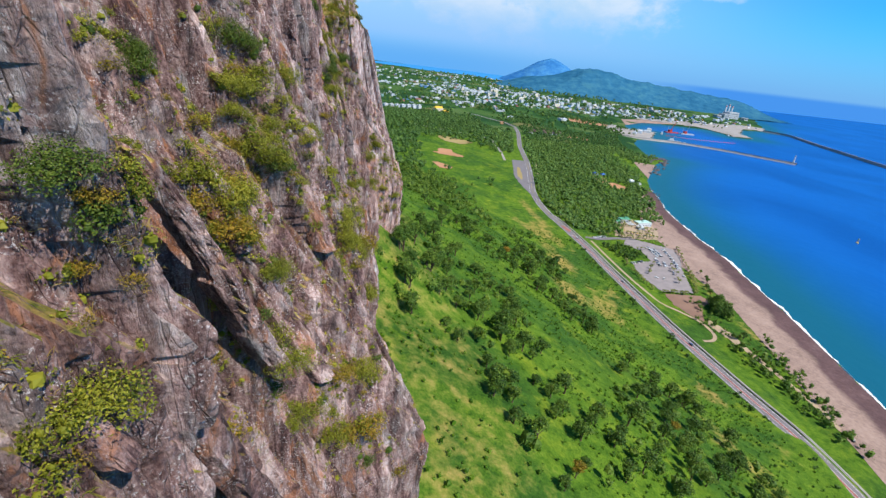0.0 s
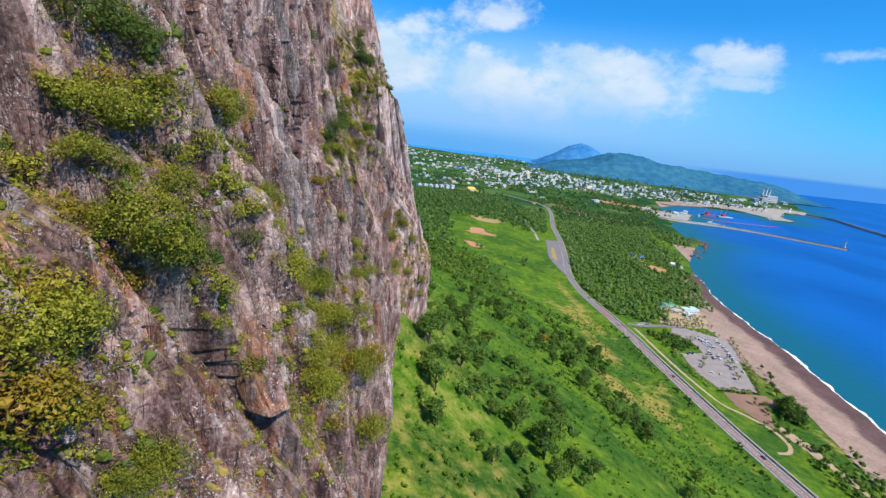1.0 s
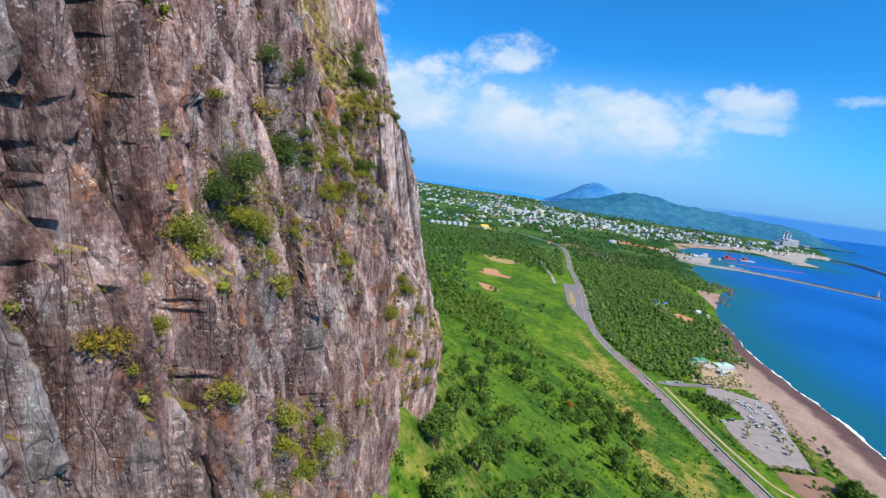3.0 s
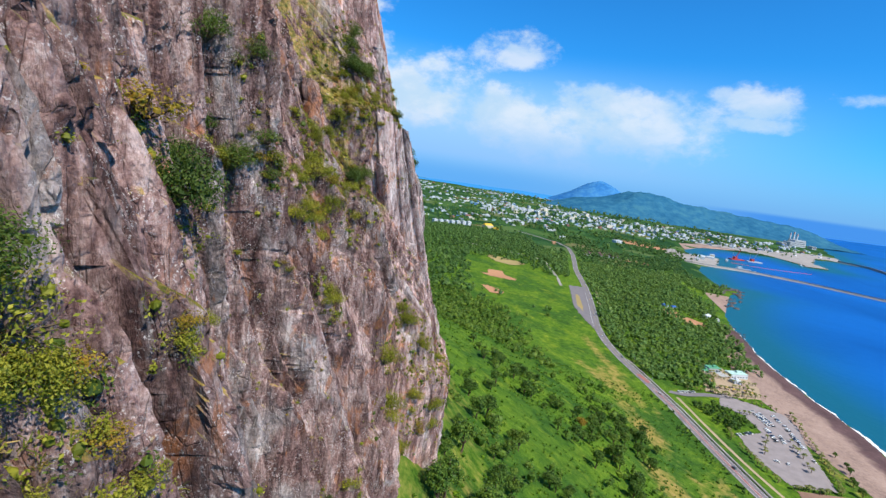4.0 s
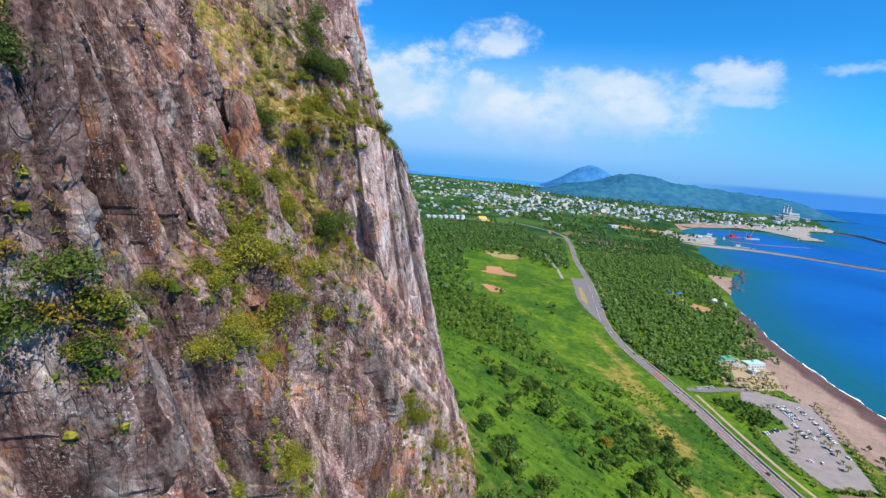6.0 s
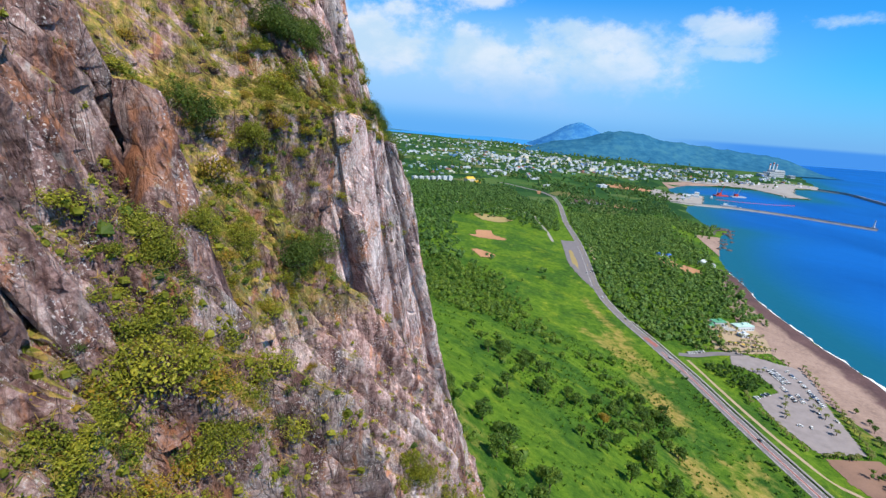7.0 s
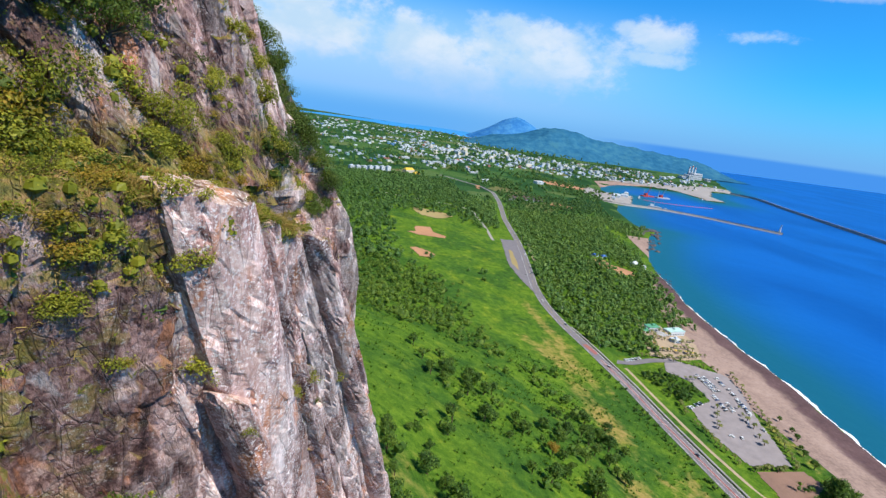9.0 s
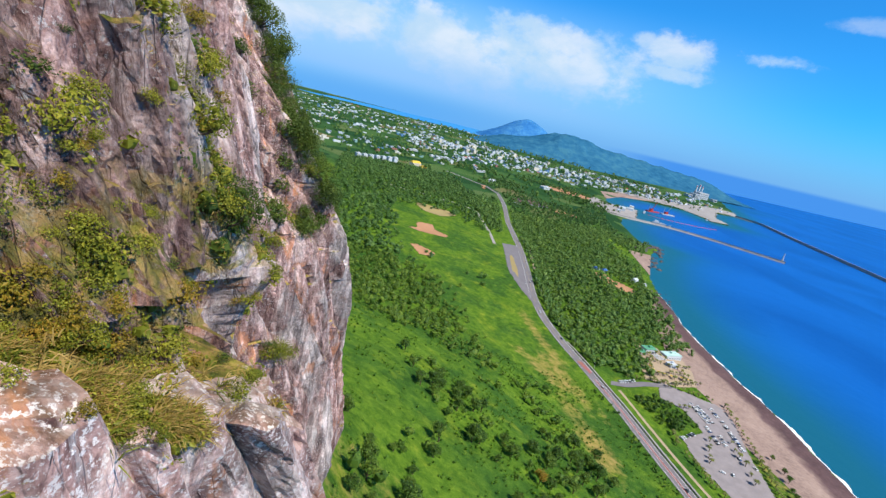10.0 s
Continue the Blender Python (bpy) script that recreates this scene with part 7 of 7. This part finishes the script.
stones = [boulder(k) for k in range(4)]
for k in range(70):
    t = r.random()
    a, b = ((600, 1090), (757, 1306)) if k < 45 else ((487, 835), (515, 920))
    x, y = a[0] + (b[0] - a[0]) * t + r.normal(0, 7), a[1] + (b[1] - a[1]) * t + r.normal(0, 7)
    ob = new("shore_rock", stones[k % 4])
    s = r.uniform(1.5, 6.0) * (1.0 if k < 45 else 0.5)
    ob.matrix_basis = pose(x, y, max(gz(x, y), -0.4), 0, 0, r.uniform(0, 360)) @ Matrix.Diagonal((s, s, s, 1))
    tagged(ob, "dark wet rock at the water's edge", "rock", "rocks on the shore")
patch("rock_point", ((660, 1215), (690, 1262), (757, 1306), (730, 1318), (690, 1300), (640, 1240)), 1.8, WETROCK, "dark rocky point at the cove", "rocks", 6)

# ---- hills behind the town ----
hx, hy = np.meshgrid(spaced(300, (3100, 26)), spaced(3350, (4650, 26)))
crest = np.interp(hx, [500, 741, 961, 1184, 1362, 1500, 1638, 1781, 1878, 2265, 2613, 2795, 2880, 2960], [20, 48, 116, 160, 214, 222, 218, 186, 166, 142, 121, 84, 20, -10])
hz = crest * np.exp(-((hy - 3900) / 330) ** 2) * (0.84 + 0.3 * fractal(hx / 160, hy / 160, 81)) + (fractal(hx / 40, hy / 40, 83) - 0.5) * 10 - 3
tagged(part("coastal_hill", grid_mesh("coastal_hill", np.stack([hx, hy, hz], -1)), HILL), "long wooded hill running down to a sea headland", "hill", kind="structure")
hx, hy = np.meshgrid(spaced(600, (2100, 22)), spaced(4150, (4900, 22)))
far = np.hypot((hx - 1334) / np.where(hx < 1334, 380, 300), (hy - 4520) / 280)
hz = 262 * np.exp(-far ** 1.9) * (0.9 + 0.2 * fractal(hx / 130, hy / 130, 85)) + (fractal(hx / 40, hy / 40, 87) - 0.5) * 8
tagged(part("cone_hill", grid_mesh("cone_hill", np.stack([hx, hy, hz], -1)), HILL_FAR), "volcanic cone behind the town, painted haze-blue", "hill", kind="structure")
# the plain far inland as a rising backdrop, haze put into its blue colour
rx_, ry_ = np.meshgrid(spaced(-3000, (1700, 60)), spaced(3700, (4950, 60)))
rise_ = np.interp(rx_, [-3000, 0, 900, 1700], [62, 62, 58, 30])
rz = rise_ * smooth_step(ry_, 3750, 4900) * (0.9 + 0.2 * fractal(rx_ / 300, ry_ / 300, 91)) + 16
tagged(part("distant_slope", grid_mesh("distant_slope", np.stack([rx_, ry_, rz], -1)), DISTANCE), "backdrop plain far inland, painted hazy blue", "backdrop", kind="structure")
